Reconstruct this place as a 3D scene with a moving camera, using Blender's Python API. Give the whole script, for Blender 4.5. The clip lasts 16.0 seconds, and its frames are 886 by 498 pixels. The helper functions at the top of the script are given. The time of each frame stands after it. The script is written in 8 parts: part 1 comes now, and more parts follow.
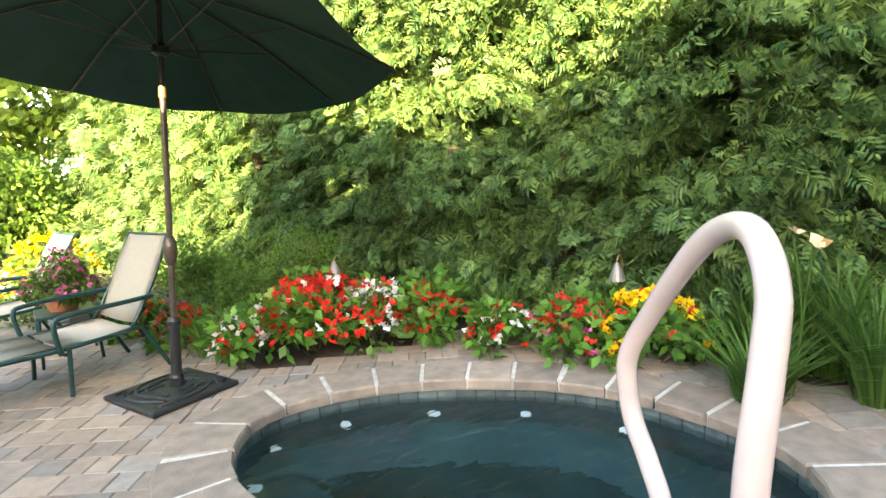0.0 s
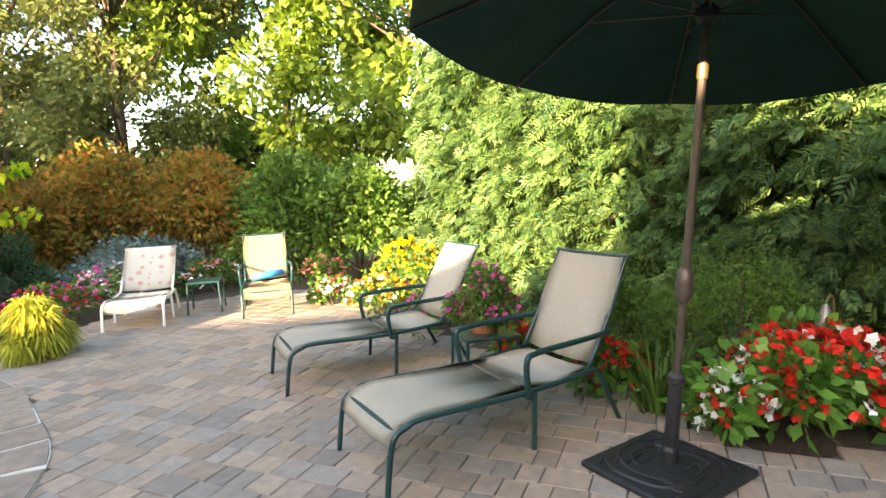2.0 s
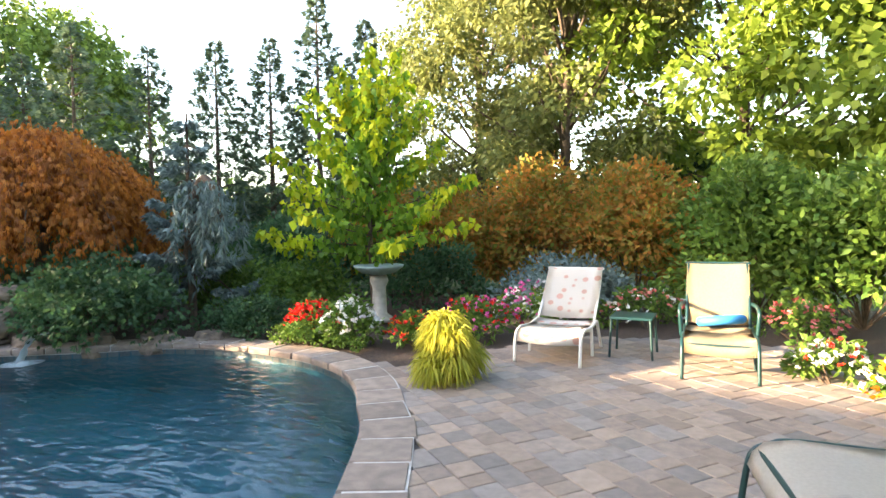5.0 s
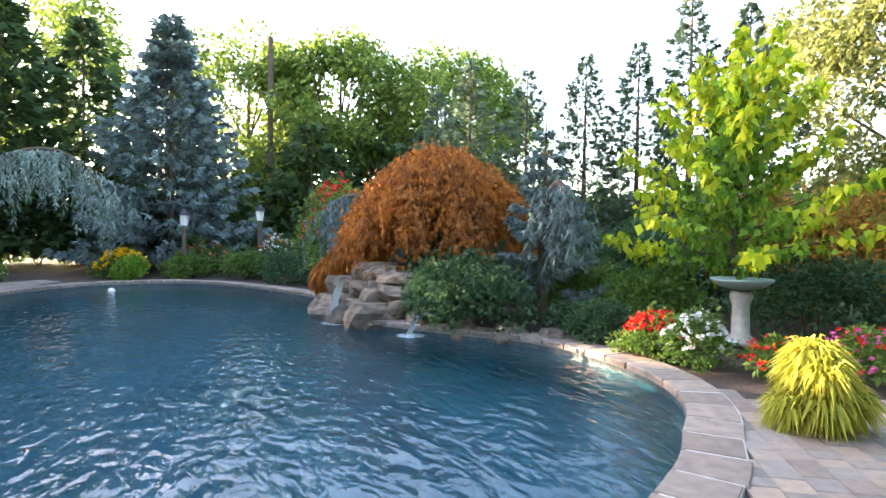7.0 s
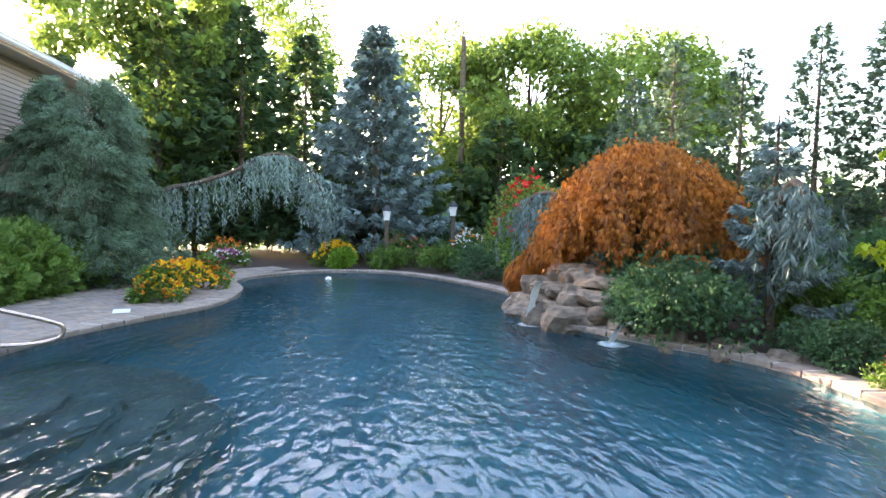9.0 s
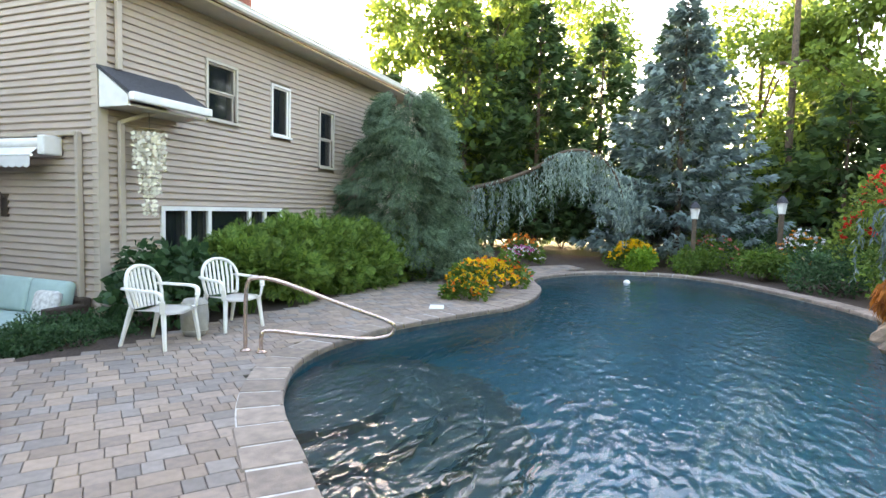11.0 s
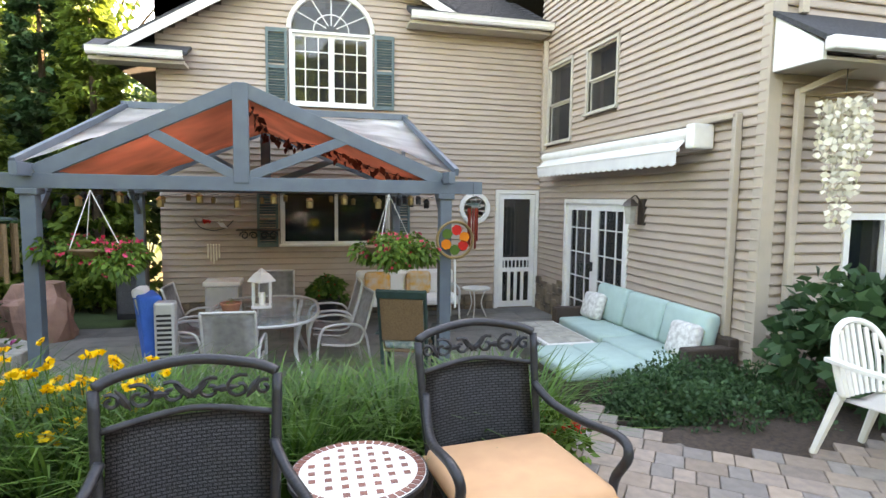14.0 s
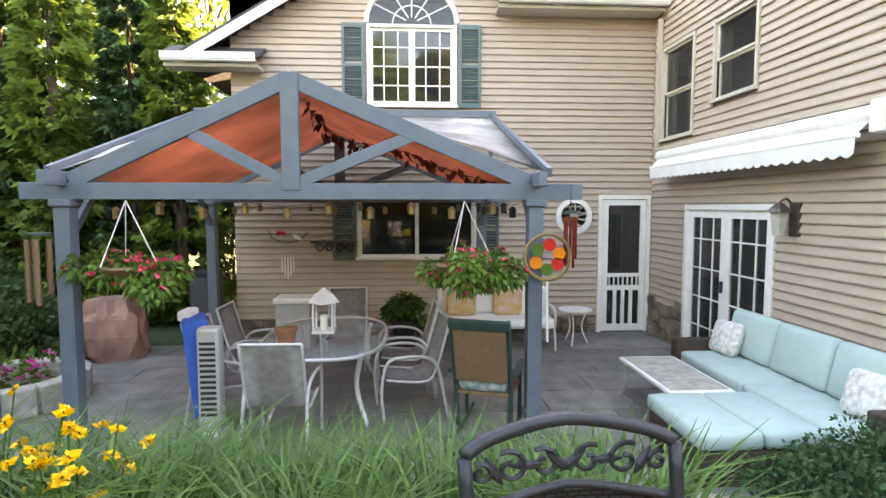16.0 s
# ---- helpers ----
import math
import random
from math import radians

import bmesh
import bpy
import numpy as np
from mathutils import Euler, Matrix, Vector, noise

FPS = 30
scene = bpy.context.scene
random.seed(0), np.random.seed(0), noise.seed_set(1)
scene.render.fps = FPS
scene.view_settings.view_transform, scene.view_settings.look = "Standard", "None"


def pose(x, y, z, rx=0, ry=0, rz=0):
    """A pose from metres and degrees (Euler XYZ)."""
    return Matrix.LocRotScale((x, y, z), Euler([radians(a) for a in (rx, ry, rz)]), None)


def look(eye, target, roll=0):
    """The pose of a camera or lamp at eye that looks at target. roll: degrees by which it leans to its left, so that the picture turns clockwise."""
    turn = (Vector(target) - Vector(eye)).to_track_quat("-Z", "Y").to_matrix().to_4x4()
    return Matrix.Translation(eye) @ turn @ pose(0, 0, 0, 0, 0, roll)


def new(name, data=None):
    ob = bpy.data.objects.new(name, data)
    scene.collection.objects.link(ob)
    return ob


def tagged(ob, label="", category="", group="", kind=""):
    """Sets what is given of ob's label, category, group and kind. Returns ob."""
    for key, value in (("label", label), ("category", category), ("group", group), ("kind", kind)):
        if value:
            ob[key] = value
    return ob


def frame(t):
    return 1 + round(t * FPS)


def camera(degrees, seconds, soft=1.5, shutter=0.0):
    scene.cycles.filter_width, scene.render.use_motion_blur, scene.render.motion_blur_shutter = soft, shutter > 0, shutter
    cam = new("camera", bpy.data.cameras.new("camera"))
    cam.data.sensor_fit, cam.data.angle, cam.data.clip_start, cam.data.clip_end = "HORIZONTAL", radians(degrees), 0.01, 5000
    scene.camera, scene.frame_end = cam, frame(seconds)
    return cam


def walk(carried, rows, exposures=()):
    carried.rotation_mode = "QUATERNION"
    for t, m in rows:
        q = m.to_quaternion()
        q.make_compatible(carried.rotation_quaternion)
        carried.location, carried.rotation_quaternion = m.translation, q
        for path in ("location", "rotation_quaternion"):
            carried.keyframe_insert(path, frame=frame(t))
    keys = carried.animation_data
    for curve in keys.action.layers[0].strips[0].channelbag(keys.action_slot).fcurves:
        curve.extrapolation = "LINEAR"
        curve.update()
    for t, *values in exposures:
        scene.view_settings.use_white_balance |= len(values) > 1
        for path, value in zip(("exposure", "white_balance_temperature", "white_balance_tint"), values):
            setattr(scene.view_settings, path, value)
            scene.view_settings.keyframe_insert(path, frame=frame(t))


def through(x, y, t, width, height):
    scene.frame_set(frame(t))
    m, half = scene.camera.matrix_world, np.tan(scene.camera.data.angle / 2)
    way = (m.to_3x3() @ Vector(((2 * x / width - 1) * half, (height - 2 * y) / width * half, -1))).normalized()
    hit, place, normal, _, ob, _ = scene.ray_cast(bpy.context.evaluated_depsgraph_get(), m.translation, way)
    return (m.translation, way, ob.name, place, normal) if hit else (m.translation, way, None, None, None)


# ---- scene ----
PATH = [
    (0, (-0.392, -0.264, 1.438), (-1.618, -1.816, 1.145), -3.2),
    (0.5, (-0.278, -0.47, 1.431), (-1.494, -2.034, 1.153), -3.2),
    (1, (-0.12, -0.859, 1.428), (-1.13, -2.569, 1.188), -3.3),
    (1.5, (0.25, -1.425, 1.438), (-0.502, -3.266, 1.233), -2.8),
    (2, (0.61, -1.964, 1.529), (0.1, -3.886, 1.302), -2.7),
    (2.5, (0.74, -2.36, 1.47), (0.49, -4.338, 1.296), -2.1),
    (3, (0.82, -2.683, 1.435), (0.75, -4.677, 1.291), -2.1),
    (3.2, (0.835, -2.774, 1.424), (0.82, -4.769, 1.293), -1.9),
    (5.3, (0.945, -4.048, 1.379), (2.081, -5.693, 1.311), -0.8),
    (5.5, (0.952, -4.138, 1.364), (2.235, -5.671, 1.303), -0.6),
    (6, (0.91, -4.278, 1.308), (2.449, -5.555, 1.272), 0.1),
    (6.5, (0.865, -4.35, 1.282), (2.559, -5.413, 1.248), 0.4),
    (7, (0.84, -4.257, 1.309), (2.639, -5.129, 1.265), 0.7),
    (7.5, (0.786, -4.18, 1.358), (2.659, -4.877, 1.298), 0.7),
    (8, (0.92, -4.164, 1.358), (2.844, -4.707, 1.294), 0.8),
    (8.2, (0.957, -4.09, 1.371), (2.892, -4.589, 1.302), 0.9),
    (10.5, (1.3, -3.893, 1.644), (3.246, -3.452, 1.515), 1.7),
    (11, (1.658, -3.553, 1.628), (3.522, -2.84, 1.487), 1.5),
    (11.5, (2.052, -3.146, 1.595), (3.791, -2.169, 1.448), 1.3),
    (12, (2.295, -2.72, 1.513), (3.82, -1.433, 1.372), 1.4),
    (12.5, (2.425, -2.229, 1.555), (3.696, -0.693, 1.399), 1.5),
    (13, (2.615, -1.832, 1.606), (3.603, -0.101, 1.434), 1.0),
    (13.5, (2.763, -1.325, 1.629), (3.421, 0.556, 1.449), 0.8),
    (14, (2.844, -0.89, 1.665), (3.319, 1.044, 1.486), 0.7),
    (14.5, (2.979, -0.544, 1.689), (3.311, 1.42, 1.51), 0.5),
    (15, (3.057, -0.224, 1.68), (3.295, 1.754, 1.506), 0.5),
    (15.5, (3.127, 0.033, 1.7), (3.297, 2.019, 1.534), 0.2),
    (16, (3.203, 0.217, 1.66), (3.331, 2.207, 1.508), 0.0),
]
cam = camera(77.0, 16.0)
walk(cam, [(t, look(eye, target, roll)) for t, eye, target, roll in PATH], [(0.0, 3.92, 7900, 9), (2.2, 3.1, 7700, 13), (3.2, 3.0, 7700, 14), (5.5, 3.25, 7200, 18), (8.0, 3.58, 6900, 21), (11.0, 3.72, 8100, 19), (13.0, 3.8, 9000, 20), (14.5, 4.1, 9200, 23), (16.0, 4.2, 9300, 25)])

# ---- sky, sun, exposure ----
SUN_AZ, SUN_EL = 50.0, 15.0
world = bpy.data.worlds.new("world")
scene.world = world
world.use_nodes = True
sky = world.node_tree.nodes.new("ShaderNodeTexSky")
sky.sky_type, sky.sun_disc = "NISHITA", False
sky.sun_elevation, sky.sun_rotation = radians(SUN_EL), radians(SUN_AZ)
sky.dust_density, sky.air_density = 1.5, 1.0
world.node_tree.links.new(sky.outputs[0], world.node_tree.nodes["Background"].inputs[0])
world.node_tree.nodes["Background"].inputs[1].default_value = 0.15
sun = new("sun", bpy.data.lights.new("sun", "SUN"))
sun.data.energy, sun.data.angle, sun.data.color = 5.0, radians(0.6), (1.0, 0.82, 0.58)
sun_way = Vector((math.sin(radians(SUN_AZ)) * math.cos(radians(SUN_EL)), math.cos(radians(SUN_AZ)) * math.cos(radians(SUN_EL)), math.sin(radians(SUN_EL))))
sun.matrix_world = look(sun_way * 60, (0, 0, 0))


# ---- materials ----
def rgb(c):
    return (c[0], c[1], c[2], 1.0)


def material(name, colour, colour2=None, scale=8.0, rough=0.7, metal=0.0, bump=0.15, bump_scale=60.0, per="noise", spec=0.5, coat=0.0):
    """A surface that drifts between two colours at one scale and has fine relief at another."""
    m = bpy.data.materials.new(name)
    m.use_nodes = True
    n, l = m.node_tree.nodes, m.node_tree.links
    b = n["Principled BSDF"]
    b.inputs["Roughness"].default_value, b.inputs["Metallic"].default_value = rough, metal
    b.inputs["Specular IOR Level"].default_value = spec
    b.inputs["Coat Weight"].default_value = coat
    colour2 = colour2 or tuple(c * 0.75 for c in colour)
    co = n.new("ShaderNodeTexCoord")
    tex = n.new("ShaderNodeTexNoise")
    tex.inputs["Scale"].default_value, tex.inputs["Detail"].default_value = scale, 4.0
    l.new(co.outputs["Object"], tex.inputs["Vector"])
    ramp = n.new("ShaderNodeValToRGB")
    ramp.color_ramp.elements[0].position, ramp.color_ramp.elements[1].position = 0.32, 0.68
    ramp.color_ramp.elements[0].color, ramp.color_ramp.elements[1].color = rgb(colour2), rgb(colour)
    l.new(tex.outputs[0], ramp.inputs[0])
    out = ramp.outputs[0]
    if per != "noise":
        src = n.new("ShaderNodeObjectInfo" if per == "object" else "ShaderNodeNewGeometry")
        value = src.outputs["Random" if per == "object" else "Random Per Island"]
        hsv = n.new("ShaderNodeHueSaturation")
        mr = n.new("ShaderNodeMapRange")
        mr.inputs[3].default_value, mr.inputs[4].default_value = 0.78, 1.2
        l.new(value, mr.inputs[0])
        l.new(mr.outputs[0], hsv.inputs["Value"])
        l.new(out, hsv.inputs["Color"])
        out = hsv.outputs[0]
    l.new(out, b.inputs["Base Color"])
    if bump:
        t2 = n.new("ShaderNodeTexNoise")
        t2.inputs["Scale"].default_value = bump_scale
        l.new(co.outputs["Object"], t2.inputs["Vector"])
        bp = n.new("ShaderNodeBump")
        bp.inputs["Strength"].default_value, bp.inputs["Distance"].default_value = bump, 0.01
        l.new(t2.outputs[0], bp.inputs["Height"])
        l.new(bp.outputs[0], b.inputs["Normal"])
    return m


def leaf_material(name, dark, light, through=0.35, rough=0.55):
    """Leaves: each its own shade between two colours, letting some light through."""
    m = bpy.data.materials.new(name)
    m.use_nodes = True
    n, l = m.node_tree.nodes, m.node_tree.links
    b = n["Principled BSDF"]
    b.inputs["Roughness"].default_value = rough
    b.inputs["Specular IOR Level"].default_value = 0.3
    g = n.new("ShaderNodeNewGeometry")
    ramp = n.new("ShaderNodeValToRGB")
    ramp.color_ramp.elements[0].color, ramp.color_ramp.elements[1].color = rgb(dark), rgb(light)
    l.new(g.outputs["Random Per Island"], ramp.inputs[0])
    co = n.new("ShaderNodeTexCoord")
    tex = n.new("ShaderNodeTexNoise")
    tex.inputs["Scale"].default_value = 1.3
    l.new(co.outputs["Object"], tex.inputs["Vector"])
    hsv = n.new("ShaderNodeHueSaturation")
    mr = n.new("ShaderNodeMapRange")
    mr.inputs[1].default_value, mr.inputs[2].default_value, mr.inputs[3].default_value, mr.inputs[4].default_value = 0.3, 0.7, 0.7, 1.3
    l.new(tex.outputs[0], mr.inputs[0])
    l.new(mr.outputs[0], hsv.inputs["Value"])
    l.new(ramp.outputs[0], hsv.inputs["Color"])
    l.new(hsv.outputs[0], b.inputs["Base Color"])
    tr = n.new("ShaderNodeBsdfTranslucent")
    l.new(hsv.outputs[0], tr.inputs[0])
    mix = n.new("ShaderNodeMixShader")
    mix.inputs[0].default_value = through
    l.new(b.outputs[0], mix.inputs[1])
    l.new(tr.outputs[0], mix.inputs[2])
    l.new(mix.outputs[0], n["Material Output"].inputs["Surface"])
    return m


def glass_material(name, tint=(0.02, 0.025, 0.03), alpha=0.35):
    """A window pane: clear dark glass with a mirror's gloss."""
    m = bpy.data.materials.new(name)
    m.use_nodes = True
    b = m.node_tree.nodes["Principled BSDF"]
    b.inputs["Base Color"].default_value = rgb(tint)
    b.inputs["Roughness"].default_value = 0.02
    b.inputs["IOR"].default_value = 1.9
    b.inputs["Alpha"].default_value = alpha
    return m


def water_material():
    m = bpy.data.materials.new("water")
    m.use_nodes = True
    n, l = m.node_tree.nodes, m.node_tree.links
    b = n["Principled BSDF"]
    b.inputs["Base Color"].default_value = (0.72, 0.93, 0.97, 1)
    b.inputs["Roughness"].default_value, b.inputs["IOR"].default_value = 0.02, 1.33
    b.inputs["Transmission Weight"].default_value = 1.0
    co = n.new("ShaderNodeTexCoord")
    mp = n.new("ShaderNodeMapping")
    mp.inputs["Rotation"].default_value, mp.inputs["Scale"].default_value = (0, 0, radians(25)), (4.0, 8.0, 1)
    l.new(co.outputs["Object"], mp.inputs[0])
    a = n.new("ShaderNodeTexNoise")
    a.inputs["Scale"].default_value, a.inputs["Detail"].default_value, a.inputs["Roughness"].default_value = 1.0, 2.5, 0.45
    a.inputs["Distortion"].default_value = 0.4
    l.new(mp.outputs[0], a.inputs["Vector"])
    bp = n.new("ShaderNodeBump")
    bp.inputs["Strength"].default_value, bp.inputs["Distance"].default_value = 0.6, 0.055
    l.new(a.outputs[0], bp.inputs["Height"])
    l.new(bp.outputs[0], b.inputs["Normal"])
    return m


M_WATER = water_material()
M_GLASS = glass_material("window_glass")
M_CLEAR = glass_material("clear_glass", (0.6, 0.7, 0.7), 0.25)
M_SOIL = material("mulch", (0.07, 0.045, 0.03), (0.03, 0.02, 0.015), 25, 0.95, bump=0.8, bump_scale=90)
M_LAWN = material("lawn", (0.05, 0.085, 0.025), (0.03, 0.05, 0.015), 2, 0.95, bump=0.6, bump_scale=120)
M_JOINT = material("joint_sand", (0.17, 0.145, 0.12), (0.11, 0.095, 0.08), 12, 0.95, bump=0.5)
M_PAVERS = [material("paver_stone_" + k, c, d, 14, 0.85, bump=0.45, bump_scale=140, per="object") for k, c, d in (
    ("tan", (0.32, 0.24, 0.185), (0.25, 0.19, 0.145)), ("grey", (0.26, 0.222, 0.195), (0.2, 0.172, 0.15)), ("brown", (0.31, 0.235, 0.185), (0.22, 0.175, 0.145)))]
M_PAVERS_FAR = [material("far_paver_" + k, c, d, 14, 0.85, bump=0.45, bump_scale=140, per="island") for k, c, d in (
    ("tan", (0.32, 0.24, 0.185), (0.25, 0.19, 0.145)), ("grey", (0.26, 0.222, 0.195), (0.2, 0.172, 0.15)), ("brown", (0.31, 0.235, 0.185), (0.22, 0.175, 0.145)))]
M_COPING = material("coping_stone", (0.31, 0.24, 0.19), (0.2, 0.16, 0.132), 9, 0.8, bump=0.5, bump_scale=110, per="object")
M_MORTAR = material("pale_mortar", (0.55, 0.52, 0.47), (0.4, 0.37, 0.34), 20, 0.9)
M_POOL = material("pool_plaster", (0.006, 0.135, 0.185), (0.003, 0.09, 0.125), 1.2, 0.6, bump=0.1)
M_STEP = material("step_plaster", (0.035, 0.085, 0.095), (0.018, 0.048, 0.055), 3, 0.6, bump=0.1)
M_TILE = material("waterline_tile", (0.13, 0.17, 0.17), (0.06, 0.085, 0.09), 10, 0.35, bump=0.2, per="island")
M_SLATE = material("slate", (0.21, 0.195, 0.18), (0.12, 0.115, 0.11), 4, 0.6, bump=0.3, per="object")
M_SIDING = material("beige_siding", (0.42, 0.33, 0.265), (0.39, 0.305, 0.245), 3, 0.55, bump=0.08, bump_scale=200)
M_SASH = material("almond_sash", (0.5, 0.45, 0.38), (0.45, 0.4, 0.34), 6, 0.5, bump=0.03)
M_SHEATH = material("siding_shadow_gap", (0.2, 0.15, 0.11), (0.17, 0.13, 0.1), 3, 0.8)
M_WHITE = material("white_trim", (0.78, 0.76, 0.72), (0.7, 0.68, 0.64), 6, 0.45, bump=0.03)
M_BEIGE = material("beige_trim", (0.47, 0.39, 0.31), (0.42, 0.35, 0.28), 5, 0.5, bump=0.03)
M_SOFFIT = material("soffit", (0.5, 0.44, 0.37), (0.45, 0.4, 0.33), 5, 0.6, bump=0.03)
M_SHINGLE = material("shingle", (0.06, 0.06, 0.065), (0.035, 0.035, 0.04), 30, 0.9, bump=0.6)
M_BRICK = material("red_brick", (0.3, 0.09, 0.06), (0.22, 0.06, 0.045), 12, 0.85, bump=0.4, per="island")
M_SHUTTER = material("slate_green_shutter", (0.085, 0.13, 0.135), (0.07, 0.11, 0.115), 8, 0.5, bump=0.05)
# interior darkness put into the colour: near-black for the rooms behind glass
M_ROOM = material("unlit_room", (0.03, 0.028, 0.026), (0.02, 0.02, 0.02), 3, 0.9, bump=0)
M_BARK = material("bark", (0.13, 0.09, 0.06), (0.06, 0.045, 0.033), 12, 0.95, bump=0.9, bump_scale=40)
M_ROCK = material("rock", (0.27, 0.2, 0.14), (0.08, 0.063, 0.05), 5, 0.85, bump=0.9, bump_scale=18, per="object")
M_PERGOLA = material("slate_blue_paint", (0.115, 0.145, 0.175), (0.095, 0.12, 0.15), 6, 0.45, bump=0.06)
M_PALE = material("pale_fabric", (0.72, 0.7, 0.66), (0.62, 0.6, 0.57), 3, 0.85, bump=0.1)
M_GREENCLOTH = material("dark_green_canvas", (0.012, 0.06, 0.042), (0.009, 0.045, 0.032), 5, 0.85, bump=0.2, bump_scale=250)
M_BRONZE = material("bronze_pole", (0.1, 0.075, 0.06), (0.07, 0.055, 0.045), 20, 0.4, 0.4, bump=0.05)
M_IRON = material("black_iron", (0.028, 0.029, 0.033), (0.018, 0.018, 0.021), 25, 0.45, 0.3, bump=0.25)
M_GREENFRAME = material("dark_green_frame", (0.007, 0.042, 0.042), (0.006, 0.034, 0.035), 20, 0.35, bump=0.03)
M_SLING = material("beige_sling", (0.6, 0.565, 0.49), (0.54, 0.505, 0.435), 60, 0.8, bump=0.3, bump_scale=400)
M_TANSLING = material("tan_sling", (0.5, 0.4, 0.25), (0.44, 0.35, 0.22), 60, 0.8, bump=0.3, bump_scale=400)
M_WHITEPLASTIC = material("white_resin", (0.82, 0.8, 0.74), (0.77, 0.74, 0.68), 6, 0.4, bump=0.03)
M_RAIL = material("polished_rail", (0.66, 0.5, 0.42), (0.58, 0.44, 0.37), 8, 0.22, 0.75, bump=0.02)
M_PINKRAIL = material("beige_coated_rail", (0.6, 0.47, 0.43), (0.55, 0.43, 0.39), 8, 0.25, bump=0.02, coat=0.6)
M_CUSHION = material("apricot_cushion", (0.58, 0.32, 0.17), (0.52, 0.28, 0.15), 10, 0.9, bump=0.25, bump_scale=350)
M_WOVEN = material("dark_woven_resin", (0.085, 0.09, 0.1), (0.035, 0.037, 0.042), 90, 0.5, bump=0.8, bump_scale=220)
weave = M_WOVEN.node_tree
brick = weave.nodes.new("ShaderNodeTexBrick")
brick.inputs["Scale"].default_value = 9.0
brick.inputs["Mortar Size"].default_value, brick.inputs["Mortar Smooth"].default_value = 0.03, 0.6
brick.inputs["Brick Width"].default_value, brick.inputs["Row Height"].default_value = 0.28, 0.11
brick.inputs["Color1"].default_value, brick.inputs["Color2"].default_value, brick.inputs["Mortar"].default_value = rgb((0.1, 0.105, 0.12)), rgb((0.07, 0.075, 0.085)), rgb((0.012, 0.012, 0.014))
swap = weave.nodes.new("ShaderNodeMapping")
swap.inputs["Rotation"].default_value = (radians(90), 0, 0)
weave.links.new(weave.nodes["Texture Coordinate"].outputs["Object"], swap.inputs[0])
weave.links.new(swap.outputs[0], brick.inputs["Vector"])
weave.links.new(brick.outputs["Color"], weave.nodes["Principled BSDF"].inputs["Base Color"])
M_AQUA = material("aqua_cushion", (0.36, 0.49, 0.45), (0.32, 0.44, 0.4), 6, 0.9, bump=0.2, bump_scale=300)
M_WICKER = material("brown_wicker", (0.07, 0.045, 0.032), (0.035, 0.023, 0.017), 70, 0.6, bump=0.8, bump_scale=180)
M_TERRA = material("terracotta_pot", (0.33, 0.13, 0.07), (0.26, 0.1, 0.06), 10, 0.8)
M_WHITECLOTH = material("white_towel", (0.82, 0.8, 0.77), (0.75, 0.73, 0.7), 10, 0.95, bump=0.5, bump_scale=200)
M_DOTS = material("dotted_towel", (0.82, 0.79, 0.73), (0.75, 0.72, 0.66), 10, 0.95, bump=0.5, bump_scale=200)
dots = M_DOTS.node_tree
cell = dots.nodes.new("ShaderNodeTexVoronoi")
cell.inputs["Scale"].default_value, cell.inputs["Randomness"].default_value = 8.0, 0.35
dots.links.new(dots.nodes["Texture Coordinate"].outputs["Object"], cell.inputs["Vector"])
edge = dots.nodes.new("ShaderNodeValToRGB")
edge.color_ramp.elements[0].position, edge.color_ramp.elements[1].position = 0.3, 0.36
edge.color_ramp.elements[0].color, edge.color_ramp.elements[1].color = rgb((0.74, 0.48, 0.4)), rgb((0.82, 0.79, 0.73))
dots.links.new(cell.outputs["Distance"], edge.inputs[0])
dots.links.new(edge.outputs[0], dots.nodes["Principled BSDF"].inputs["Base Color"])
M_BLUE = material("blue_towel", (0.02, 0.13, 0.5), (0.015, 0.1, 0.4), 8, 0.9, bump=0.4)
M_FOAM = material("blue_foam", (0.02, 0.25, 0.6), (0.02, 0.2, 0.5), 8, 0.6)
M_STONE = material("aged_stone", (0.4, 0.38, 0.33), (0.28, 0.27, 0.24), 10, 0.85, bump=0.4)
M_PATINA = material("verdigris_bowl", (0.3, 0.42, 0.4), (0.22, 0.32, 0.31), 8, 0.6)
M_SHELL = material("capiz_shell", (0.78, 0.72, 0.58), (0.7, 0.64, 0.5), 20, 0.3, bump=0.05, per="island")
M_GREYFRAME = material("pale_grey_frame", (0.5, 0.49, 0.47), (0.44, 0.43, 0.41), 9, 0.4, 0.2)
M_GREYSLING = material("striped_grey_sling", (0.42, 0.41, 0.38), (0.3, 0.29, 0.28), 14, 0.85, bump=0.2, bump_scale=300)
M_BALL = material("tennis_felt", (0.55, 0.75, 0.04), (0.48, 0.66, 0.03), 20, 0.95, bump=0.4, bump_scale=500)
M_FALL = material("foaming_water", (0.8, 0.85, 0.88), (0.6, 0.68, 0.72), 12, 0.25, bump=0.5, bump_scale=40)
M_JET = material("white_jet_ring", (0.75, 0.76, 0.75), (0.7, 0.7, 0.7), 10, 0.3)
M_BRASS = material("aged_brass", (0.35, 0.24, 0.11), (0.25, 0.17, 0.08), 14, 0.4, 0.7)
M_TEAK = material("green_painted_wood", (0.02, 0.05, 0.045), (0.015, 0.035, 0.03), 10, 0.5)
M_CANE = material("woven_cane", (0.2, 0.12, 0.06), (0.14, 0.08, 0.04), 60, 0.7, bump=0.5)
M_FLORAL = material("floral_cushion", (0.6, 0.3, 0.05), (0.5, 0.42, 0.33), 9, 0.9)
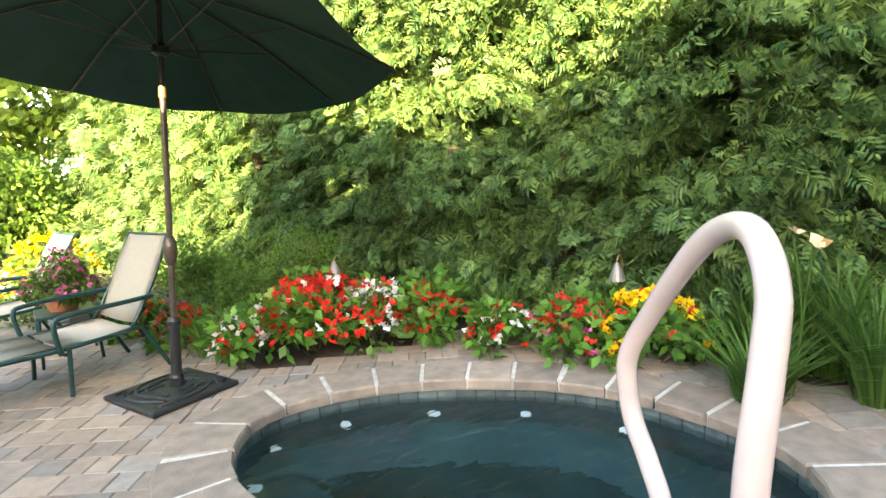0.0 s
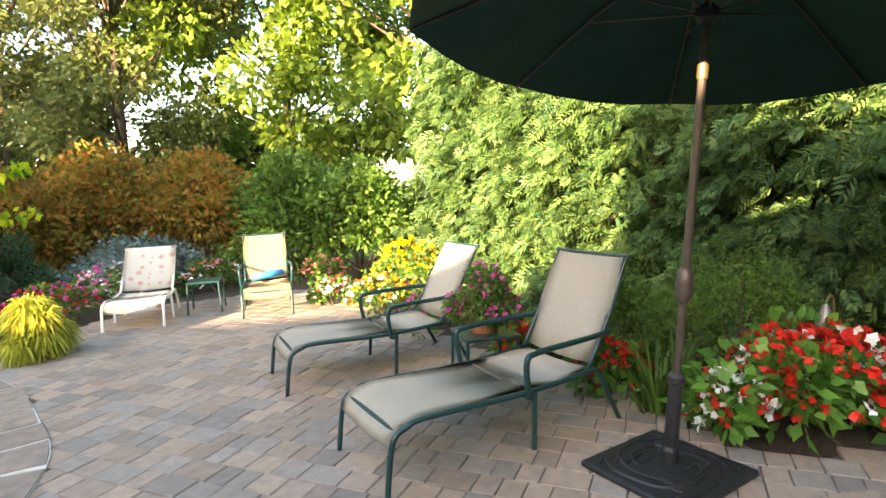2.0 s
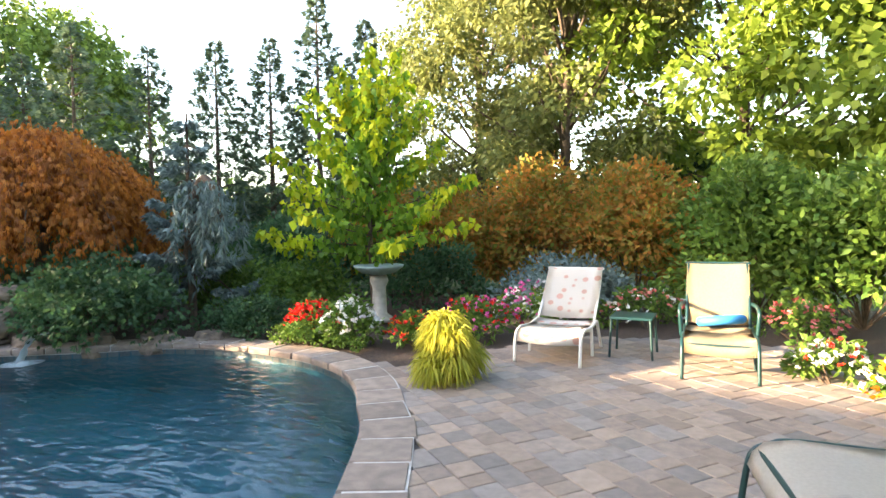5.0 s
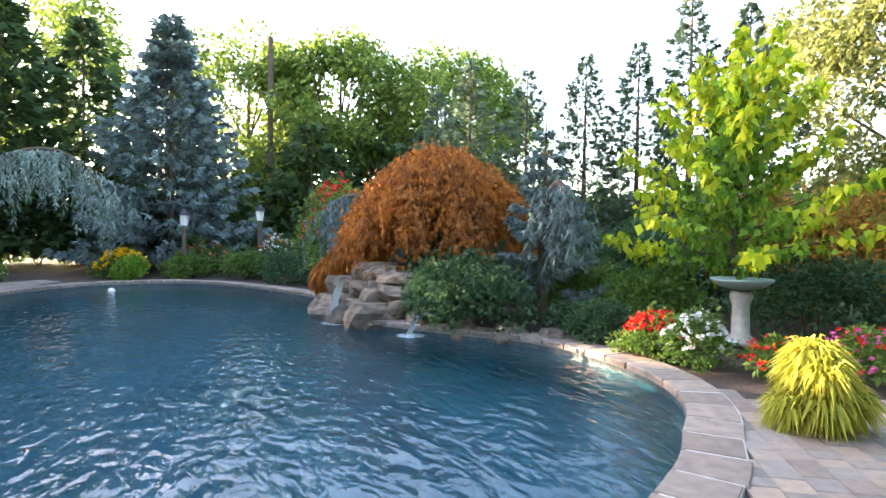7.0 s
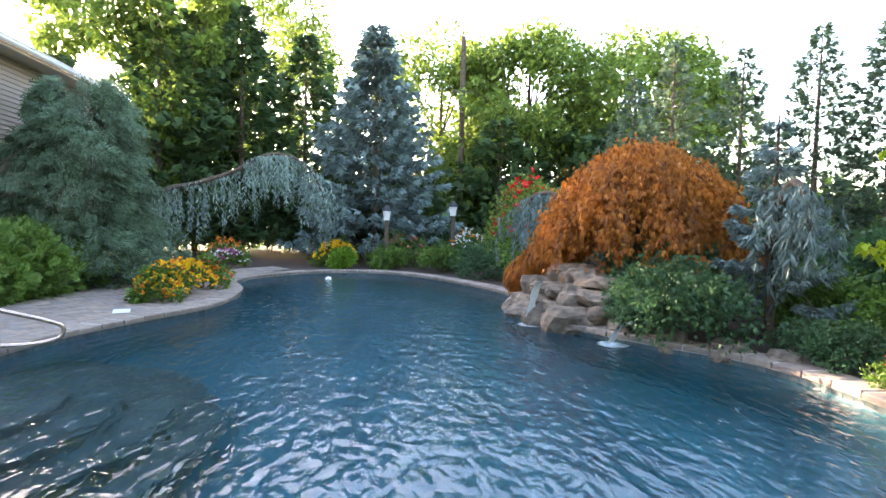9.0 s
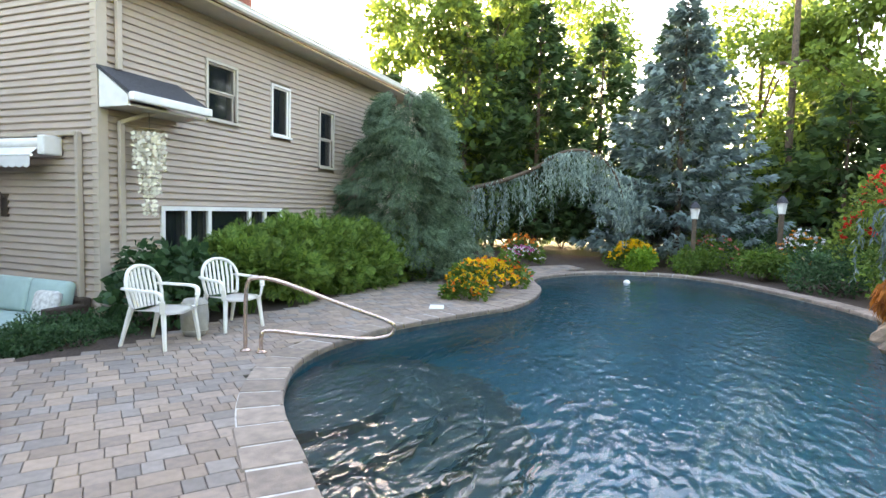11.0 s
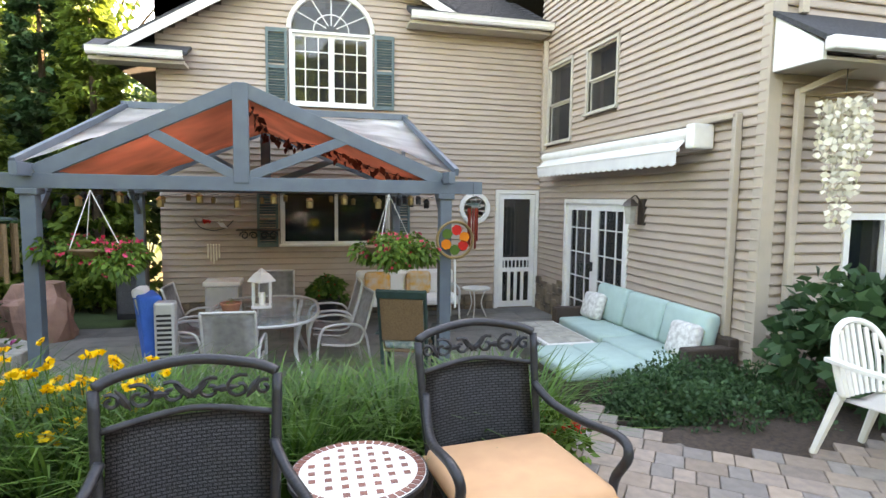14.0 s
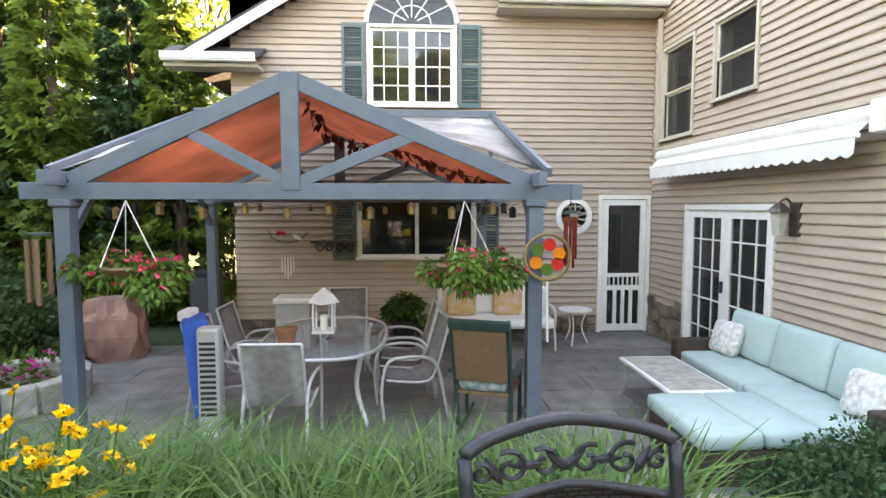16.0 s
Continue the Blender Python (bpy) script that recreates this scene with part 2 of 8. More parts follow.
M_LEAFPRINT = material("leaf_print_cushion", (0.42, 0.44, 0.4), (0.06, 0.14, 0.15), 14, 0.9)
M_CANOPY = leaf_material("terracotta_fabric", (0.66, 0.19, 0.1), (0.66, 0.19, 0.1), 0.75, 0.9)
M_SHADE = leaf_material("white_shade_fabric", (0.86, 0.85, 0.83), (0.86, 0.85, 0.83), 0.75, 0.9)
L_CEDAR = leaf_material("cedar_foliage", (0.03, 0.092, 0.034), (0.155, 0.235, 0.06), 0.33)
# deeper copy of the conifer green, with shade put into the leaf colour
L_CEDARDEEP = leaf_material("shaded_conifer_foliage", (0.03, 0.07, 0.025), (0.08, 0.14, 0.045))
L_OAK = leaf_material("broad_leaf", (0.08, 0.14, 0.027), (0.22, 0.31, 0.055), 0.5)
L_PINE = leaf_material("pine_needles", (0.1, 0.135, 0.04), (0.24, 0.26, 0.08), 0.42)
# paler copy of the broad leaf: sunshine put into the colour of rear trees
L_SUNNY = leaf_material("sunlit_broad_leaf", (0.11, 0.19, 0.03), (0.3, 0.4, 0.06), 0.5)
L_ATLAS = leaf_material("atlas_cedar_needles", (0.12, 0.18, 0.15), (0.3, 0.39, 0.33), 0.25)
L_YOUNG = leaf_material("young_spruce_needles", (0.05, 0.095, 0.06), (0.15, 0.21, 0.12), 0.35)
L_SOFT = leaf_material("soft_pine_needles", (0.06, 0.115, 0.065), (0.17, 0.25, 0.15), 0.35)
L_TURF = leaf_material("lily_turf_blade", (0.022, 0.075, 0.014), (0.085, 0.18, 0.03), 0.3, 0.4)
L_BLUE = leaf_material("blue_spruce_needles", (0.09, 0.14, 0.13), (0.22, 0.3, 0.28), 0.2)
L_MAPLE = leaf_material("orange_maple_leaf", (0.2, 0.06, 0.01), (0.56, 0.2, 0.028), 0.4)
L_LIME = leaf_material("lime_leaf", (0.26, 0.42, 0.02), (0.62, 0.62, 0.03), 0.45)
L_LIMEDEEP = leaf_material("fresh_green_leaf", (0.08, 0.2, 0.02), (0.24, 0.42, 0.04), 0.42)
L_BURN = leaf_material("turning_leaf", (0.15, 0.2, 0.03), (0.44, 0.17, 0.035), 0.45)
L_BUSH = leaf_material("bright_shrub_leaf", (0.05, 0.12, 0.02), (0.15, 0.25, 0.04))
L_GRASS = leaf_material("grass_blade", (0.035, 0.1, 0.02), (0.12, 0.22, 0.04))
L_JUNIPER = leaf_material("juniper_foliage", (0.025, 0.075, 0.03), (0.07, 0.15, 0.06))
L_BROAD = leaf_material("impatiens_leaf", (0.045, 0.14, 0.02), (0.14, 0.31, 0.05), 0.3, 0.4)
L_SPREAD = leaf_material("spreading_juniper_foliage", (0.07, 0.16, 0.03), (0.22, 0.34, 0.07), 0.35)
L_GOLD = leaf_material("gold_foliage", (0.3, 0.33, 0.03), (0.6, 0.55, 0.08))
P_RED = leaf_material("red_petal", (0.55, 0.015, 0.01), (0.8, 0.04, 0.025), 0.25)
P_WHITE = leaf_material("white_petal", (0.7, 0.7, 0.68), (0.85, 0.85, 0.85), 0.25)
P_ORANGE = leaf_material("orange_petal", (0.75, 0.18, 0.01), (0.85, 0.3, 0.02), 0.25)
P_YELLOW = leaf_material("yellow_petal", (0.8, 0.42, 0.01), (0.9, 0.6, 0.02), 0.25)
P_PINK = leaf_material("pink_petal", (0.5, 0.02, 0.2), (0.75, 0.2, 0.45), 0.25)
P_CORAL = leaf_material("coral_petal", (0.6, 0.08, 0.08), (0.75, 0.3, 0.28), 0.25)
P_FUCHSIA = leaf_material("fuchsia_petal", (0.55, 0.015, 0.06), (0.75, 0.1, 0.18), 0.25)
P_APRICOT = leaf_material("apricot_petal", (0.8, 0.5, 0.25), (0.88, 0.68, 0.45), 0.3)
M_PEWTER = material("pewter", (0.24, 0.22, 0.22), (0.18, 0.165, 0.165), 14, 0.45, 0.5)
P_DARK = leaf_material("flower_eye", (0.03, 0.015, 0.01), (0.05, 0.025, 0.012), 0.0)


# ---- builders ----
rng = np.random.default_rng(7)


def part(name, bm, mat, parent=None, label="", smooth=False):
    """Links a bmesh as one mesh object under a thing or a part."""
    me = bpy.data.meshes.new(name)
    bm.to_mesh(me)
    bm.free()
    me.materials.append(mat)
    if smooth:
        me.shade_smooth()
    ob = new(name, me)
    if parent:
        ob.parent = parent
    if label:
        ob["label"] = label
    return ob


def thing(name, m, label, category, group="", kind=""):
    ob = new(name)
    ob.matrix_basis = m
    ob.empty_display_size = 0.1
    return tagged(ob, label, category, group, kind)


def polys(name, verts, faces, mat, parent=None, label="", smooth=False):
    me = bpy.data.meshes.new(name)
    me.from_pydata([tuple(v) for v in verts], [], [tuple(f) for f in faces])
    me.materials.append(mat)
    me.update()
    if smooth:
        me.shade_smooth()
    ob = new(name, me)
    if parent:
        ob.parent = parent
    if label:
        ob["label"] = label
    return ob


def add_box(bm, x0, x1, y0, y1, z0, z1, m=None, bevel=0.0):
    r = bmesh.ops.create_cube(bm, size=1.0, matrix=(m or Matrix()) @ Matrix.Translation(((x0 + x1) / 2, (y0 + y1) / 2, (z0 + z1) / 2)) @ Matrix.Diagonal((x1 - x0, y1 - y0, z1 - z0, 1)))
    if bevel:
        edges = list({e for v in r["verts"] for e in v.link_edges})
        bmesh.ops.bevel(bm, geom=edges, offset=bevel, segments=2, affect="EDGES", profile=0.5)
    return bm


def box(x0, x1, y0, y1, z0, z1, bevel=0.004, m=None):
    return add_box(bmesh.new(), x0, x1, y0, y1, z0, z1, m, bevel)


def add_tube(bm, pts, radius, sides=8, taper=None, cap=True):
    """A pipe along points; taper: the radius at its end."""
    pts = [Vector(p) for p in pts]
    rings = []
    n = len(pts)
    side = None
    for i, p in enumerate(pts):
        d = (pts[min(i + 1, n - 1)] - pts[max(i - 1, 0)]).normalized()
        if side is None:
            side = d.orthogonal().normalized()
        side = (side - d * side.dot(d)).normalized()
        up = d.cross(side)
        r = radius if taper is None else radius + (taper - radius) * i / (n - 1)
        rings.append([bm.verts.new(p + (side * math.cos(a) + up * math.sin(a)) * r) for a in (2 * math.pi * k / sides for k in range(sides))])
    for a, b in zip(rings, rings[1:]):
        for k in range(sides):
            bm.faces.new((a[k], a[(k + 1) % sides], b[(k + 1) % sides], b[k]))
    if cap:
        bm.faces.new(rings[0][::-1])
        bm.faces.new(rings[-1])
    return bm


def tube(pts, radius, sides=8, taper=None):
    return add_tube(bmesh.new(), pts, radius, sides, taper)


def rounded(pts, steps=6):
    """A smooth curve through points (Catmull-Rom)."""
    pts = [Vector(p) for p in pts]
    out = []
    for i in range(len(pts) - 1):
        a, b, c, d = pts[max(i - 1, 0)], pts[i], pts[i + 1], pts[min(i + 2, len(pts) - 1)]
        for k in range(steps):
            t = k / steps
            out.append(0.5 * (2 * b + (c - a) * t + (2 * a - 5 * b + 4 * c - d) * t * t + (3 * b - a - 3 * c + d) * t ** 3))
    return out + [pts[-1]]


def closed_curve(pts, steps=6):
    pts = [Vector((*p, 0)) if len(p) == 2 else Vector(p) for p in pts]
    n, out = len(pts), []
    for i in range(n):
        a, b, c, d = pts[i - 1], pts[i], pts[(i + 1) % n], pts[(i + 2) % n]
        for k in range(steps):
            t = k / steps
            out.append(0.5 * (2 * b + (c - a) * t + (2 * a - 5 * b + 4 * c - d) * t * t + (3 * b - a - 3 * c + d) * t ** 3))
    return out


def lathe(profile, sides=20):
    """A turned shape from (radius, z) pairs."""
    bm = bmesh.new()
    rings = [[bm.verts.new((r * math.cos(2 * math.pi * k / sides), r * math.sin(2 * math.pi * k / sides), z)) for k in range(sides)] for r, z in profile]
    for a, b in zip(rings, rings[1:]):
        for k in range(sides):
            bm.faces.new((a[k], a[(k + 1) % sides], b[(k + 1) % sides], b[k]))
    bm.faces.new(rings[0][::-1])
    bm.faces.new(rings[-1])
    return bm


def inside(poly, x, y):
    c = False
    n = len(poly)
    for i in range(n):
        x1, y1, x2, y2 = poly[i][0], poly[i][1], poly[i - 1][0], poly[i - 1][1]
        if (y1 > y) != (y2 > y) and x < (x2 - x1) * (y - y1) / (y2 - y1) + x1:
            c = not c
    return c


def inside_many(poly, xs, ys):
    c = np.zeros(xs.shape, bool)
    n = len(poly)
    for i in range(n):
        x1, y1, x2, y2 = poly[i][0], poly[i][1], poly[i - 1][0], poly[i - 1][1]
        if y1 != y2:
            c ^= ((y1 > ys) != (y2 > ys)) & (xs < (x2 - x1) * (ys - y1) / (y2 - y1) + x1)
    return c


def offset_loop(poly, d):
    """A closed loop moved outwards by d (counter-clockwise loops)."""
    out, n = [], len(poly)
    for i in range(n):
        t = (Vector(poly[(i + 1) % n]) - Vector(poly[i - 1])).to_2d().normalized()
        out.append(Vector((poly[i][0] + t.y * d, poly[i][1] - t.x * d, 0)))
    return out


# ---- foliage ----
def unit(v):
    return v / np.maximum(np.linalg.norm(v, axis=-1, keepdims=True), 1e-9)


def leaves(name, at, ahead, length, width, mat, parent=None, droop=0.0, lobes=1, label=""):
    """Many small leaves in one mesh: each a folded blade at a point, pointing ahead; lobes 3 or 5 makes a fan-shaped spray."""
    at, ahead = np.asarray(at, float), unit(np.asarray(ahead, float))
    n = len(at)
    side = unit(np.cross(ahead, unit(rng.normal(size=(n, 3)))))
    up = np.cross(side, ahead)
    ln = (length * rng.uniform(0.65, 1.3, n))[:, None]
    wd = (width * rng.uniform(0.7, 1.25, n))[:, None]
    drop = np.array([0, 0, -1.0]) * droop * ln
    if lobes >= 7:
        shape, quads = [], []
        pairs = (lobes - 1) // 2
        for k in range(lobes):
            sgn, r = (1 if k % 2 else -1), (k // 2 + 0.5) / (pairs + 0.5)
            a = 0.0 if k == lobes - 1 else sgn * 0.85
            s0 = 0.72 if k == lobes - 1 else 0.12 + 0.72 * r
            reach = 0.3 if k == lobes - 1 else 0.52 * (1.0 - 0.62 * r) * (0.7 + 0.6 * min(1.0, 2.5 * r))
            base = at + ahead * ln * s0 + drop * s0 * s0
            d = ahead * math.cos(a) + side * math.sin(a)
            w = (side * math.cos(a) - ahead * math.sin(a)) * wd * 0.085
            tip = base + d * ln * reach + drop * 0.25 - up * ln * 0.05
            mid = base + d * ln * reach * 0.45 + up * wd * 0.05
            b = len(shape)
            shape += [base, mid + w, tip, mid - w]
            quads.append((b, b + 1, b + 2, b + 3))
    elif lobes == 1:
        shape = [at, at + ahead * ln * 0.45 + side * wd * 0.5 + up * wd * 0.12, at + ahead * ln + drop, at + ahead * ln * 0.45 - side * wd * 0.5 + up * wd * 0.12]
        quads = [(0, 1, 2, 3)]
    else:
        shape, quads = [at], []
        for k in range(lobes):
            a = (k - (lobes - 1) / 2) * (1.5 / lobes)
            d = ahead * math.cos(a) + side * math.sin(a)
            s = side * math.cos(a) - ahead * math.sin(a)
            reach = 1.0 - 0.35 * abs(a)
            b = len(shape)
            shape += [at + d * ln * 0.55 * reach + s * wd * 0.5 / lobes * 1.6, at + d * ln * reach + drop, at + d * ln * 0.55 * reach - s * wd * 0.5 / lobes * 1.6]
            quads.append((0, b, b + 1, b + 2))
    k = len(shape)
    verts = np.stack(shape, axis=1).reshape(-1, 3)
    faces = (np.arange(n)[:, None, None] * k + np.array(quads)[None]).reshape(-1, 4)
    me = bpy.data.meshes.new(name)
    me.vertices.add(len(verts))
    me.vertices.foreach_set("co", verts.astype(np.float32).ravel())
    me.loops.add(faces.size)
    me.loops.foreach_set("vertex_index", faces.astype(np.int32).ravel())
    me.polygons.add(len(faces))
    me.polygons.foreach_set("loop_start", np.arange(0, faces.size, 4, dtype=np.int32))
    me.update(calc_edges=True)
    me.materials.append(mat)
    ob = new(name, me)
    if parent:
        ob.parent = parent
    if label:
        ob["label"] = label
    return ob


def shell(centres, radii, count, squash=1.0, inner=0.55):
    """Points and outward ways on the shells of many clumps."""
    centres, radii = np.asarray(centres, float), np.asarray(radii, float)
    k = rng.integers(0, len(centres), count)
    d = unit(rng.normal(size=(count, 3)))
    d[:, 2] *= squash
    r = radii[k][:, None] * rng.uniform(inner, 1.05, (count, 1))
    return centres[k] + d * r, d


def clumps_in(shape, count, cr):
    """Clump centres spread over a crown; shape(u, angle) gives radius and height for u in 0..1."""
    cs, rs = [], []
    for _ in range(count):
        u, a = rng.uniform(0, 1), rng.uniform(0, 2 * math.pi)
        r, z = shape(u)
        r *= rng.uniform(0.55, 1.0) ** 0.5 * rng.uniform(0.82, 1.1)
        cs.append((r * math.cos(a), r * math.sin(a), z))
        rs.append(cr * rng.uniform(0.6, 1.3))
    return np.array(cs), np.array(rs)


def limbs(bm, base, tips, r):
    for t in tips:
        t = Vector(t)
        b = Vector(base)
        mid = b.lerp(t, 0.5) + Vector(rng.normal(0, 0.08, 3)) * (t - b).length * 0.5
        add_tube(bm, rounded([b, mid, t], 3), r, 5, r * 0.25)


def broad_tree(pos, height, width, mat, label, count=9000, leaf=0.16, trunk=0.16, bare=0.3, clumps=60, name="tree", bark=None):
    t = thing(name, pose(*pos), label, "tree")
    z0 = height * bare
    cs, rs = clumps_in(lambda u: (width / 2 * math.sin(math.pi * min(0.97, 0.12 + 0.85 * u)) ** 0.7, z0 + (height - z0) * u), clumps, width * 0.13)
    bm = bmesh.new()
    add_tube(bm, rounded([(0, 0, -0.1), (0.05, 0.03, height * 0.3), (-0.04, 0.06, height * 0.6), (0, 0, height * 0.9)], 4), trunk, 8, trunk * 0.2)
    for c in cs[::3]:
        limbs(bm, (0, 0, max(z0 * 0.8, c[2] * 0.6)), [c], trunk * 0.3)
    part("trunk", bm, bark or M_BARK, t, smooth=True)
    p, d = shell(cs, rs, count, 0.8)
    leaves("crown", p, d + rng.normal(0, 0.6, d.shape), leaf, leaf * 0.7, mat, t, 0.2)
    return t


def conifer(pos, height, width, mat, label, count=9000, leaf=0.22, top=0.03, skirt=0.05, tiers=None, name="conifer", droop=0.25, lobes=3, wide=0.75):
    """A cone of drooping boughs, each carrying sprays; uneven outline."""
    t = thing(name, pose(*pos), label, "tree")
    bm = bmesh.new()
    add_tube(bm, [(0, 0, -0.1), (0.03, 0, height * 0.5), (0, 0, height * 0.98)], 0.02 * height + 0.03, 7, 0.015)
    part("trunk", bm, M_BARK, t)
    nb = tiers or int(height * 16)
    u = rng.uniform(0, 1, nb) ** 1.25
    ang = rng.uniform(0, 2 * math.pi, nb)
    reach = (width / 2) * ((1 - u) ** 0.8 * (1 - top) + top) * rng.uniform(0.7, 1.15, nb)
    k = rng.integers(0, nb, count)
    s = rng.uniform(0.25, 1.0, count) ** 0.6
    out = np.stack([np.cos(ang[k]), np.sin(ang[k]), np.zeros(count)], 1)
    tang = np.stack([-np.sin(ang[k]), np.cos(ang[k]), np.zeros(count)], 1)
    z = height * (skirt + (1 - skirt) * u[k])
    p = out * (reach[k] * s)[:, None] + tang * (rng.normal(0, 0.16, count) * reach[k] * s)[:, None]
    p[:, 2] = z - droop * reach[k] * s ** 2 + rng.normal(0, 0.05, count) * leaf * 3
    d = out + tang * rng.normal(0, 0.6, count)[:, None] + np.array([0, 0, -droop]) + rng.normal(0, 0.25, (count, 3))
    leaves("crown", p, d, leaf, leaf * wide, mat, t, 0.25, lobes)
    return t


def spruce(pos, height, width, mat, label, tiers=None, boughs=7, leaf=0.16, per=16, name="spruce", lift=0.1, droop=0.25, lobes=3, wide=0.5, skirt=0.05):
    """Whorls of separate boughs with gaps between them, shorter towards a thin leader; each bough carries sprays on both sides."""
    t = thing(name, pose(*pos), label, "tree")
    bm = bmesh.new()
    add_tube(bm, [(0, 0, -0.1), (0.03, 0, height * 0.5), (0, 0, height)], 0.012 * height + 0.03, 7, 0.012)
    P, D = [], []
    n = tiers or int(height * 3)
    for k in range(n):
        u = skirt + (1 - skirt) * (k + rng.uniform(0, 0.7)) / n
        for j in range(boughs):
            a = 2 * math.pi * (j + rng.uniform(0, 0.9)) / boughs + k * 0.8
            reach = width / 2 * (1 - u) ** 0.85 * rng.uniform(0.55, 1.15) + 0.06
            o, g = np.array([math.cos(a), math.sin(a), 0]), np.array([-math.sin(a), math.cos(a), 0])
            z0 = height * u
            if k % 2 == 0 and j % 2 == 0:
                e = o * reach * 0.9
                add_tube(bm, [(0, 0, z0), (e[0] * 0.5, e[1] * 0.5, z0 + reach * (lift * 0.5 - droop * 0.25)), (e[0], e[1], z0 + reach * (lift - droop) * 0.9)], 0.018, 4, 0.005, cap=False)
            m = max(4, int(per * reach / (width / 2) + 3))
            r = rng.uniform(0.2, 1.0, m) ** 0.7
            sd = rng.choice((-1.0, 1.0), m) * rng.uniform(0.2, 1.0, m)
            p = o * (reach * r)[:, None] + g * (sd * 0.2 * reach * (1.15 - r))[:, None]
            p[:, 2] += z0 + reach * (lift * r - droop * r * (1.6 - r) + 0.12 * r ** 3) + rng.normal(0, 0.03, m)
            P.append(p)
            D.append(o + g * (sd * 0.9)[:, None] + np.array([0, 0, lift - droop * 0.5]) + rng.normal(0, 0.22, (m, 3)))
    part("trunk", bm, M_BARK, t)
    leaves("crown", np.concatenate(P), np.concatenate(D), leaf, leaf * wide, mat, t, 0.1, lobes)
    return t


def branching_tree(pos, height, width, label, count=40, per=130, leaf=0.115):
    """An airy young tree: long rising shoots with broad hanging leaves, paler towards the tips."""
    t = thing("lime_tree", pose(*pos), label, "tree")
    bm = bmesh.new()
    add_tube(bm, rounded([(0, 0, -0.1), (0.03, 0.02, height * 0.35), (-0.02, 0.03, height * 0.7), (0.02, 0, height * 0.96)], 4), 0.05, 8, 0.01)
    inner, outer = [], []
    for k in range(count):
        u = (k + 0.5) / count
        a = k * 2.4 + rng.uniform(-0.3, 0.3)
        up = radians(2 + 62 * u ** 1.3)
        ln = width / 2 * (1.06 - 0.5 * u) * rng.uniform(0.82, 1.15)
        b = Vector((0, 0, height * (0.24 + 0.56 * u)))
        d = Vector((math.cos(a) * math.cos(up), math.sin(a) * math.cos(up), math.sin(up)))
        path = rounded([b, b + d * ln * 0.5 + Vector((0, 0, 0.04)), b + d * ln + Vector((0, 0, 0.08 * ln))], 4)
        add_tube(bm, path, 0.014, 5, 0.004, cap=False)
        for _ in range(per):
            s = rng.uniform(0.12, 1.0)
            q = path[min(len(path) - 1, int(s * (len(path) - 1) + 0.5))]
            w = rng.normal(0, 0.04, 3) + rng.normal(0, 0.06 * (1 - s), 3)
            (outer if s > 0.62 - 0.25 * u and rng.uniform() < 0.85 else inner).append((q.x + w[0], q.y + w[1], q.z + w[2]))
    part("trunk", bm, M_BARK, t, smooth=True)
    for nm, pts, m, lab in (("crown", inner, L_LIMEDEEP, ""), ("young_foliage", outer, L_LIME, "yellow-green young leaves")):
        pts = np.array(pts)
        leaves(nm, pts, rng.normal(0, 0.55, pts.shape) + np.array([0, 0, -0.55]), leaf, leaf * 0.85, m, t, 0.25, label=lab)
    return t


def weeping_maple(pos, size, label, strands=210, per=190):
    """A dome of arching limbs whose fine leaves hang in overlapping tresses."""
    t = thing("japanese_maple", pose(*pos), label, "tree")
    bm = bmesh.new()
    add_tube(bm, rounded([(0, 0, -0.15), (0.1, 0.05, 0.6), (-0.05, 0.0, 1.3), (0.05, 0, 1.9)], 4), 0.12, 8, 0.05)
    P, D = [], []
    for k in range(strands):
        a = k * 2.4
        f = math.sqrt((k + 0.5) / strands) * rng.uniform(0.85, 1.08)
        rx, ry = size[0] / 2 * f * math.cos(a), size[1] / 2 * f * math.sin(a)
        top = size[2] * (1.0 - 0.38 * f * f) * rng.uniform(0.9, 1.04)
        fall = rng.uniform(0.45, 1.1) * (0.35 + 0.75 * f)
        pts = rounded([(0, 0, 1.5), (rx * 0.45, ry * 0.45, top * 0.93), (rx * 0.8, ry * 0.8, top), (rx, ry, top - fall * 0.4), (rx * 1.06, ry * 1.06, top - fall)], 5)
        if k % 5 == 0:
            add_tube(bm, pts, 0.02, 4, 0.004, cap=False)
        arr = np.array([tuple(p) for p in pts])
        i = rng.integers(len(arr) // 3, len(arr), per)
        P.append(arr[i] + rng.normal(0, 0.085, (per, 3)))
        D.append(np.array([rx, ry, 0]) * 0.3 + rng.normal(0, 0.4, (per, 3)) + np.array([0, 0, -0.8]))
    part("trunk", bm, M_BARK, t, smooth=True)
    leaves("crown", np.concatenate(P), np.concatenate(D), 0.078, 0.04, L_MAPLE, t, 0.5, 3)
    return t


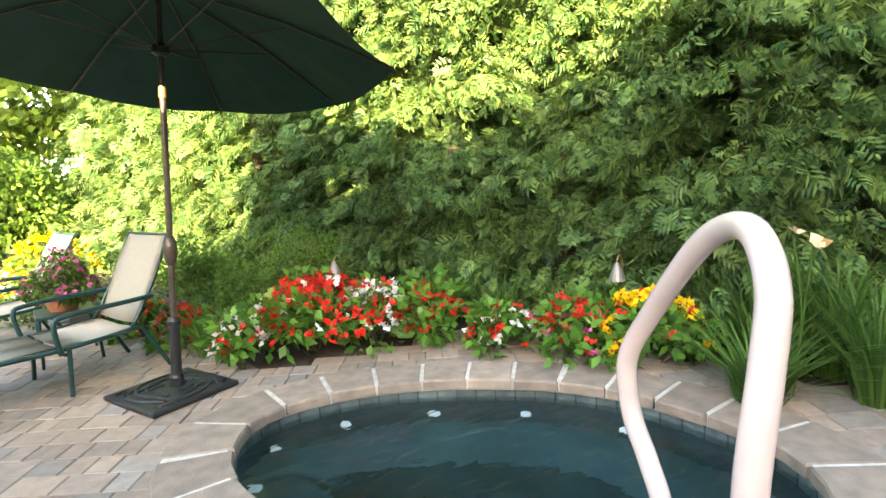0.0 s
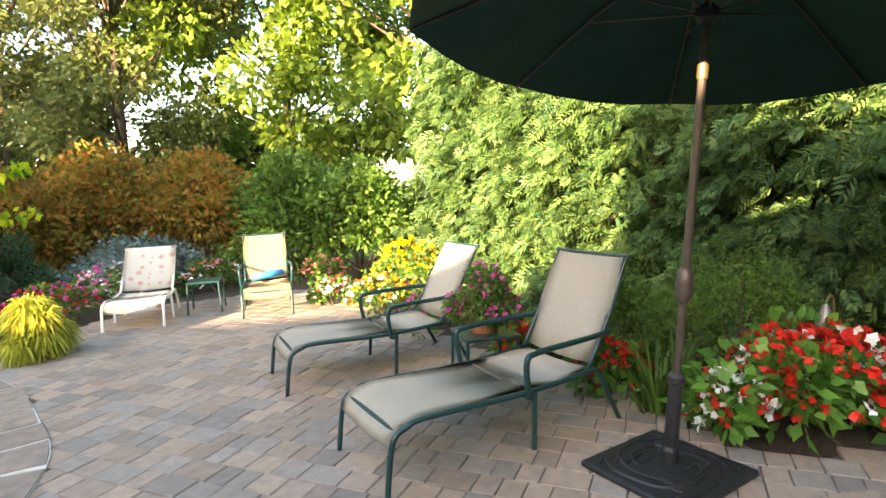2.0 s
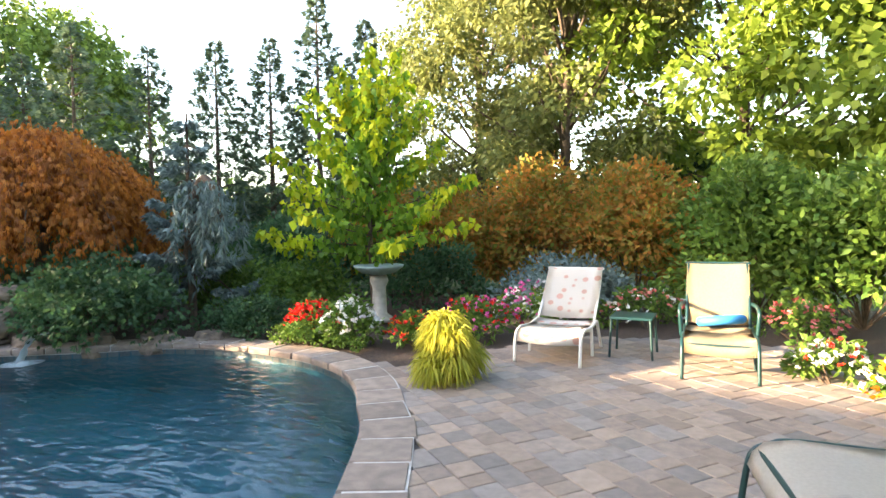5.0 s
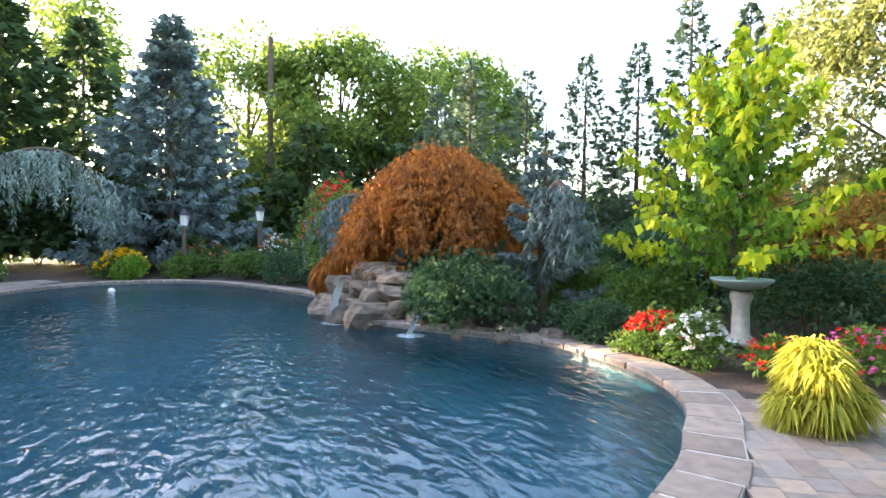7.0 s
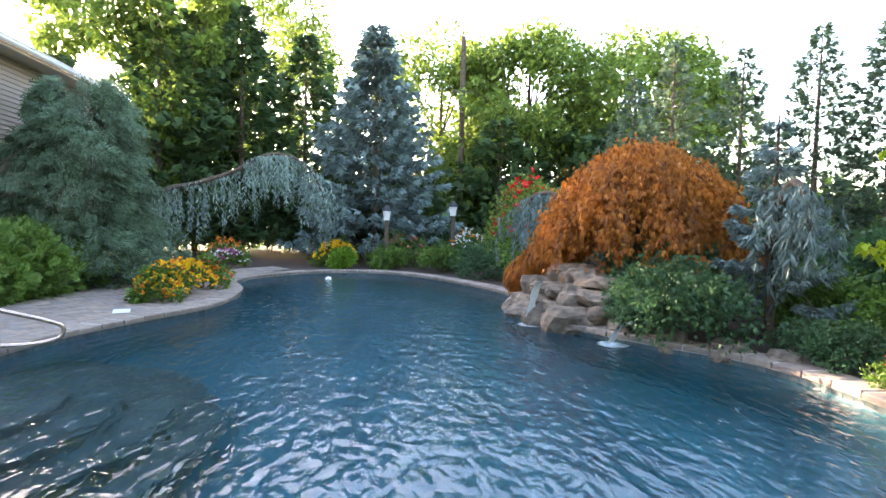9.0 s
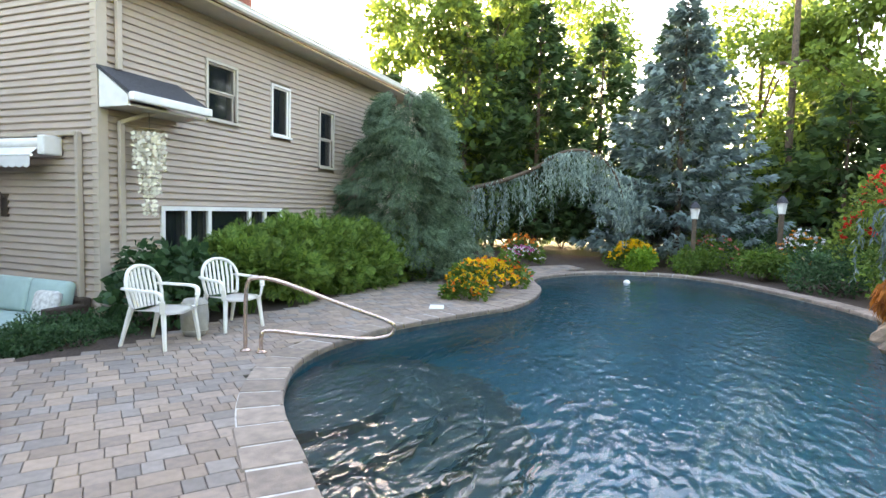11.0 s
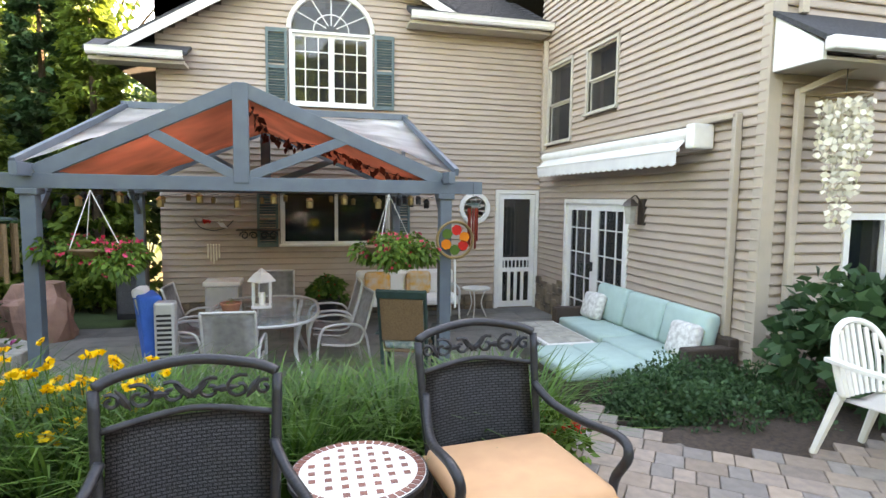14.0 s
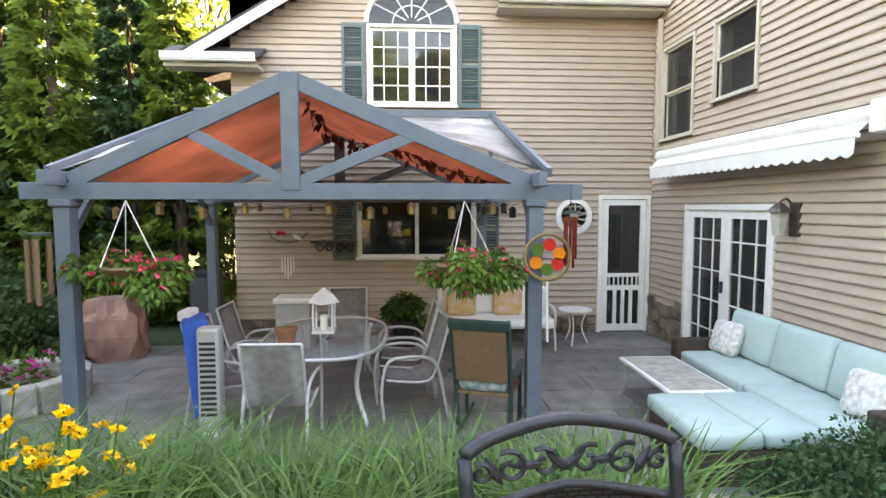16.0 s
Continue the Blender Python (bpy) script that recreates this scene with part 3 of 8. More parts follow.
def shrub(pos, size, mat, label, count=3500, leaf=0.06, name="shrub", category="shrub", lobes=1, droop=0.1, clumps=26, lift=0.15, wide=0.6, m=None):
    t = thing(name, m or pose(*pos), label, category)
    sx, sy, sz = size
    cs, rs = [], []
    for _ in range(clumps):
        a, u = rng.uniform(0, 2 * math.pi), rng.uniform(0, 1) ** 0.5
        h = sz * math.sqrt(max(0.05, 1 - (u * 0.95) ** 2)) * rng.uniform(0.55, 0.9)
        cs.append((math.cos(a) * u * sx / 2 * 0.85, math.sin(a) * u * sy / 2 * 0.85, h))
        rs.append(min(sx, sy, sz * 1.4) * rng.uniform(0.17, 0.3))
    bm = bmesh.new()
    limbs(bm, (0, 0, -0.05), cs[::3], 0.015)
    part("stem", bm, M_BARK, t)
    p, d = shell(cs, rs, count, 0.85)
    p[:, 2] = np.maximum(p[:, 2], 0.01)
    leaves("crown", p, d + np.array([0, 0, lift]) + rng.normal(0, 0.5, d.shape), leaf, leaf * wide, mat, t, droop, lobes)
    return t


def blossom_points(pos, size, n):
    a, u = rng.uniform(0, 2 * math.pi, n), rng.uniform(0, 1, n) ** 0.5
    h = size[2] * np.sqrt(np.maximum(0.08, 1 - (u * 0.93) ** 2)) * rng.uniform(0.85, 1.05, n)
    return np.stack([np.cos(a) * u * size[0] / 2, np.sin(a) * u * size[1] / 2, h], 1)


def blossoms(name, pts, r, mat, parent, petals=5, eye=None, tilt=0.7):
    """Open flowers: each a ring of petals, facing up and outwards."""
    n = len(pts)
    face = unit(np.stack([rng.normal(0, tilt, n), rng.normal(0, tilt, n), np.ones(n)], 1))
    a = unit(np.cross(face, np.array([0.3, 0.9, 0.1])))
    b = np.cross(face, a)
    at, ahead = [], []
    for k in range(petals):
        th = 2 * math.pi * k / petals
        at.append(pts)
        ahead.append(a * math.cos(th) + b * math.sin(th) + face * 0.25)
    at, ahead = np.concatenate(at), np.concatenate(ahead)
    ob = leaves(name, at, ahead, r, r * 0.95, mat, parent)
    if eye:
        leaves(name + "_eyes", np.repeat(pts + face * 0.004, 4, 0), np.repeat(face, 4, 0) + rng.normal(0, 0.8, (4 * n, 3)), r * 0.35, r * 0.3, eye, parent)
    return ob


def flower_clump(pos, size, kinds, label, leaf_mat=None, count=1200, leaf=0.06, name="flower_clump", tuft=10):
    """A mound of leaves with flowers; kinds: (part name, petal material, number, radius)."""
    t = shrub(pos, size, leaf_mat or L_BUSH, label, count, leaf, name, "flowers", clumps=tuft)
    for pname, mat, n, r in kinds:
        blossoms(pname, blossom_points(pos, size, n), r, mat, t, 5 if mat is not P_YELLOW else 9, P_DARK if mat is P_YELLOW else None)
    return t


def grass_clump(pos, height, spread, label, mat=None, count=120, width=0.012, name="grass_clump", lean=0.7, r=0.12):
    """Arching blades that rise from one foot."""
    t = thing(name, pose(*pos), label, "grass")
    vs, fs = [], []
    for _ in range(count):
        a = rng.uniform(0, 2 * math.pi)
        d = np.array([math.cos(a), math.sin(a), 0])
        s = np.array([-d[1], d[0], 0]) * width * rng.uniform(0.6, 1.2)
        b = d * r * rng.uniform(0, 1) + np.array([0, 0, 0])
        h, o = height * rng.uniform(0.6, 1.15), spread * rng.uniform(0.3, 1.1) * lean
        k = len(vs)
        for u in (0, 0.35, 0.7, 1.0):
            c = b + d * o * u ** 1.7 + np.array([0, 0, h * (u - 0.32 * u ** 3 * lean)])
            w = (1 - u) ** 0.6 if u < 1 else 0.05
            vs += [c - s * w, c + s * w]
        fs += [(k + i, k + i + 1, k + i + 3, k + i + 2) for i in (0, 2, 4)]
    polys("blade_tuft", vs, fs, mat or L_GRASS, t)
    return t

# ---- pool, spa, ground, paving ----
POOL = closed_curve([(2.45, -5.5), (2.75, -6.2), (3.15, -6.95), (3.5, -7.4), (3.9, -7.9), (4.45, -8.3), (5.2, -8.55), (6.2, -8.6), (7.1, -8.35), (7.9, -7.75),
                     (9.4, -6.9), (11.1, -6.7), (12.6, -7.1), (14.2, -6.75), (15.9, -6.0), (17.1, -5.3), (17.9, -4.4), (18.05, -3.5), (17.75, -2.4), (17.0, -1.6),
                     (15.9, -1.0), (14.8, -0.85), (13.6, -1.25), (12.4, -1.42), (11.1, -1.35), (10.2, -0.95), (9.3, -0.52), (8.4, -0.18), (7.3, -0.02), (6.5, -0.1),
                     (5.84, -0.42), (5.24, -0.85), (4.68, -1.41), (4.2, -1.9), (3.5, -2.65), (2.85, -3.5), (2.45, -4.5)], 5)
SPA = closed_curve([(-1.1, -2.73), (-1.17, -3.18), (-1.45, -3.5), (-1.9, -3.5), (-2.38, -3.29), (-2.76, -2.96), (-3.1, -2.54), (-3.28, -2.0), (-3.25, -1.38),
                    (-3.0, -1.0), (-2.5, -0.85), (-1.8, -1.15), (-1.3, -1.9)], 5)


def area2(p):
    return sum(p[i - 1][0] * p[i][1] - p[i][0] * p[i - 1][1] for i in range(len(p)))


POOL = POOL if area2(POOL) > 0 else POOL[::-1]
SPA = SPA if area2(SPA) > 0 else SPA[::-1]
POOL_OUT, SPA_OUT = offset_loop(POOL, 0.36), offset_loop(SPA, 0.34)
# the raised deck round the water, and the sunken patio by the house
DECK = [(-3.6, -4.0), (-2.4, -4.05), (-1.7, -4.35), (-1.75, -5.3), (-1.1, -6.6), (-0.6, -8.0), (-0.2, -9.6), (0.2, -10.9), (1.2, -11.1), (2.6, -10.6), (3.4, -9.4), (3.75, -8.6), (4.4, -8.6),
        (6, -7), (16, -4), (17.6, -1.0), (18.6, -1.6), (19.4, -0.9), (17.8, 0.2), (15.2, 1.3), (12.5, 1.65), (9.0, 1.9), (7.6, 2.1), (6.3, 2.05), (5.7, 2.05), (5.2, 2.55), (5.15, 3.1), (4.2, 3.1), (4.15, 1.9), (1.5, 1.95),
        (-0.6, 1.7), (-3.0, 0.6), (-4.2, -1.0), (-4.0, -3.0)]
PATIO_Z = -0.42


def ground_height(x, y):
    """Deck level, falling to the sunken patio behind the planted bank."""
    edge = 2.55 + 0.12 * np.sin(x * 1.3)
    fall = np.clip((y - edge) / 1.0, 0, 1) * np.clip((6.6 - x) / 0.8, 0, 1)
    fall = np.maximum(fall, np.clip((y - 3.0) / 0.5, 0, 1) * np.clip((7.6 - x) / 0.3, 0, 1))
    return -0.035 + (PATIO_Z - 0.02 + 0.035) * fall


def build_ground():
    step = 0.2
    xs, ys = np.arange(-12, 30.01, step), np.arange(-18, 14.01, step)
    gx, gy = np.meshgrid(xs, ys, indexing="ij")
    gz = ground_height(gx, gy)
    nx, ny = gx.shape
    cx, cy = gx[:-1, :-1] + step / 2, gy[:-1, :-1] + step / 2
    wet = inside_many(offset_loop(POOL, 0.16), cx, cy) | inside_many(offset_loop(SPA, 0.16), cx, cy)
    paved = inside_many(DECK, cx, cy)
    beds = (cx > -8) & (cx < 24) & (cy > -14.5) & (cy < 4) & ~paved | (cx < 7) & (cy > 1.5) & (cy < 4.2)
    ids = np.arange(nx * ny).reshape(nx, ny)
    faces, mats = [], []
    for i, j in zip(*np.nonzero(~wet)):
        faces.append((ids[i, j], ids[i + 1, j], ids[i + 1, j + 1], ids[i, j + 1]))
        mats.append(1 if paved[i, j] else (2 if beds[i, j] else 0))
    verts = np.stack([gx, gy, gz], -1).reshape(-1, 3).tolist()
    k = len(verts)
    x0, x1, y0, y1, far = xs[0], xs[-1], ys[0], ys[-1], 900
    verts += [(x0, y0, -0.04), (x1, y0, -0.04), (x1, y1, -0.04), (x0, y1, -0.04), (-far, -far, -0.3), (far, -far, -0.3), (far, far, -0.3), (-far, far, -0.3)]
    for a in range(4):
        b = (a + 1) % 4
        faces.append((k + a, k + 4 + a, k + 4 + b, k + b))
        mats.append(0)
    ob = polys("ground", verts, faces, M_LAWN)
    for m in (M_JOINT, M_SOIL):
        ob.data.materials.append(m)
    ob.data.polygons.foreach_set("material_index", np.array(mats, np.int32))
    return tagged(ob, "ground of lawn, mulch beds and sand under the paving", "ground", kind="structure")


build_ground()


def sheet(name, loop, z, mat):
    bm = bmesh.new()
    f = bm.faces.new([bm.verts.new((p[0], p[1], z)) for p in loop])
    bmesh.ops.triangulate(bm, faces=[f])
    return part(name, bm, mat)


def basin(name, loop, depth, mat, label):
    n = len(loop)
    verts = [(p[0], p[1], -0.02) for p in loop] + [(p[0], p[1], -depth) for p in loop]
    faces = [(i, (i + 1) % n, n + (i + 1) % n, n + i) for i in range(n)]
    ob = polys(name, verts, faces, mat)
    fl = sheet("basin_floor", loop, -depth, mat)
    fl.parent = ob
    return tagged(ob, label, "pool", kind="structure")


pool = basin("pool_basin", offset_loop(POOL, 0.03), 1.7, M_POOL, "dark blue plastered swimming pool basin")
spa = basin("spa_basin", offset_loop(SPA, 0.03), 1.0, M_STEP, "dark plastered round spa basin")
for nm, loop, lab in (("pool_water", offset_loop(POOL, 0.02), "rippled deep blue swimming pool water"), ("spa_water", offset_loop(SPA, 0.02), "still dark spa water")):
    w = sheet(nm, loop, -0.115, M_WATER)
    tagged(w, lab, "water", kind="structure")
    w.visible_shadow = False


def disc_step(name, cx, cy, r, z, parent, mat, sides=40, depth=0.26):
    bm = lathe([(r, z - depth), (r, z - 0.03), (r - 0.03, z)], sides)
    bmesh.ops.translate(bm, verts=bm.verts, vec=(cx, cy, 0))
    return part(name, bm, mat, parent)


for k, r in enumerate((0.95, 1.4, 1.85, 2.3)):
    disc_step("step", 6.15, -0.35, r, -0.36 - 0.24 * k, pool, M_STEP)
# spa bench, jets
bm = bmesh.new()
inner, mid_loop = offset_loop(SPA, -0.5), offset_loop(SPA, 0.02)
va = [bm.verts.new((p[0], p[1], -0.52)) for p in mid_loop]
vb = [bm.verts.new((p[0], p[1], -0.52)) for p in inner]
vc = [bm.verts.new((p[0], p[1], -0.98)) for p in inner]
for i in range(len(va)):
    j = (i + 1) % len(va)
    bm.faces.new((va[i], va[j], vb[j], vb[i]))
    bm.faces.new((vb[i], vb[j], vc[j], vc[i]))
part("bench", bm, M_STEP, spa, "submerged bench")
for i in range(6, len(SPA), 6):
    p, q = SPA[i], offset_loop(SPA, -0.12)[i]
    bm = lathe([(0.036, 0), (0.036, 0.01), (0.02, 0.012), (0.018, 0.004)], 14)
    ob = part("jet", bm, M_JET, spa, "white spa jet ring")
    ob.matrix_basis = Matrix.Translation((q[0], q[1], -0.27)) @ (Vector((q[0] - p[0], q[1] - p[1], 0.6)).to_track_quat("Z", "Y").to_matrix().to_4x4())


def coping(name, loop, width, label, piece=0.36, lo=0.0):
    """A ring of separate capping stones, slightly uneven, over a mortar bed."""
    par = thing(name, Matrix(), label, "pool coping", kind="structure")
    pts = loop + [loop[0]]
    run = [0.0]
    for a, b in zip(pts, pts[1:]):
        run.append(run[-1] + (b - a).length)
    total = run[-1]
    cnt = int(total / piece)

    def at(s):
        s %= total
        i = max(k for k in range(len(run) - 1) if run[k] <= s)
        u = (s - run[i]) / max(run[i + 1] - run[i], 1e-6)
        p = pts[i].lerp(pts[i + 1], u)
        a, b = pts[i - 1 if i else -2], pts[i + 1]
        t = (pts[i + 1] - pts[i]).normalized()
        return p, Vector((t.y, -t.x, 0))

    local = random.Random(3)
    for k in range(cnt):
        s0, s1 = (k + 0.03) * total / cnt, (k + 0.97) * total / cnt
        (p0, n0), (pm, nm), (p1, n1) = at(s0), at((s0 + s1) / 2), at(s1)
        w = width + local.uniform(-0.02, 0.02)
        top = 0.014 + local.uniform(-0.003, 0.004)
        lip = -0.025 + local.uniform(-0.008, 0.008)
        ring = [p0 + n0 * lip, pm + nm * lip, p1 + n1 * lip, p1 + n1 * w, pm + nm * w, p0 + n0 * w]
        cen = sum(ring, Vector()) / 6
        vs = [(q.x, q.y, -0.055) for q in ring] + [(q.x, q.y, top - 0.014) for q in ring] + [(*(q.lerp(cen, 0.05)).to_2d(), top) for q in ring]
        fs = [(5, 4, 3, 2, 1, 0), tuple(range(12, 18))] + [(a + i, a + (i + 1) % 6, a + 6 + (i + 1) % 6, a + 6 + i) for a in (0, 6) for i in range(6)]
        polys("coping_stone", vs, fs, M_COPING, par)
    n = len(loop)
    a, b = offset_loop(loop, 0.005), offset_loop(loop, width - 0.01)
    vs = [(p.x, p.y, 0.009) for p in a] + [(p.x, p.y, 0.009) for p in b] + [(p.x, p.y, -0.07) for p in a] + [(p.x, p.y, -0.07) for p in b]
    fs = [(i, n + i, n + (i + 1) % n, (i + 1) % n) for i in range(n)] + [(i, (i + 1) % n, 2 * n + (i + 1) % n, 2 * n + i) for i in range(n)] + [(n + i, 3 * n + i, 3 * n + (i + 1) % n, n + (i + 1) % n) for i in range(n)]
    polys("mortar_bed", vs, fs, M_MORTAR, par)
    # waterline tiles
    tv, tf = [], []
    m = int(total / 0.13)
    for k in range(m):
        (p0, n0), (p1, n1) = at((k + 0.04) * total / m), at((k + 0.96) * total / m)
        b = len(tv)
        for q, nn in ((p0, n0), (p1, n1)):
            for off, z in ((0.02, -0.2), (0.008, -0.19), (0.008, -0.068), (0.02, -0.06)):
                tv.append((q.x + nn.x * off, q.y + nn.y * off, z))
        tf += [(b + i, b + i + 1, b + 5 + i, b + 4 + i) for i in range(3)]
    st = polys("waterline_tiles", tv, tf, M_TILE, par)
    tagged(st, "band of dark grey-green waterline tiles", kind="stuff")
    return par


coping("pool_coping", POOL, 0.36, "ring of tan and grey coping stones round the pool")
coping("spa_coping", SPA, 0.34, "ring of tan coping stones round the spa", 0.3)


def paver_mesh(name, w, d, h=0.03, b=0.005):
    me = bpy.data.meshes.new(name)
    x, y = w / 2, d / 2
    vs = [(-x, -y, -h), (x, -y, -h), (x, y, -h), (-x, y, -h), (-x, -y, -b), (x, -y, -b), (x, y, -b), (-x, y, -b), (-x + b, -y + b, 0), (x - b, -y + b, 0), (x - b, y - b, 0), (-x + b, y - b, 0)]
    fs = [(8, 9, 10, 11)] + [(a + i, a + (i + 1) % 4, a + 4 + (i + 1) % 4, a + 4 + i) for a in (0, 4) for i in range(4)]
    me.from_pydata(vs, [], fs)
    return me, vs, fs


def lay_pavers():
    """Courses of mixed concrete pavers; the ones nearest the walk are pieces of their own."""
    par = thing("deck_paving", Matrix(), "tumbled tan, brown and grey concrete paver deck", "paving", kind="structure")
    ang = radians(-38)
    ca, sa = math.cos(ang), math.sin(ang)
    local = random.Random(11)
    sizes = [0.13, 0.18, 0.25]
    data = {}
    for w in sizes:
        for k, mat in enumerate(M_PAVERS):
            me = paver_mesh("paver", w - 0.005, 0.174, 0.03)[0]
            me.materials.append(mat)
            data[w, k] = me
    near = [(3.2, -1.6), (6.0, 0.4), (6.0, 1.9), (3.2, 1.9)]
    far = [([], []) for _ in M_PAVERS]
    made = 0
    v = -16.0
    while v < 14:
        u = -14 + local.uniform(0, 0.2)
        while u < 22:
            w = local.choice(sizes)
            uc = u + w / 2
            u += w
            x, y = uc * ca - v * sa, uc * sa + v * ca
            if not inside(DECK, x, y) or inside(POOL, x, y) or inside(SPA, x, y):
                continue
            if inside(DEEP_POOL, x, y) or inside(DEEP_SPA, x, y):
                continue
            k = local.choices((0, 1, 2), (0.3, 0.34, 0.36))[0]
            z = local.uniform(-0.003, 0.003)
            if inside(near, x, y) and made < 300:
                ob = new("paver", data[w, k])
                ob.matrix_basis = pose(x, y, z, local.uniform(-0.6, 0.6), local.uniform(-0.6, 0.6), -38 + local.uniform(-1, 1))
                ob.parent = par
                made += 1
            else:
                vs, fs = PAVER_SHAPES[w]
                V, F = far[k]
                b = len(V)
                V += [(x + px * ca - py * sa, y + px * sa + py * ca, z + pz) for px, py, pz in vs]
                F += [tuple(b + i for i in f) for f in fs]
        v += 0.178
    for (V, F), mat, nm in zip(far, M_PAVERS_FAR, ("tan", "grey", "brown")):
        tagged(polys("pavers", V, F, mat, par), nm + " concrete pavers", kind="stuff")


PAVER_SHAPES = {}
for w_ in (0.13, 0.18, 0.25):
    me_, vs_, fs_ = paver_mesh("paver_shape", w_ - 0.005, 0.174, 0.03)
    bpy.data.meshes.remove(me_)
    PAVER_SHAPES[w_] = (vs_, fs_)
DEEP_POOL, DEEP_SPA = offset_loop(POOL, 0.3), offset_loop(SPA, 0.28)

# sunken slate patio
patio = thing("slate_patio", Matrix(), "sunken patio of grey slate flags by the house", "paving", kind="structure")
loc = random.Random(5)
for i in range(9):
    for j in range(9):
        x0, y0 = -1.4 + i * 0.96 + (0.3 if j % 2 else 0), 3.9 + j * 0.6
        x1, y1 = min(x0 + 0.95, 7.2), min(y0 + 0.59, 9.18)
        if x1 - x0 > 0.1 and y1 > y0 and not (x1 < 0.9 and y0 > 8.5):
            part("flagstone", box(x0, x1, y0, y1, PATIO_Z - 0.03, PATIO_Z + loc.uniform(-0.003, 0.003), 0), M_SLATE, patio)
# two steps between deck and patio
for k in range(2):
    st = part("step", box(4.2, 5.15, 3.1 + 0.36 * k, 3.5 + 0.36 * k, -0.42, -0.14 - 0.14 * k, 0.012), M_COPING)
    tagged(st, "stone step down from the deck to the patio", "step", "patio steps", "structure")


# ---- house ----
AY, BX, CY = 9.2, 7.24, 3.75
COURSE = 0.105


def siding(wall, frame_m, spans, z0, z1, holes, mat=M_SIDING):
    """Lapped boards in courses along local x, facing local -y; spans(z) gives the wall's ends at a height, holes are (x0, x1, z0, z1)."""
    z = z0
    while z < z1 - 0.02:
        top = min(z + COURSE, z1)
        lo, hi = spans((z + top) / 2)
        cuts = sorted((a, b) for a, b, c, d in holes if c < top - 0.02 and d > z + 0.02)
        x = lo
        pieces = []
        for a, b in cuts:
            if a > x:
                pieces.append((x, min(a, hi)))
            x = max(x, b)
        if x < hi:
            pieces.append((x, hi))
        for a, b in pieces:
            if b - a > 0.02:
                vs = [(a, -0.03, z), (b, -0.03, z), (b, -0.004, top), (a, -0.004, top), (a, 0.0, z), (b, 0.0, z), (b, 0.0, top), (a, 0.0, top), (a, -0.034, z + 0.016), (b, -0.034, z + 0.016)]
                fs = [(8, 9, 2, 3), (0, 1, 9, 8), (4, 5, 1, 0), (0, 8, 3, 7, 4), (1, 5, 6, 2, 9), (3, 2, 6, 7)]
                ob = polys("siding_board", vs, fs, mat, wall)
                ob.matrix_basis = frame_m
        z = top


def wall_slab(name, m, outline, holes, label, thick=0.2):
    """A wall with real openings: cells between the cuts, filled where no hole is; the outline is given by ends and top at each x."""
    x0, x1, z0, top = outline
    xs = sorted({x0, x1, *[h[0] for h in holes], *[h[1] for h in holes], *[x0 + (x1 - x0) * k / 8 for k in range(9)]})
    zs = sorted({z0, *[h[2] for h in holes], *[h[3] for h in holes]})
    xs = [x for x in xs if x0 <= x <= x1]
    bm = bmesh.new()
    for a, b in zip(xs, xs[1:]):
        if b - a < 1e-4:
            continue
        mx = (a + b) / 2
        levels = zs + [None]
        for c, d in zip(levels, levels[1:]):
            ta, tb = top(a), top(b)
            d0, d1 = (ta, tb) if d is None else (d, d)
            if d is not None and any(h[0] < mx < h[1] and h[2] < (c + d) / 2 < h[3] for h in holes):
                continue
            q = [(a, 0, c), (b, 0, c), (b, 0, d1), (a, 0, d0)]
            v = [bm.verts.new(p) for p in q] + [bm.verts.new((p[0], thick, p[2])) for p in q]
            for f in ((0, 1, 2, 3), (7, 6, 5, 4), (4, 5, 1, 0), (1, 5, 6, 2), (3, 2, 6, 7), (0, 3, 7, 4)):
                bm.faces.new([v[i] for i in f])
    bmesh.ops.remove_doubles(bm, verts=bm.verts, dist=1e-5)
    ob = part(name, bm, M_SHEATH)
    ob.matrix_basis = m
    return tagged(ob, label, "wall", kind="structure")


A_WIN = (2.63, 3.95, 3.27, 4.45)
A_KIT = (2.45, 4.27, 0.86, 1.8)
A_DOOR = (6.4, 7.14, PATIO_Z, 1.78)


def a_top(x):
    if x < 5.3:
        return max(3.95, min(3.95 + 0.59 * (x - 0.0), 5.95 - 0.5 * (x - 3.3)))
    return 4.95


wa = wall_slab("wall_west", pose(0, AY, 0), (0.5, 7.24, PATIO_Z - 0.1, a_top), [A_WIN, A_KIT, A_DOOR, (2.63, 3.95, 4.45, 5.05)], "beige lap-sided house wall with an arched window")


def a_span(z):
    lo, hi = 0.5, 7.24
    if z > 3.95:
        lo = max(0.5, (z - 3.95) / 0.59)
    if z > 4.95:
        hi = 3.3 + (5.95 - z) / 0.5
    return lo, hi


A_HOLES = [(2.57, 4.01, 3.22, 4.5), (2.39, 4.33, 0.8, 1.86), (6.33, 7.2, PATIO_Z - 0.1, 1.84)]
for k in range(6):
    za, zb = 4.5 + 0.1 * k, 4.6 + 0.1 * k
    half = math.sqrt(max(0.0, 0.72 ** 2 - max(0, za - 4.45) ** 2))
    A_HOLES.append((3.29 - half, 3.29 + half, za, zb))
siding(wa, Matrix(), a_span, PATIO_Z + 0.28, 5.9, A_HOLES)

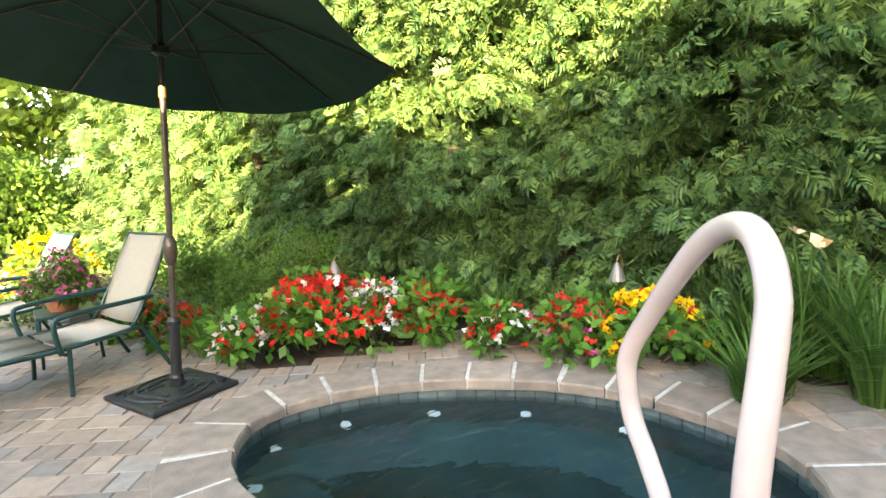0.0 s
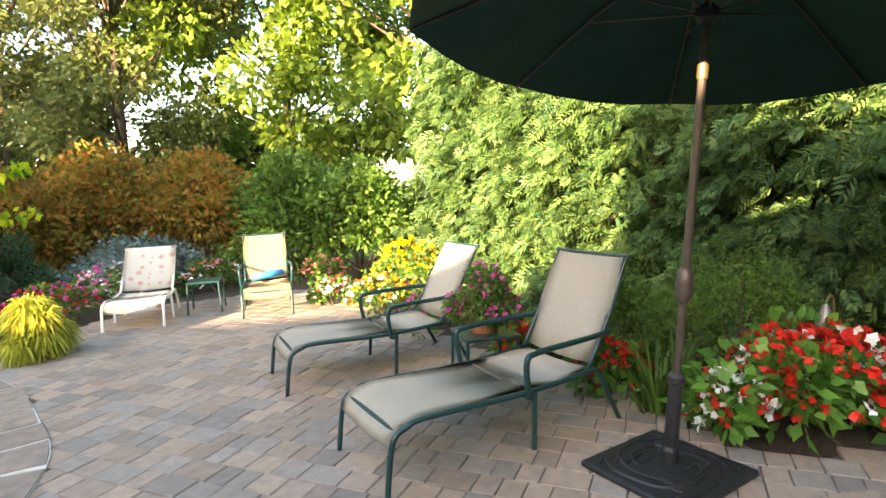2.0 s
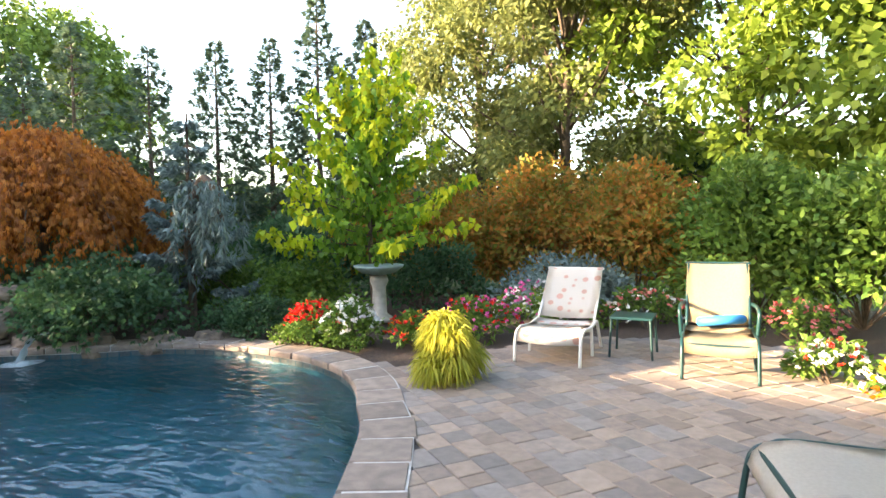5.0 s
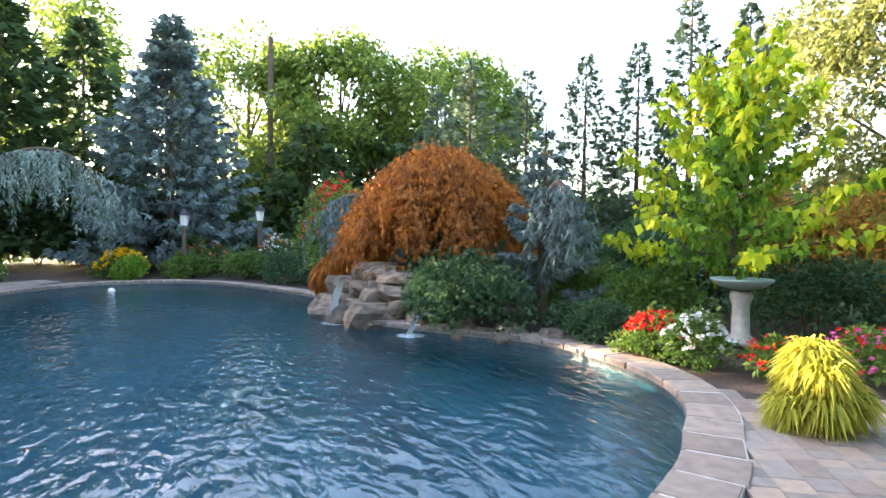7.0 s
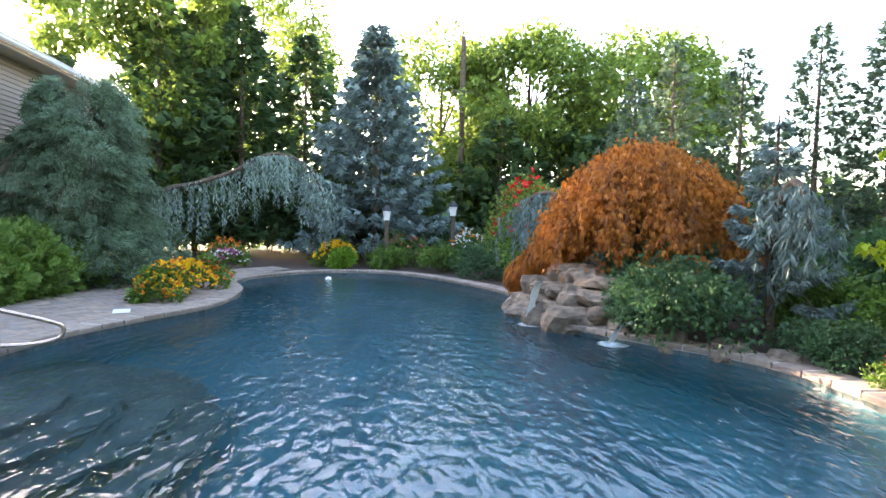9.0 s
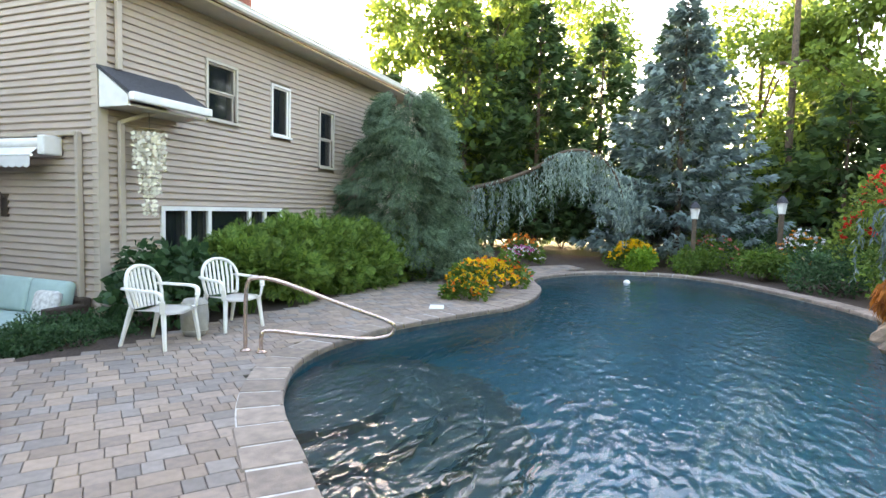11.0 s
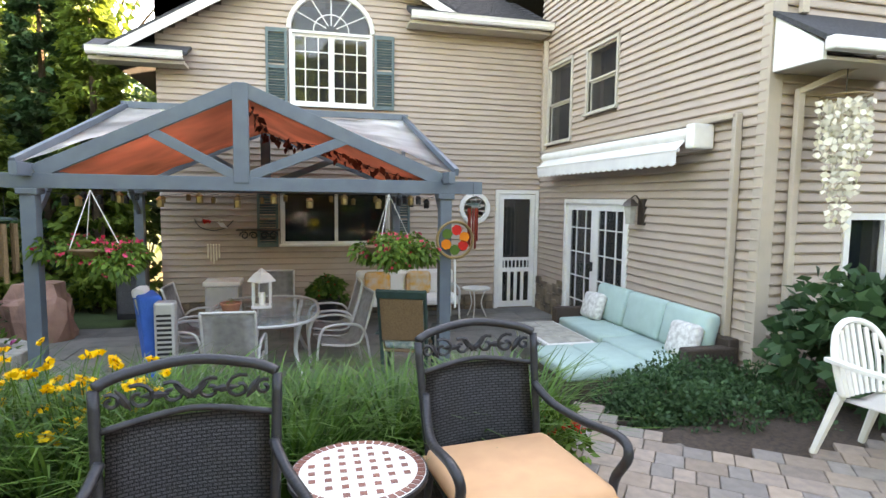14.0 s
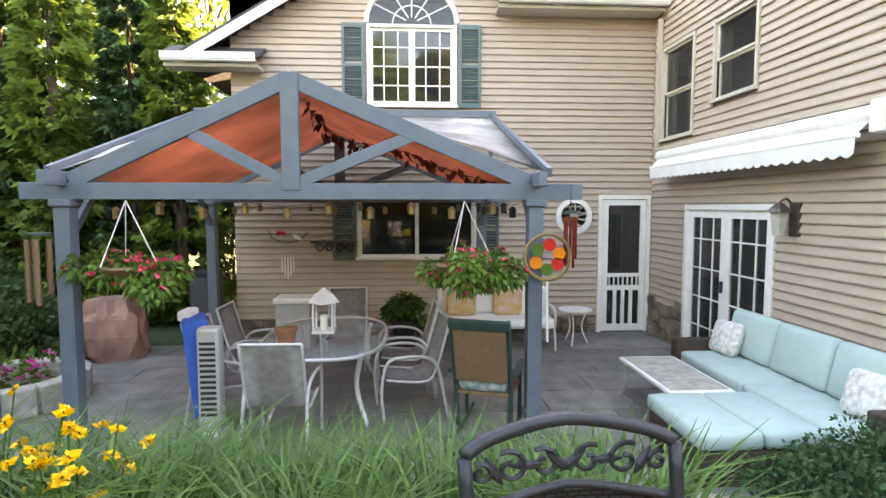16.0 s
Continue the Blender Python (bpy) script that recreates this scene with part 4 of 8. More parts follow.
B_W3, B_W4, B_SL = (0.35, 1.25, 2.72, 4.05), (1.82, 2.68, 3.06, 4.02), (1.24, 3.08, PATIO_Z, 1.62)
B_LEN = AY - CY
MB = Matrix.Translation((BX, AY, 0)) @ Matrix.Rotation(radians(-90), 4, "Z")
wb = wall_slab("wall_south", MB, (0, B_LEN, PATIO_Z - 0.1, lambda x: 4.95 + 0.42 * (B_LEN - x)), [B_W3, B_W4, B_SL], "beige lap-sided gable wall with glazed patio doors")
siding(wb, Matrix(), lambda z: (0.0, B_LEN if z < 4.95 else B_LEN - (z - 4.95) / 0.42), PATIO_Z + 0.02, 7.0, [(h[0] - 0.06, h[1] + 0.06, h[2] - 0.06, h[3] + 0.06) for h in (B_W3, B_W4, B_SL)])

C_LEN = 11.2
C_WINS = [(2.0, 2.68, 3.1, 4.05), (3.72, 4.24, 3.05, 4.0), (5.4, 5.95, 2.55, 3.8)]
C_LOW = [(1.05, 1.52, 0.62, 1.5), (1.6, 1.98, 0.62, 1.5), (2.06, 3.0, 0.62, 1.5), (3.08, 3.45, 0.62, 1.5), (3.53, 3.95, 0.62, 1.5)]
MC = Matrix.Translation((BX, CY, 0))
wc = wall_slab("wall_east", MC, (0.2, C_LEN, -0.1, lambda x: 4.85), C_WINS + C_LOW, "beige lap-sided long house wall above a row of low windows")
siding(wc, Matrix(), lambda z: (0.12, C_LEN), 0.0, 4.85, [(h[0] - 0.06, h[1] + 0.06, h[2] - 0.06, h[3] + 0.06) for h in C_WINS] + [(1.0, 4.0, 0.57, 1.55)])
# house body added behind, so that no light leaks in: back walls, inner floor
hb = tagged(part("wall_back", box(0.5, BX + C_LEN, 13.0, 13.2, -0.5, 4.9, 0), M_SIDING), "plain back wall of the house", "wall", kind="structure")
he = tagged(part("wall_end", box(BX + C_LEN - 0.2, BX + C_LEN, CY + 0.2, 13.0, -0.5, 4.9, 0), M_SIDING), "plain end wall of the house", "wall", kind="structure")
hw = tagged(part("wall_side", box(0.5, 0.7, AY + 0.2, 13.0, -0.5, 3.95, 0), M_SIDING), "plain side wall of the house", "wall", kind="structure")
fl = tagged(part("floor", box(0.7, BX + C_LEN - 0.2, AY + 0.2, 13.0, PATIO_Z - 0.15, PATIO_Z - 0.02, 0), M_ROOM), "floor inside the house, near-black as if unlit", "floor", kind="structure")
fl2 = tagged(part("floor_wing", box(BX + 0.2, BX + C_LEN - 0.2, CY + 0.2, AY + 0.2, PATIO_Z - 0.15, PATIO_Z - 0.02, 0), M_ROOM), "floor inside the house wing, near-black as if unlit", "floor", kind="structure")
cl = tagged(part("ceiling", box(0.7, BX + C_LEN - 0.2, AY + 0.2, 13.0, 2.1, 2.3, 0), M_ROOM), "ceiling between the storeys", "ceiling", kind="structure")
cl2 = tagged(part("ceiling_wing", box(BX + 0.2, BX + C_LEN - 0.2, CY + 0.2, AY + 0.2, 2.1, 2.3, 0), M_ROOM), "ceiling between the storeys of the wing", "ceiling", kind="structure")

# backing walls and ceiling added to keep sky from showing through the windows
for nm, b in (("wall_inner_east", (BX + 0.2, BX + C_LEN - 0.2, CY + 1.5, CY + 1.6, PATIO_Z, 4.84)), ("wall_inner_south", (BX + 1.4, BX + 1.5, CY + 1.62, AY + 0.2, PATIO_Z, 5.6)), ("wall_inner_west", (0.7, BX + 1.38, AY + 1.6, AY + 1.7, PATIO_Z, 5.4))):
    tagged(part(nm, box(*b, 0), M_ROOM), "added near-black backing wall behind the windows", "wall", kind="structure")
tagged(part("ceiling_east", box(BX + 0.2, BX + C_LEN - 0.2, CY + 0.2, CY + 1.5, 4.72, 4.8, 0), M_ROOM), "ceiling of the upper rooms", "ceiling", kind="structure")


def slope(name, a, b, c, d, mat, thick=0.12, label="", soffit=None):
    """A roof slope from four corners, with thickness downwards."""
    vs = [Vector(p) for p in (a, b, c, d)]
    lo = [v - Vector((0, 0, thick)) for v in vs]
    ob = polys(name, vs + lo, [(0, 1, 2, 3), (7, 6, 5, 4), (0, 4, 5, 1), (1, 5, 6, 2), (2, 6, 7, 3), (3, 7, 4, 0)], mat)
    return tagged(ob, label or "dark grey shingle roof slope", "roof", kind="structure")


def shingles(parent, origin, along, up, n_along, rows, w=0.3, h=0.14):
    """Courses of shingles lying on a slope, one joined piece."""
    o, a, u = Vector(origin), Vector(along).normalized(), Vector(up).normalized()
    nrm = a.cross(u).normalized()
    if nrm.z < 0:
        nrm = -nrm
    V, F = [], []
    for r in range(rows):
        for k in range(n_along):
            s = k * w + (w / 2 if r % 2 else 0)
            p = o + a * (s + 0.004) + u * (r * h)
            b = len(V)
            for du, lift in ((0, 0.016), (h * 1.05, 0.004)):
                for da in (0, w - 0.008):
                    V.append(p + a * da + u * du + nrm * lift)
            for da in (0, w - 0.008):
                V.append(p + a * da + nrm * 0.002)
            F += [(b, b + 1, b + 3, b + 2), (b + 4, b + 5, b + 1, b)]
    tagged(polys("shingle_courses", V, F, M_SHINGLE, parent), kind="stuff")


# wing roof: eave over the long wall, ridge along it
E0 = CY - 0.55
RY = 8.2
r1 = slope("roof_wing", (BX - 0.25, E0, 5.0), (BX + C_LEN + 0.3, E0, 5.0), (BX + C_LEN + 0.3, RY, 7.0), (BX - 0.25, RY, 7.0), M_SHINGLE)
r2 = slope("roof_wing_back", (BX - 0.25, RY, 7.0), (BX + C_LEN + 0.3, RY, 7.0), (BX + C_LEN + 0.3, 13.4, 4.9), (BX - 0.25, 13.4, 4.9), M_SHINGLE)
sof = tagged(part("soffit", box(BX - 0.2, BX + C_LEN, E0 + 0.02, CY + 0.02, 4.8, 4.84, 0), M_SOFFIT), "beige soffit under the long eave", "soffit", kind="structure")


def gutter(x0, x1, y, z, name="gutter", m=None):
    prof = [(0, 0), (-0.09, 0.0), (-0.115, 0.04), (-0.105, 0.075), (-0.125, 0.12), (-0.105, 0.12), (-0.09, 0.08), (-0.095, 0.05), (-0.08, 0.015), (0, 0.015)]
    vs = [(x0, y + p[0], z + p[1]) for p in prof] + [(x1, y + p[0], z + p[1]) for p in prof]
    n = len(prof)
    fs = [(i, (i + 1) % n, n + (i + 1) % n, n + i) for i in range(n)] + [tuple(range(n))[::-1], tuple(range(n, 2 * n))]
    ob = polys(name, vs, fs, M_WHITE)
    return tagged(ob, "white metal eave gutter", "gutter", kind="structure")


gutter(BX - 0.3, BX + C_LEN + 0.3, E0, 4.86)
gutter(4.6, BX - 0.03, AY - 0.42, 4.72)
gutter(-0.35, 1.0, AY - 0.42, 3.78)
tagged(part("soffit_low", box(-0.35, 1.0, AY - 0.4, AY - 0.03, 3.72, 3.77, 0), M_SOFFIT), "soffit of the low gable return", "soffit", kind="structure")
tagged(part("soffit_mid", box(4.6, BX - 0.05, AY - 0.4, AY - 0.03, 4.66, 4.71, 0), M_SOFFIT), "soffit over the screen door corner", "soffit", kind="structure")
slope("roof_return", (-0.4, AY - 0.45, 3.9), (1.05, AY - 0.45, 3.9), (1.05, AY + 0.1, 4.15), (-0.4, AY + 0.1, 4.15), M_SHINGLE, 0.05)
rr = slope("roof_mid", (4.6, AY - 0.45, 4.86), (BX - 0.05, AY - 0.45, 4.86), (BX - 0.05, AY + 2.6, 6.4), (4.6, AY + 2.6, 6.4), M_SHINGLE, 0.08)
shingles(rr, (4.62, AY - 0.44, 4.865), (1, 0, 0), (0, 3.05, 1.54), 8, 20)
slope("roof_gable_left", (-0.25, AY - 0.3, 3.92), (3.3, AY - 0.3, 6.05), (3.3, 13.2, 6.05), (-0.25, 13.2, 3.92), M_SHINGLE, 0.1)
slope("roof_gable_right", (3.3, AY - 0.3, 6.05), (5.6, AY - 0.3, 4.9), (5.6, 13.2, 4.9), (3.3, 13.2, 6.05), M_SHINGLE, 0.1)
slope("rake_left", (-0.25, AY - 0.33, 3.86), (3.3, AY - 0.33, 5.99), (3.3, AY - 0.3, 5.99), (-0.25, AY - 0.3, 3.86), M_WHITE, 0.16, "white rake board of the gable")
slope("rake_right", (3.3, AY - 0.33, 5.99), (5.6, AY - 0.33, 4.84), (5.6, AY - 0.3, 4.84), (3.3, AY - 0.3, 5.99), M_WHITE, 0.16, "white rake board of the gable")
ch = tagged(part("chimney", box(12.3, 13.3, 6.2, 7.0, 5.6, 8.2, 0.01), M_BRICK), "red brick chimney on the wing roof", "chimney", kind="structure")
tagged(part("corner_trim", box(BX - 0.03, BX + 0.13, CY - 0.03, CY + 0.1, -0.4, 4.84, 0.005), M_BEIGE), "beige corner post of the siding", "trim", kind="structure")


def sash_window(name, wall_m, hole, label, rows=2, cols=1, mull=0, wide=0.045, frame_mat=None, muntins=None, stile=0.03):
    """A framed window set in an opening: casing, sashes, sill, panes."""
    x0, x1, z0, z1 = hole
    t = thing(name, wall_m, label, "window", kind="structure")
    fm = frame_mat or M_WHITE
    bm = bmesh.new()
    add_box(bm, x0 - wide, x0, -0.045, 0.1, z0 - wide, z1 + wide)
    add_box(bm, x1, x1 + wide, -0.045, 0.1, z0 - wide, z1 + wide)
    add_box(bm, x0, x1, -0.045, 0.1, z1, z1 + wide)
    add_box(bm, x0, x1, -0.045, 0.1, z0 - wide, z0)
    part("window_frame", bm, fm, t)
    part("window_sill", box(x0 - wide - 0.02, x1 + wide + 0.02, -0.085, -0.047, z0 - wide - 0.01, z0 - wide + 0.03), fm, t)
    n = max(1, mull + 1)
    for k in range(n):
        a, b = x0 + (x1 - x0) * k / n, x0 + (x1 - x0) * (k + 1) / n
        for r in range(rows):
            c, d = z0 + (z1 - z0) * r / rows, z0 + (z1 - z0) * (r + 1) / rows
            back = 0.03 if (r == 0 and rows == 2) else 0.0
            s = stile
            bm = bmesh.new()
            add_box(bm, a, a + s, back, back + 0.035, c, d)
            add_box(bm, b - s, b, back, back + 0.035, c, d)
            add_box(bm, a + s, b - s, back, back + 0.035, c, c + s)
            add_box(bm, a + s, b - s, back, back + 0.035, d - s, d)
            if muntins:
                mc, mr = muntins
                for i in range(1, mc):
                    xx = a + (b - a) * i / mc
                    add_box(bm, xx - 0.009, xx + 0.009, back + 0.005, back + 0.03, c + s, d - s)
                for i in range(1, mr):
                    zz = c + (d - c) * i / mr
                    add_box(bm, a + s, b - s, back + 0.006, back + 0.029, zz - 0.009, zz + 0.009)
            sash = part("sash", bm, fm, t)
            g = part("pane", box(a + s, b - s, back + 0.014, back + 0.02, c + s, d - s, 0), M_GLASS, sash)
            g.visible_shadow = False
    return t


sash_window("window_1", MB, B_W3, "double-hung window with almond frame and dark panes", frame_mat=M_SASH)
sash_window("window_2", MB, B_W4, "double-hung window with almond frame and dark panes", frame_mat=M_SASH)
for k, h in enumerate(C_WINS):
    sash_window("window_%d" % (k + 3), MC, h, "double-hung window with almond frame and dark panes", rows=2 if k != 1 else 1, frame_mat=M_SASH if k != 1 else M_WHITE)
lw = thing("window_6", MC, "row of low basement windows with white posts", "window", kind="structure")
bm = bmesh.new()
add_box(bm, 1.0, 4.0, -0.05, 0.08, 1.5, 1.57)
add_box(bm, 1.0, 4.0, -0.05, 0.08, 0.55, 0.62)
part("window_frame", bm, M_WHITE, lw)
for x in (1.0, 1.52, 1.98, 3.0, 3.45, 3.95):
    part("post", box(x, x + 0.075, -0.05, 0.08, 0.62, 1.5), M_WHITE, lw)
for h in C_LOW:
    g = part("pane", box(h[0] + 0.02, h[1], 0.01, 0.02, h[2], h[3], 0), M_GLASS, lw)
sash_window("window_7", pose(0, AY, 0), A_KIT, "wide white kitchen window with two sashes", rows=1, mull=1)
aw = sash_window("window_8", pose(0, AY, 0), A_WIN, "white arched window with gridded casements", rows=1, mull=1, muntins=(3, 4), stile=0.05)
# fan light over the casements
bm = bmesh.new()
arc = [(3.29 + 0.71 * math.cos(a), -0.01, 4.52 + 0.62 * math.sin(a)) for a in (math.pi * k / 24 for k in range(25))]
add_tube(bm, arc, 0.045, 6)
arc2 = [(3.29 + 0.3 * math.cos(a), 0.01, 4.52 + 0.28 * math.sin(a)) for a in (math.pi * k / 12 for k in range(13))]
add_tube(bm, arc2, 0.011, 5)
for k in range(1, 6):
    a = math.pi * k / 6
    add_tube(bm, [(3.29 + 0.1 * math.cos(a), 0.01, 4.52 + 0.1 * math.sin(a)), (3.29 + 0.7 * math.cos(a), 0.01, 4.52 + 0.61 * math.sin(a))], 0.011, 5)
part("fan_frame", bm, M_WHITE, aw)
part("fan_pane", (lambda b: (b.faces.new([b.verts.new((p[0], 0.03, p[2])) for p in arc]), b)[1])(bmesh.new()), M_GLASS, aw)


def shutter(x0, x1, z0, z1, y=AY):
    t = thing("shutter", pose(x0, y - 0.028, z0), "slate green louvred window shutter", "shutter", "window shutters")
    w, h = x1 - x0, z1 - z0
    bm = bmesh.new()
    for a, b, c, d in ((0, 0.045, 0, h), (w - 0.045, w, 0, h), (0.045, w - 0.045, 0, 0.07), (0.045, w - 0.045, h - 0.07, h), (0.045, w - 0.045, h * 0.48, h * 0.52)):
        add_box(bm, a, b, -0.03, 0.0, c, d)
    part("frame", bm, M_SHUTTER, t)
    k = 0
    z = 0.08
    while z < h - 0.1:
        if not h * 0.45 < z < h * 0.52:
            sl = part("slat", box(0.045, w - 0.045, -0.018, -0.012, -0.02, 0.02, 0), M_SHUTTER, t)
            sl.matrix_basis = pose(0, 0, z + 0.02, 35, 0, 0)
        z += 0.045


shutter(2.2, 2.55, 3.22, 4.5)
shutter(4.03, 4.38, 3.22, 4.5)
shutter(2.02, 2.37, 0.8, 1.86)
shutter(4.35, 4.68, 0.8, 1.86)

# screen door, ajar view into a dark hall
sd = thing("door_1", pose(0, AY, 0), "white screen door with a balustered lower panel", "door", kind="structure")
x0, x1, z0, z1 = A_DOOR
bm = bmesh.new()
add_box(bm, x0 - 0.07, x0, -0.05, 0.05, z0, z1 + 0.07)
add_box(bm, x1, x1 + 0.06, -0.05, 0.05, z0, z1 + 0.07)
add_box(bm, x0, x1, -0.05, 0.05, z1, z1 + 0.07)
part("door_frame", bm, M_WHITE, sd)
bm = bmesh.new()
add_box(bm, x0 + 0.01, x0 + 0.1, -0.03, 0.0, z0 + 0.02, z1 - 0.01)
add_box(bm, x1 - 0.1, x1 - 0.01, -0.03, 0.0, z0 + 0.02, z1 - 0.01)
for a, b in ((z0 + 0.02, z0 + 0.13), (z0 + 0.7, z0 + 0.78), (z0 + 0.92, z0 + 0.98), (z1 - 0.1, z1 - 0.01)):
    add_box(bm, x0 + 0.1, x1 - 0.1, -0.03, 0.0, a, b)
part("door_leaf", bm, M_WHITE, sd)
for k in range(3):
    xx = x0 + 0.1 + (x1 - x0 - 0.2) * (k + 1) / 4
    part("baluster", box(xx - 0.03, xx + 0.03, -0.028, -0.002, z0 + 0.13, z0 + 0.7), M_WHITE, sd)
for k in range(7):
    xx = x0 + 0.1 + (x1 - x0 - 0.2) * (k + 0.5) / 7
    part("spindle", box(xx - 0.012, xx + 0.012, -0.026, -0.004, z0 + 0.78, z0 + 0.92), M_WHITE, sd)
part("screen", box(x0 + 0.1, x1 - 0.1, -0.001, 0.003, z0 + 0.13, z1 - 0.1, 0), glass_material("insect_screen", (0.03, 0.03, 0.03), 0.55), sd)

gd = sash_window("door_2", MB, (B_SL[0], B_SL[1], B_SL[2] + 0.03, B_SL[3]), "white gridded glass patio doors", rows=1, mull=1, muntins=(3, 5), wide=0.07, stile=0.11)
part("door_handle", box(2.12, 2.14, -0.04, 0.0, 0.55, 0.7, 0.003), M_IRON, gd)
# stone skirting on the patio side
loc = random.Random(8)
sk = thing("stone_skirting", Matrix(), "tan fieldstone skirting along the house foot", "stone wall", kind="structure")
x = 0.55
while x < 6.28:
    w = loc.uniform(0.14, 0.34)
    z = PATIO_Z
    while z < PATIO_Z + 0.26:
        h = loc.uniform(0.08, 0.16)
        h = min(h, PATIO_Z + 0.28 - z)
        if h > 0.03:
            part("stone", box(x, min(x + w - 0.012, 6.3), AY - loc.uniform(0.05, 0.08), AY - 0.002, z, z + h - 0.01, 0.012), M_ROCK, sk)
        z += h
    x += w
y = AY - 0.1
while y > 8.1:
    w = loc.uniform(0.14, 0.3)
    z = PATIO_Z
    while z < PATIO_Z + 0.55:
        h = loc.uniform(0.1, 0.2)
        part("stone", box(BX - loc.uniform(0.06, 0.09), BX - 0.03, y - w + 0.012, y, z, z + h - 0.012, 0.015), M_ROCK, sk)
        z += h
    y -= w

# ---- trees and hedges ----
loc = random.Random(17)
for k in range(17):
    u = k / 16
    x = -7.6 + 5.0 * u ** 0.75 + loc.uniform(-0.15, 0.15)
    y = 2.2 - 14.4 * u + loc.uniform(-0.2, 0.2)
    h = 4.9 - 0.6 * u + loc.uniform(-0.2, 0.3)
    close = 3 <= k <= 11
    tagged(conifer((x, y, -0.05), h, 2.9, L_CEDAR, "tall dense green cedar in the hedge by the deck", 7200 if close else 3000, 0.21 if close else 0.27, 0.5, -0.02, int(h * 60), "hedge_cedar", 0.35, 9, 0.75), group="cedar hedge")
for x, y, w, h in ((0.6, -13.0, 2.4, 2.4), (2.3, -13.6, 2.5, 2.6), (4.0, -14.0, 2.5, 2.5), (7.6, -14.0, 2.6, 2.5), (-0.6, -12.6, 2.2, 2.3), (5.8, -14.4, 2.5, 2.4)):
    tagged(shrub((x, y, 0), (w, 2.0, h), L_BURN if 1.5 < x < 8 else L_BUSH, "rounded shrub turning from green to orange", 11000, 0.11, "hedge_shrub", clumps=55), group="autumn hedge")
branching_tree((5.8, -11.0, 0), 3.75, 3.5, "young tree with large lime green leaves on long shoots")
maple = weeping_maple((10.7, -8.9, 0.1), (4.2, 3.5, 2.85), "weeping orange Japanese maple over the waterfall")
q, d = shell([(0.3 + 0.12 * k, 0.9 + 0.12 * k, 1.5 - 0.14 * k) for k in range(9)], [0.42 - 0.02 * k for k in range(9)], 7000, 1.0)
leaves("cascade", q, d + np.array([0, 0, -0.8]), 0.13, 0.06, L_MAPLE, maple, 0.8, 3, "orange leaves cascading over the rocks")
spruce((23.0, -4.2, 0), 9.2, 7.4, L_BLUE, "large blue spruce behind the pool garden", 26, 13, 0.33, 44, "blue_spruce", 0.05, 0.2, 3, 0.55)
for x, y, h in ((16.2, -12.6, 6.8), (15.0, -13.9, 6.3), (14.0, -15.3, 6.7), (12.9, -16.3, 6.9), (11.7, -17.0, 8.2), (10.4, -17.6, 7.4), (18.6, -12.6, 6.4)):
    tagged(spruce((x, y, 0), h, 3.9, L_YOUNG, "slender young spruce with sparse boughs", int(h * 6), 5, 0.2, 22, "young_spruce", 0.35, 0.15, 3, 0.5), group="row of young spruces")
for x, y, h, w, m, c in ((29, -12, 11, 9, L_OAK, 14000), (27, -17, 10.5, 9, L_OAK, 14000), (33, -8, 12, 9, L_OAK, 12000), (27, 5.5, 15, 8, L_OAK, 18000), (34, 3, 15, 10, L_OAK, 14000),
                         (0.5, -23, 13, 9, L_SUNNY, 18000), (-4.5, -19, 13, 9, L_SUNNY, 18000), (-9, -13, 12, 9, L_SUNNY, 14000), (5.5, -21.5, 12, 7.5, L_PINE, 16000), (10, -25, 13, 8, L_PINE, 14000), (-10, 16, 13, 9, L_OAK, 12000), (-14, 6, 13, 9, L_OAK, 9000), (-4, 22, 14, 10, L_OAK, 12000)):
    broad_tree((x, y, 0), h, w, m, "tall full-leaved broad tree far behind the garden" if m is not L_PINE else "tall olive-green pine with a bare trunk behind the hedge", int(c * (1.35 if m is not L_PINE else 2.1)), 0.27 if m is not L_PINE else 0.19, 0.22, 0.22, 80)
# the three around (22, 8) are added to block sun from the pool
for x, y, h in ((26, 1.5, 10.5), (27.5, -1.0, 10), (25, 4.5, 10.5), (28, 4.0, 11), (22.2, 7.0, 7.2), (23.6, 8.6, 7.4), (21.2, 8.8, 6.6), (30, -4, 11), (24.5, -9.5, 6), (25.5, -12.5, 6.5), (22.5, -13.5, 5.5), (28, -10, 7)):
    tagged(spruce((x, y, 0), h, 7.6, L_CEDARDEEP, "tall dark evergreen far behind the garden", int(h * 2.6), 9, 0.46, 15, "dark_evergreen", 0.2, 0.25, 3, 0.6), group="dark evergreens")
for k in range(7):
    tagged(conifer((-0.9 - 0.85 * k, 10.6 + 0.5 * (k % 2) - 0.35 * k, PATIO_Z), 5.6 + 0.5 * (k % 3), 1.75, L_JUNIPER if k % 2 else L_OAK, "narrow columnar green arborvitae beside the house", 7500, 0.18, 0.3, 0.0, 420, "arborvitae", -0.25, 3, 0.7), group="arborvitae row")
# dark growth added right behind the cedars to close sky gaps in the hedge
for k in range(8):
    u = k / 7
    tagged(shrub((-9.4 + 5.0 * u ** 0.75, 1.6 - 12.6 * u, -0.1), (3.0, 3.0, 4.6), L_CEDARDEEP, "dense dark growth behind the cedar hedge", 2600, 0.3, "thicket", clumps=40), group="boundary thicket")
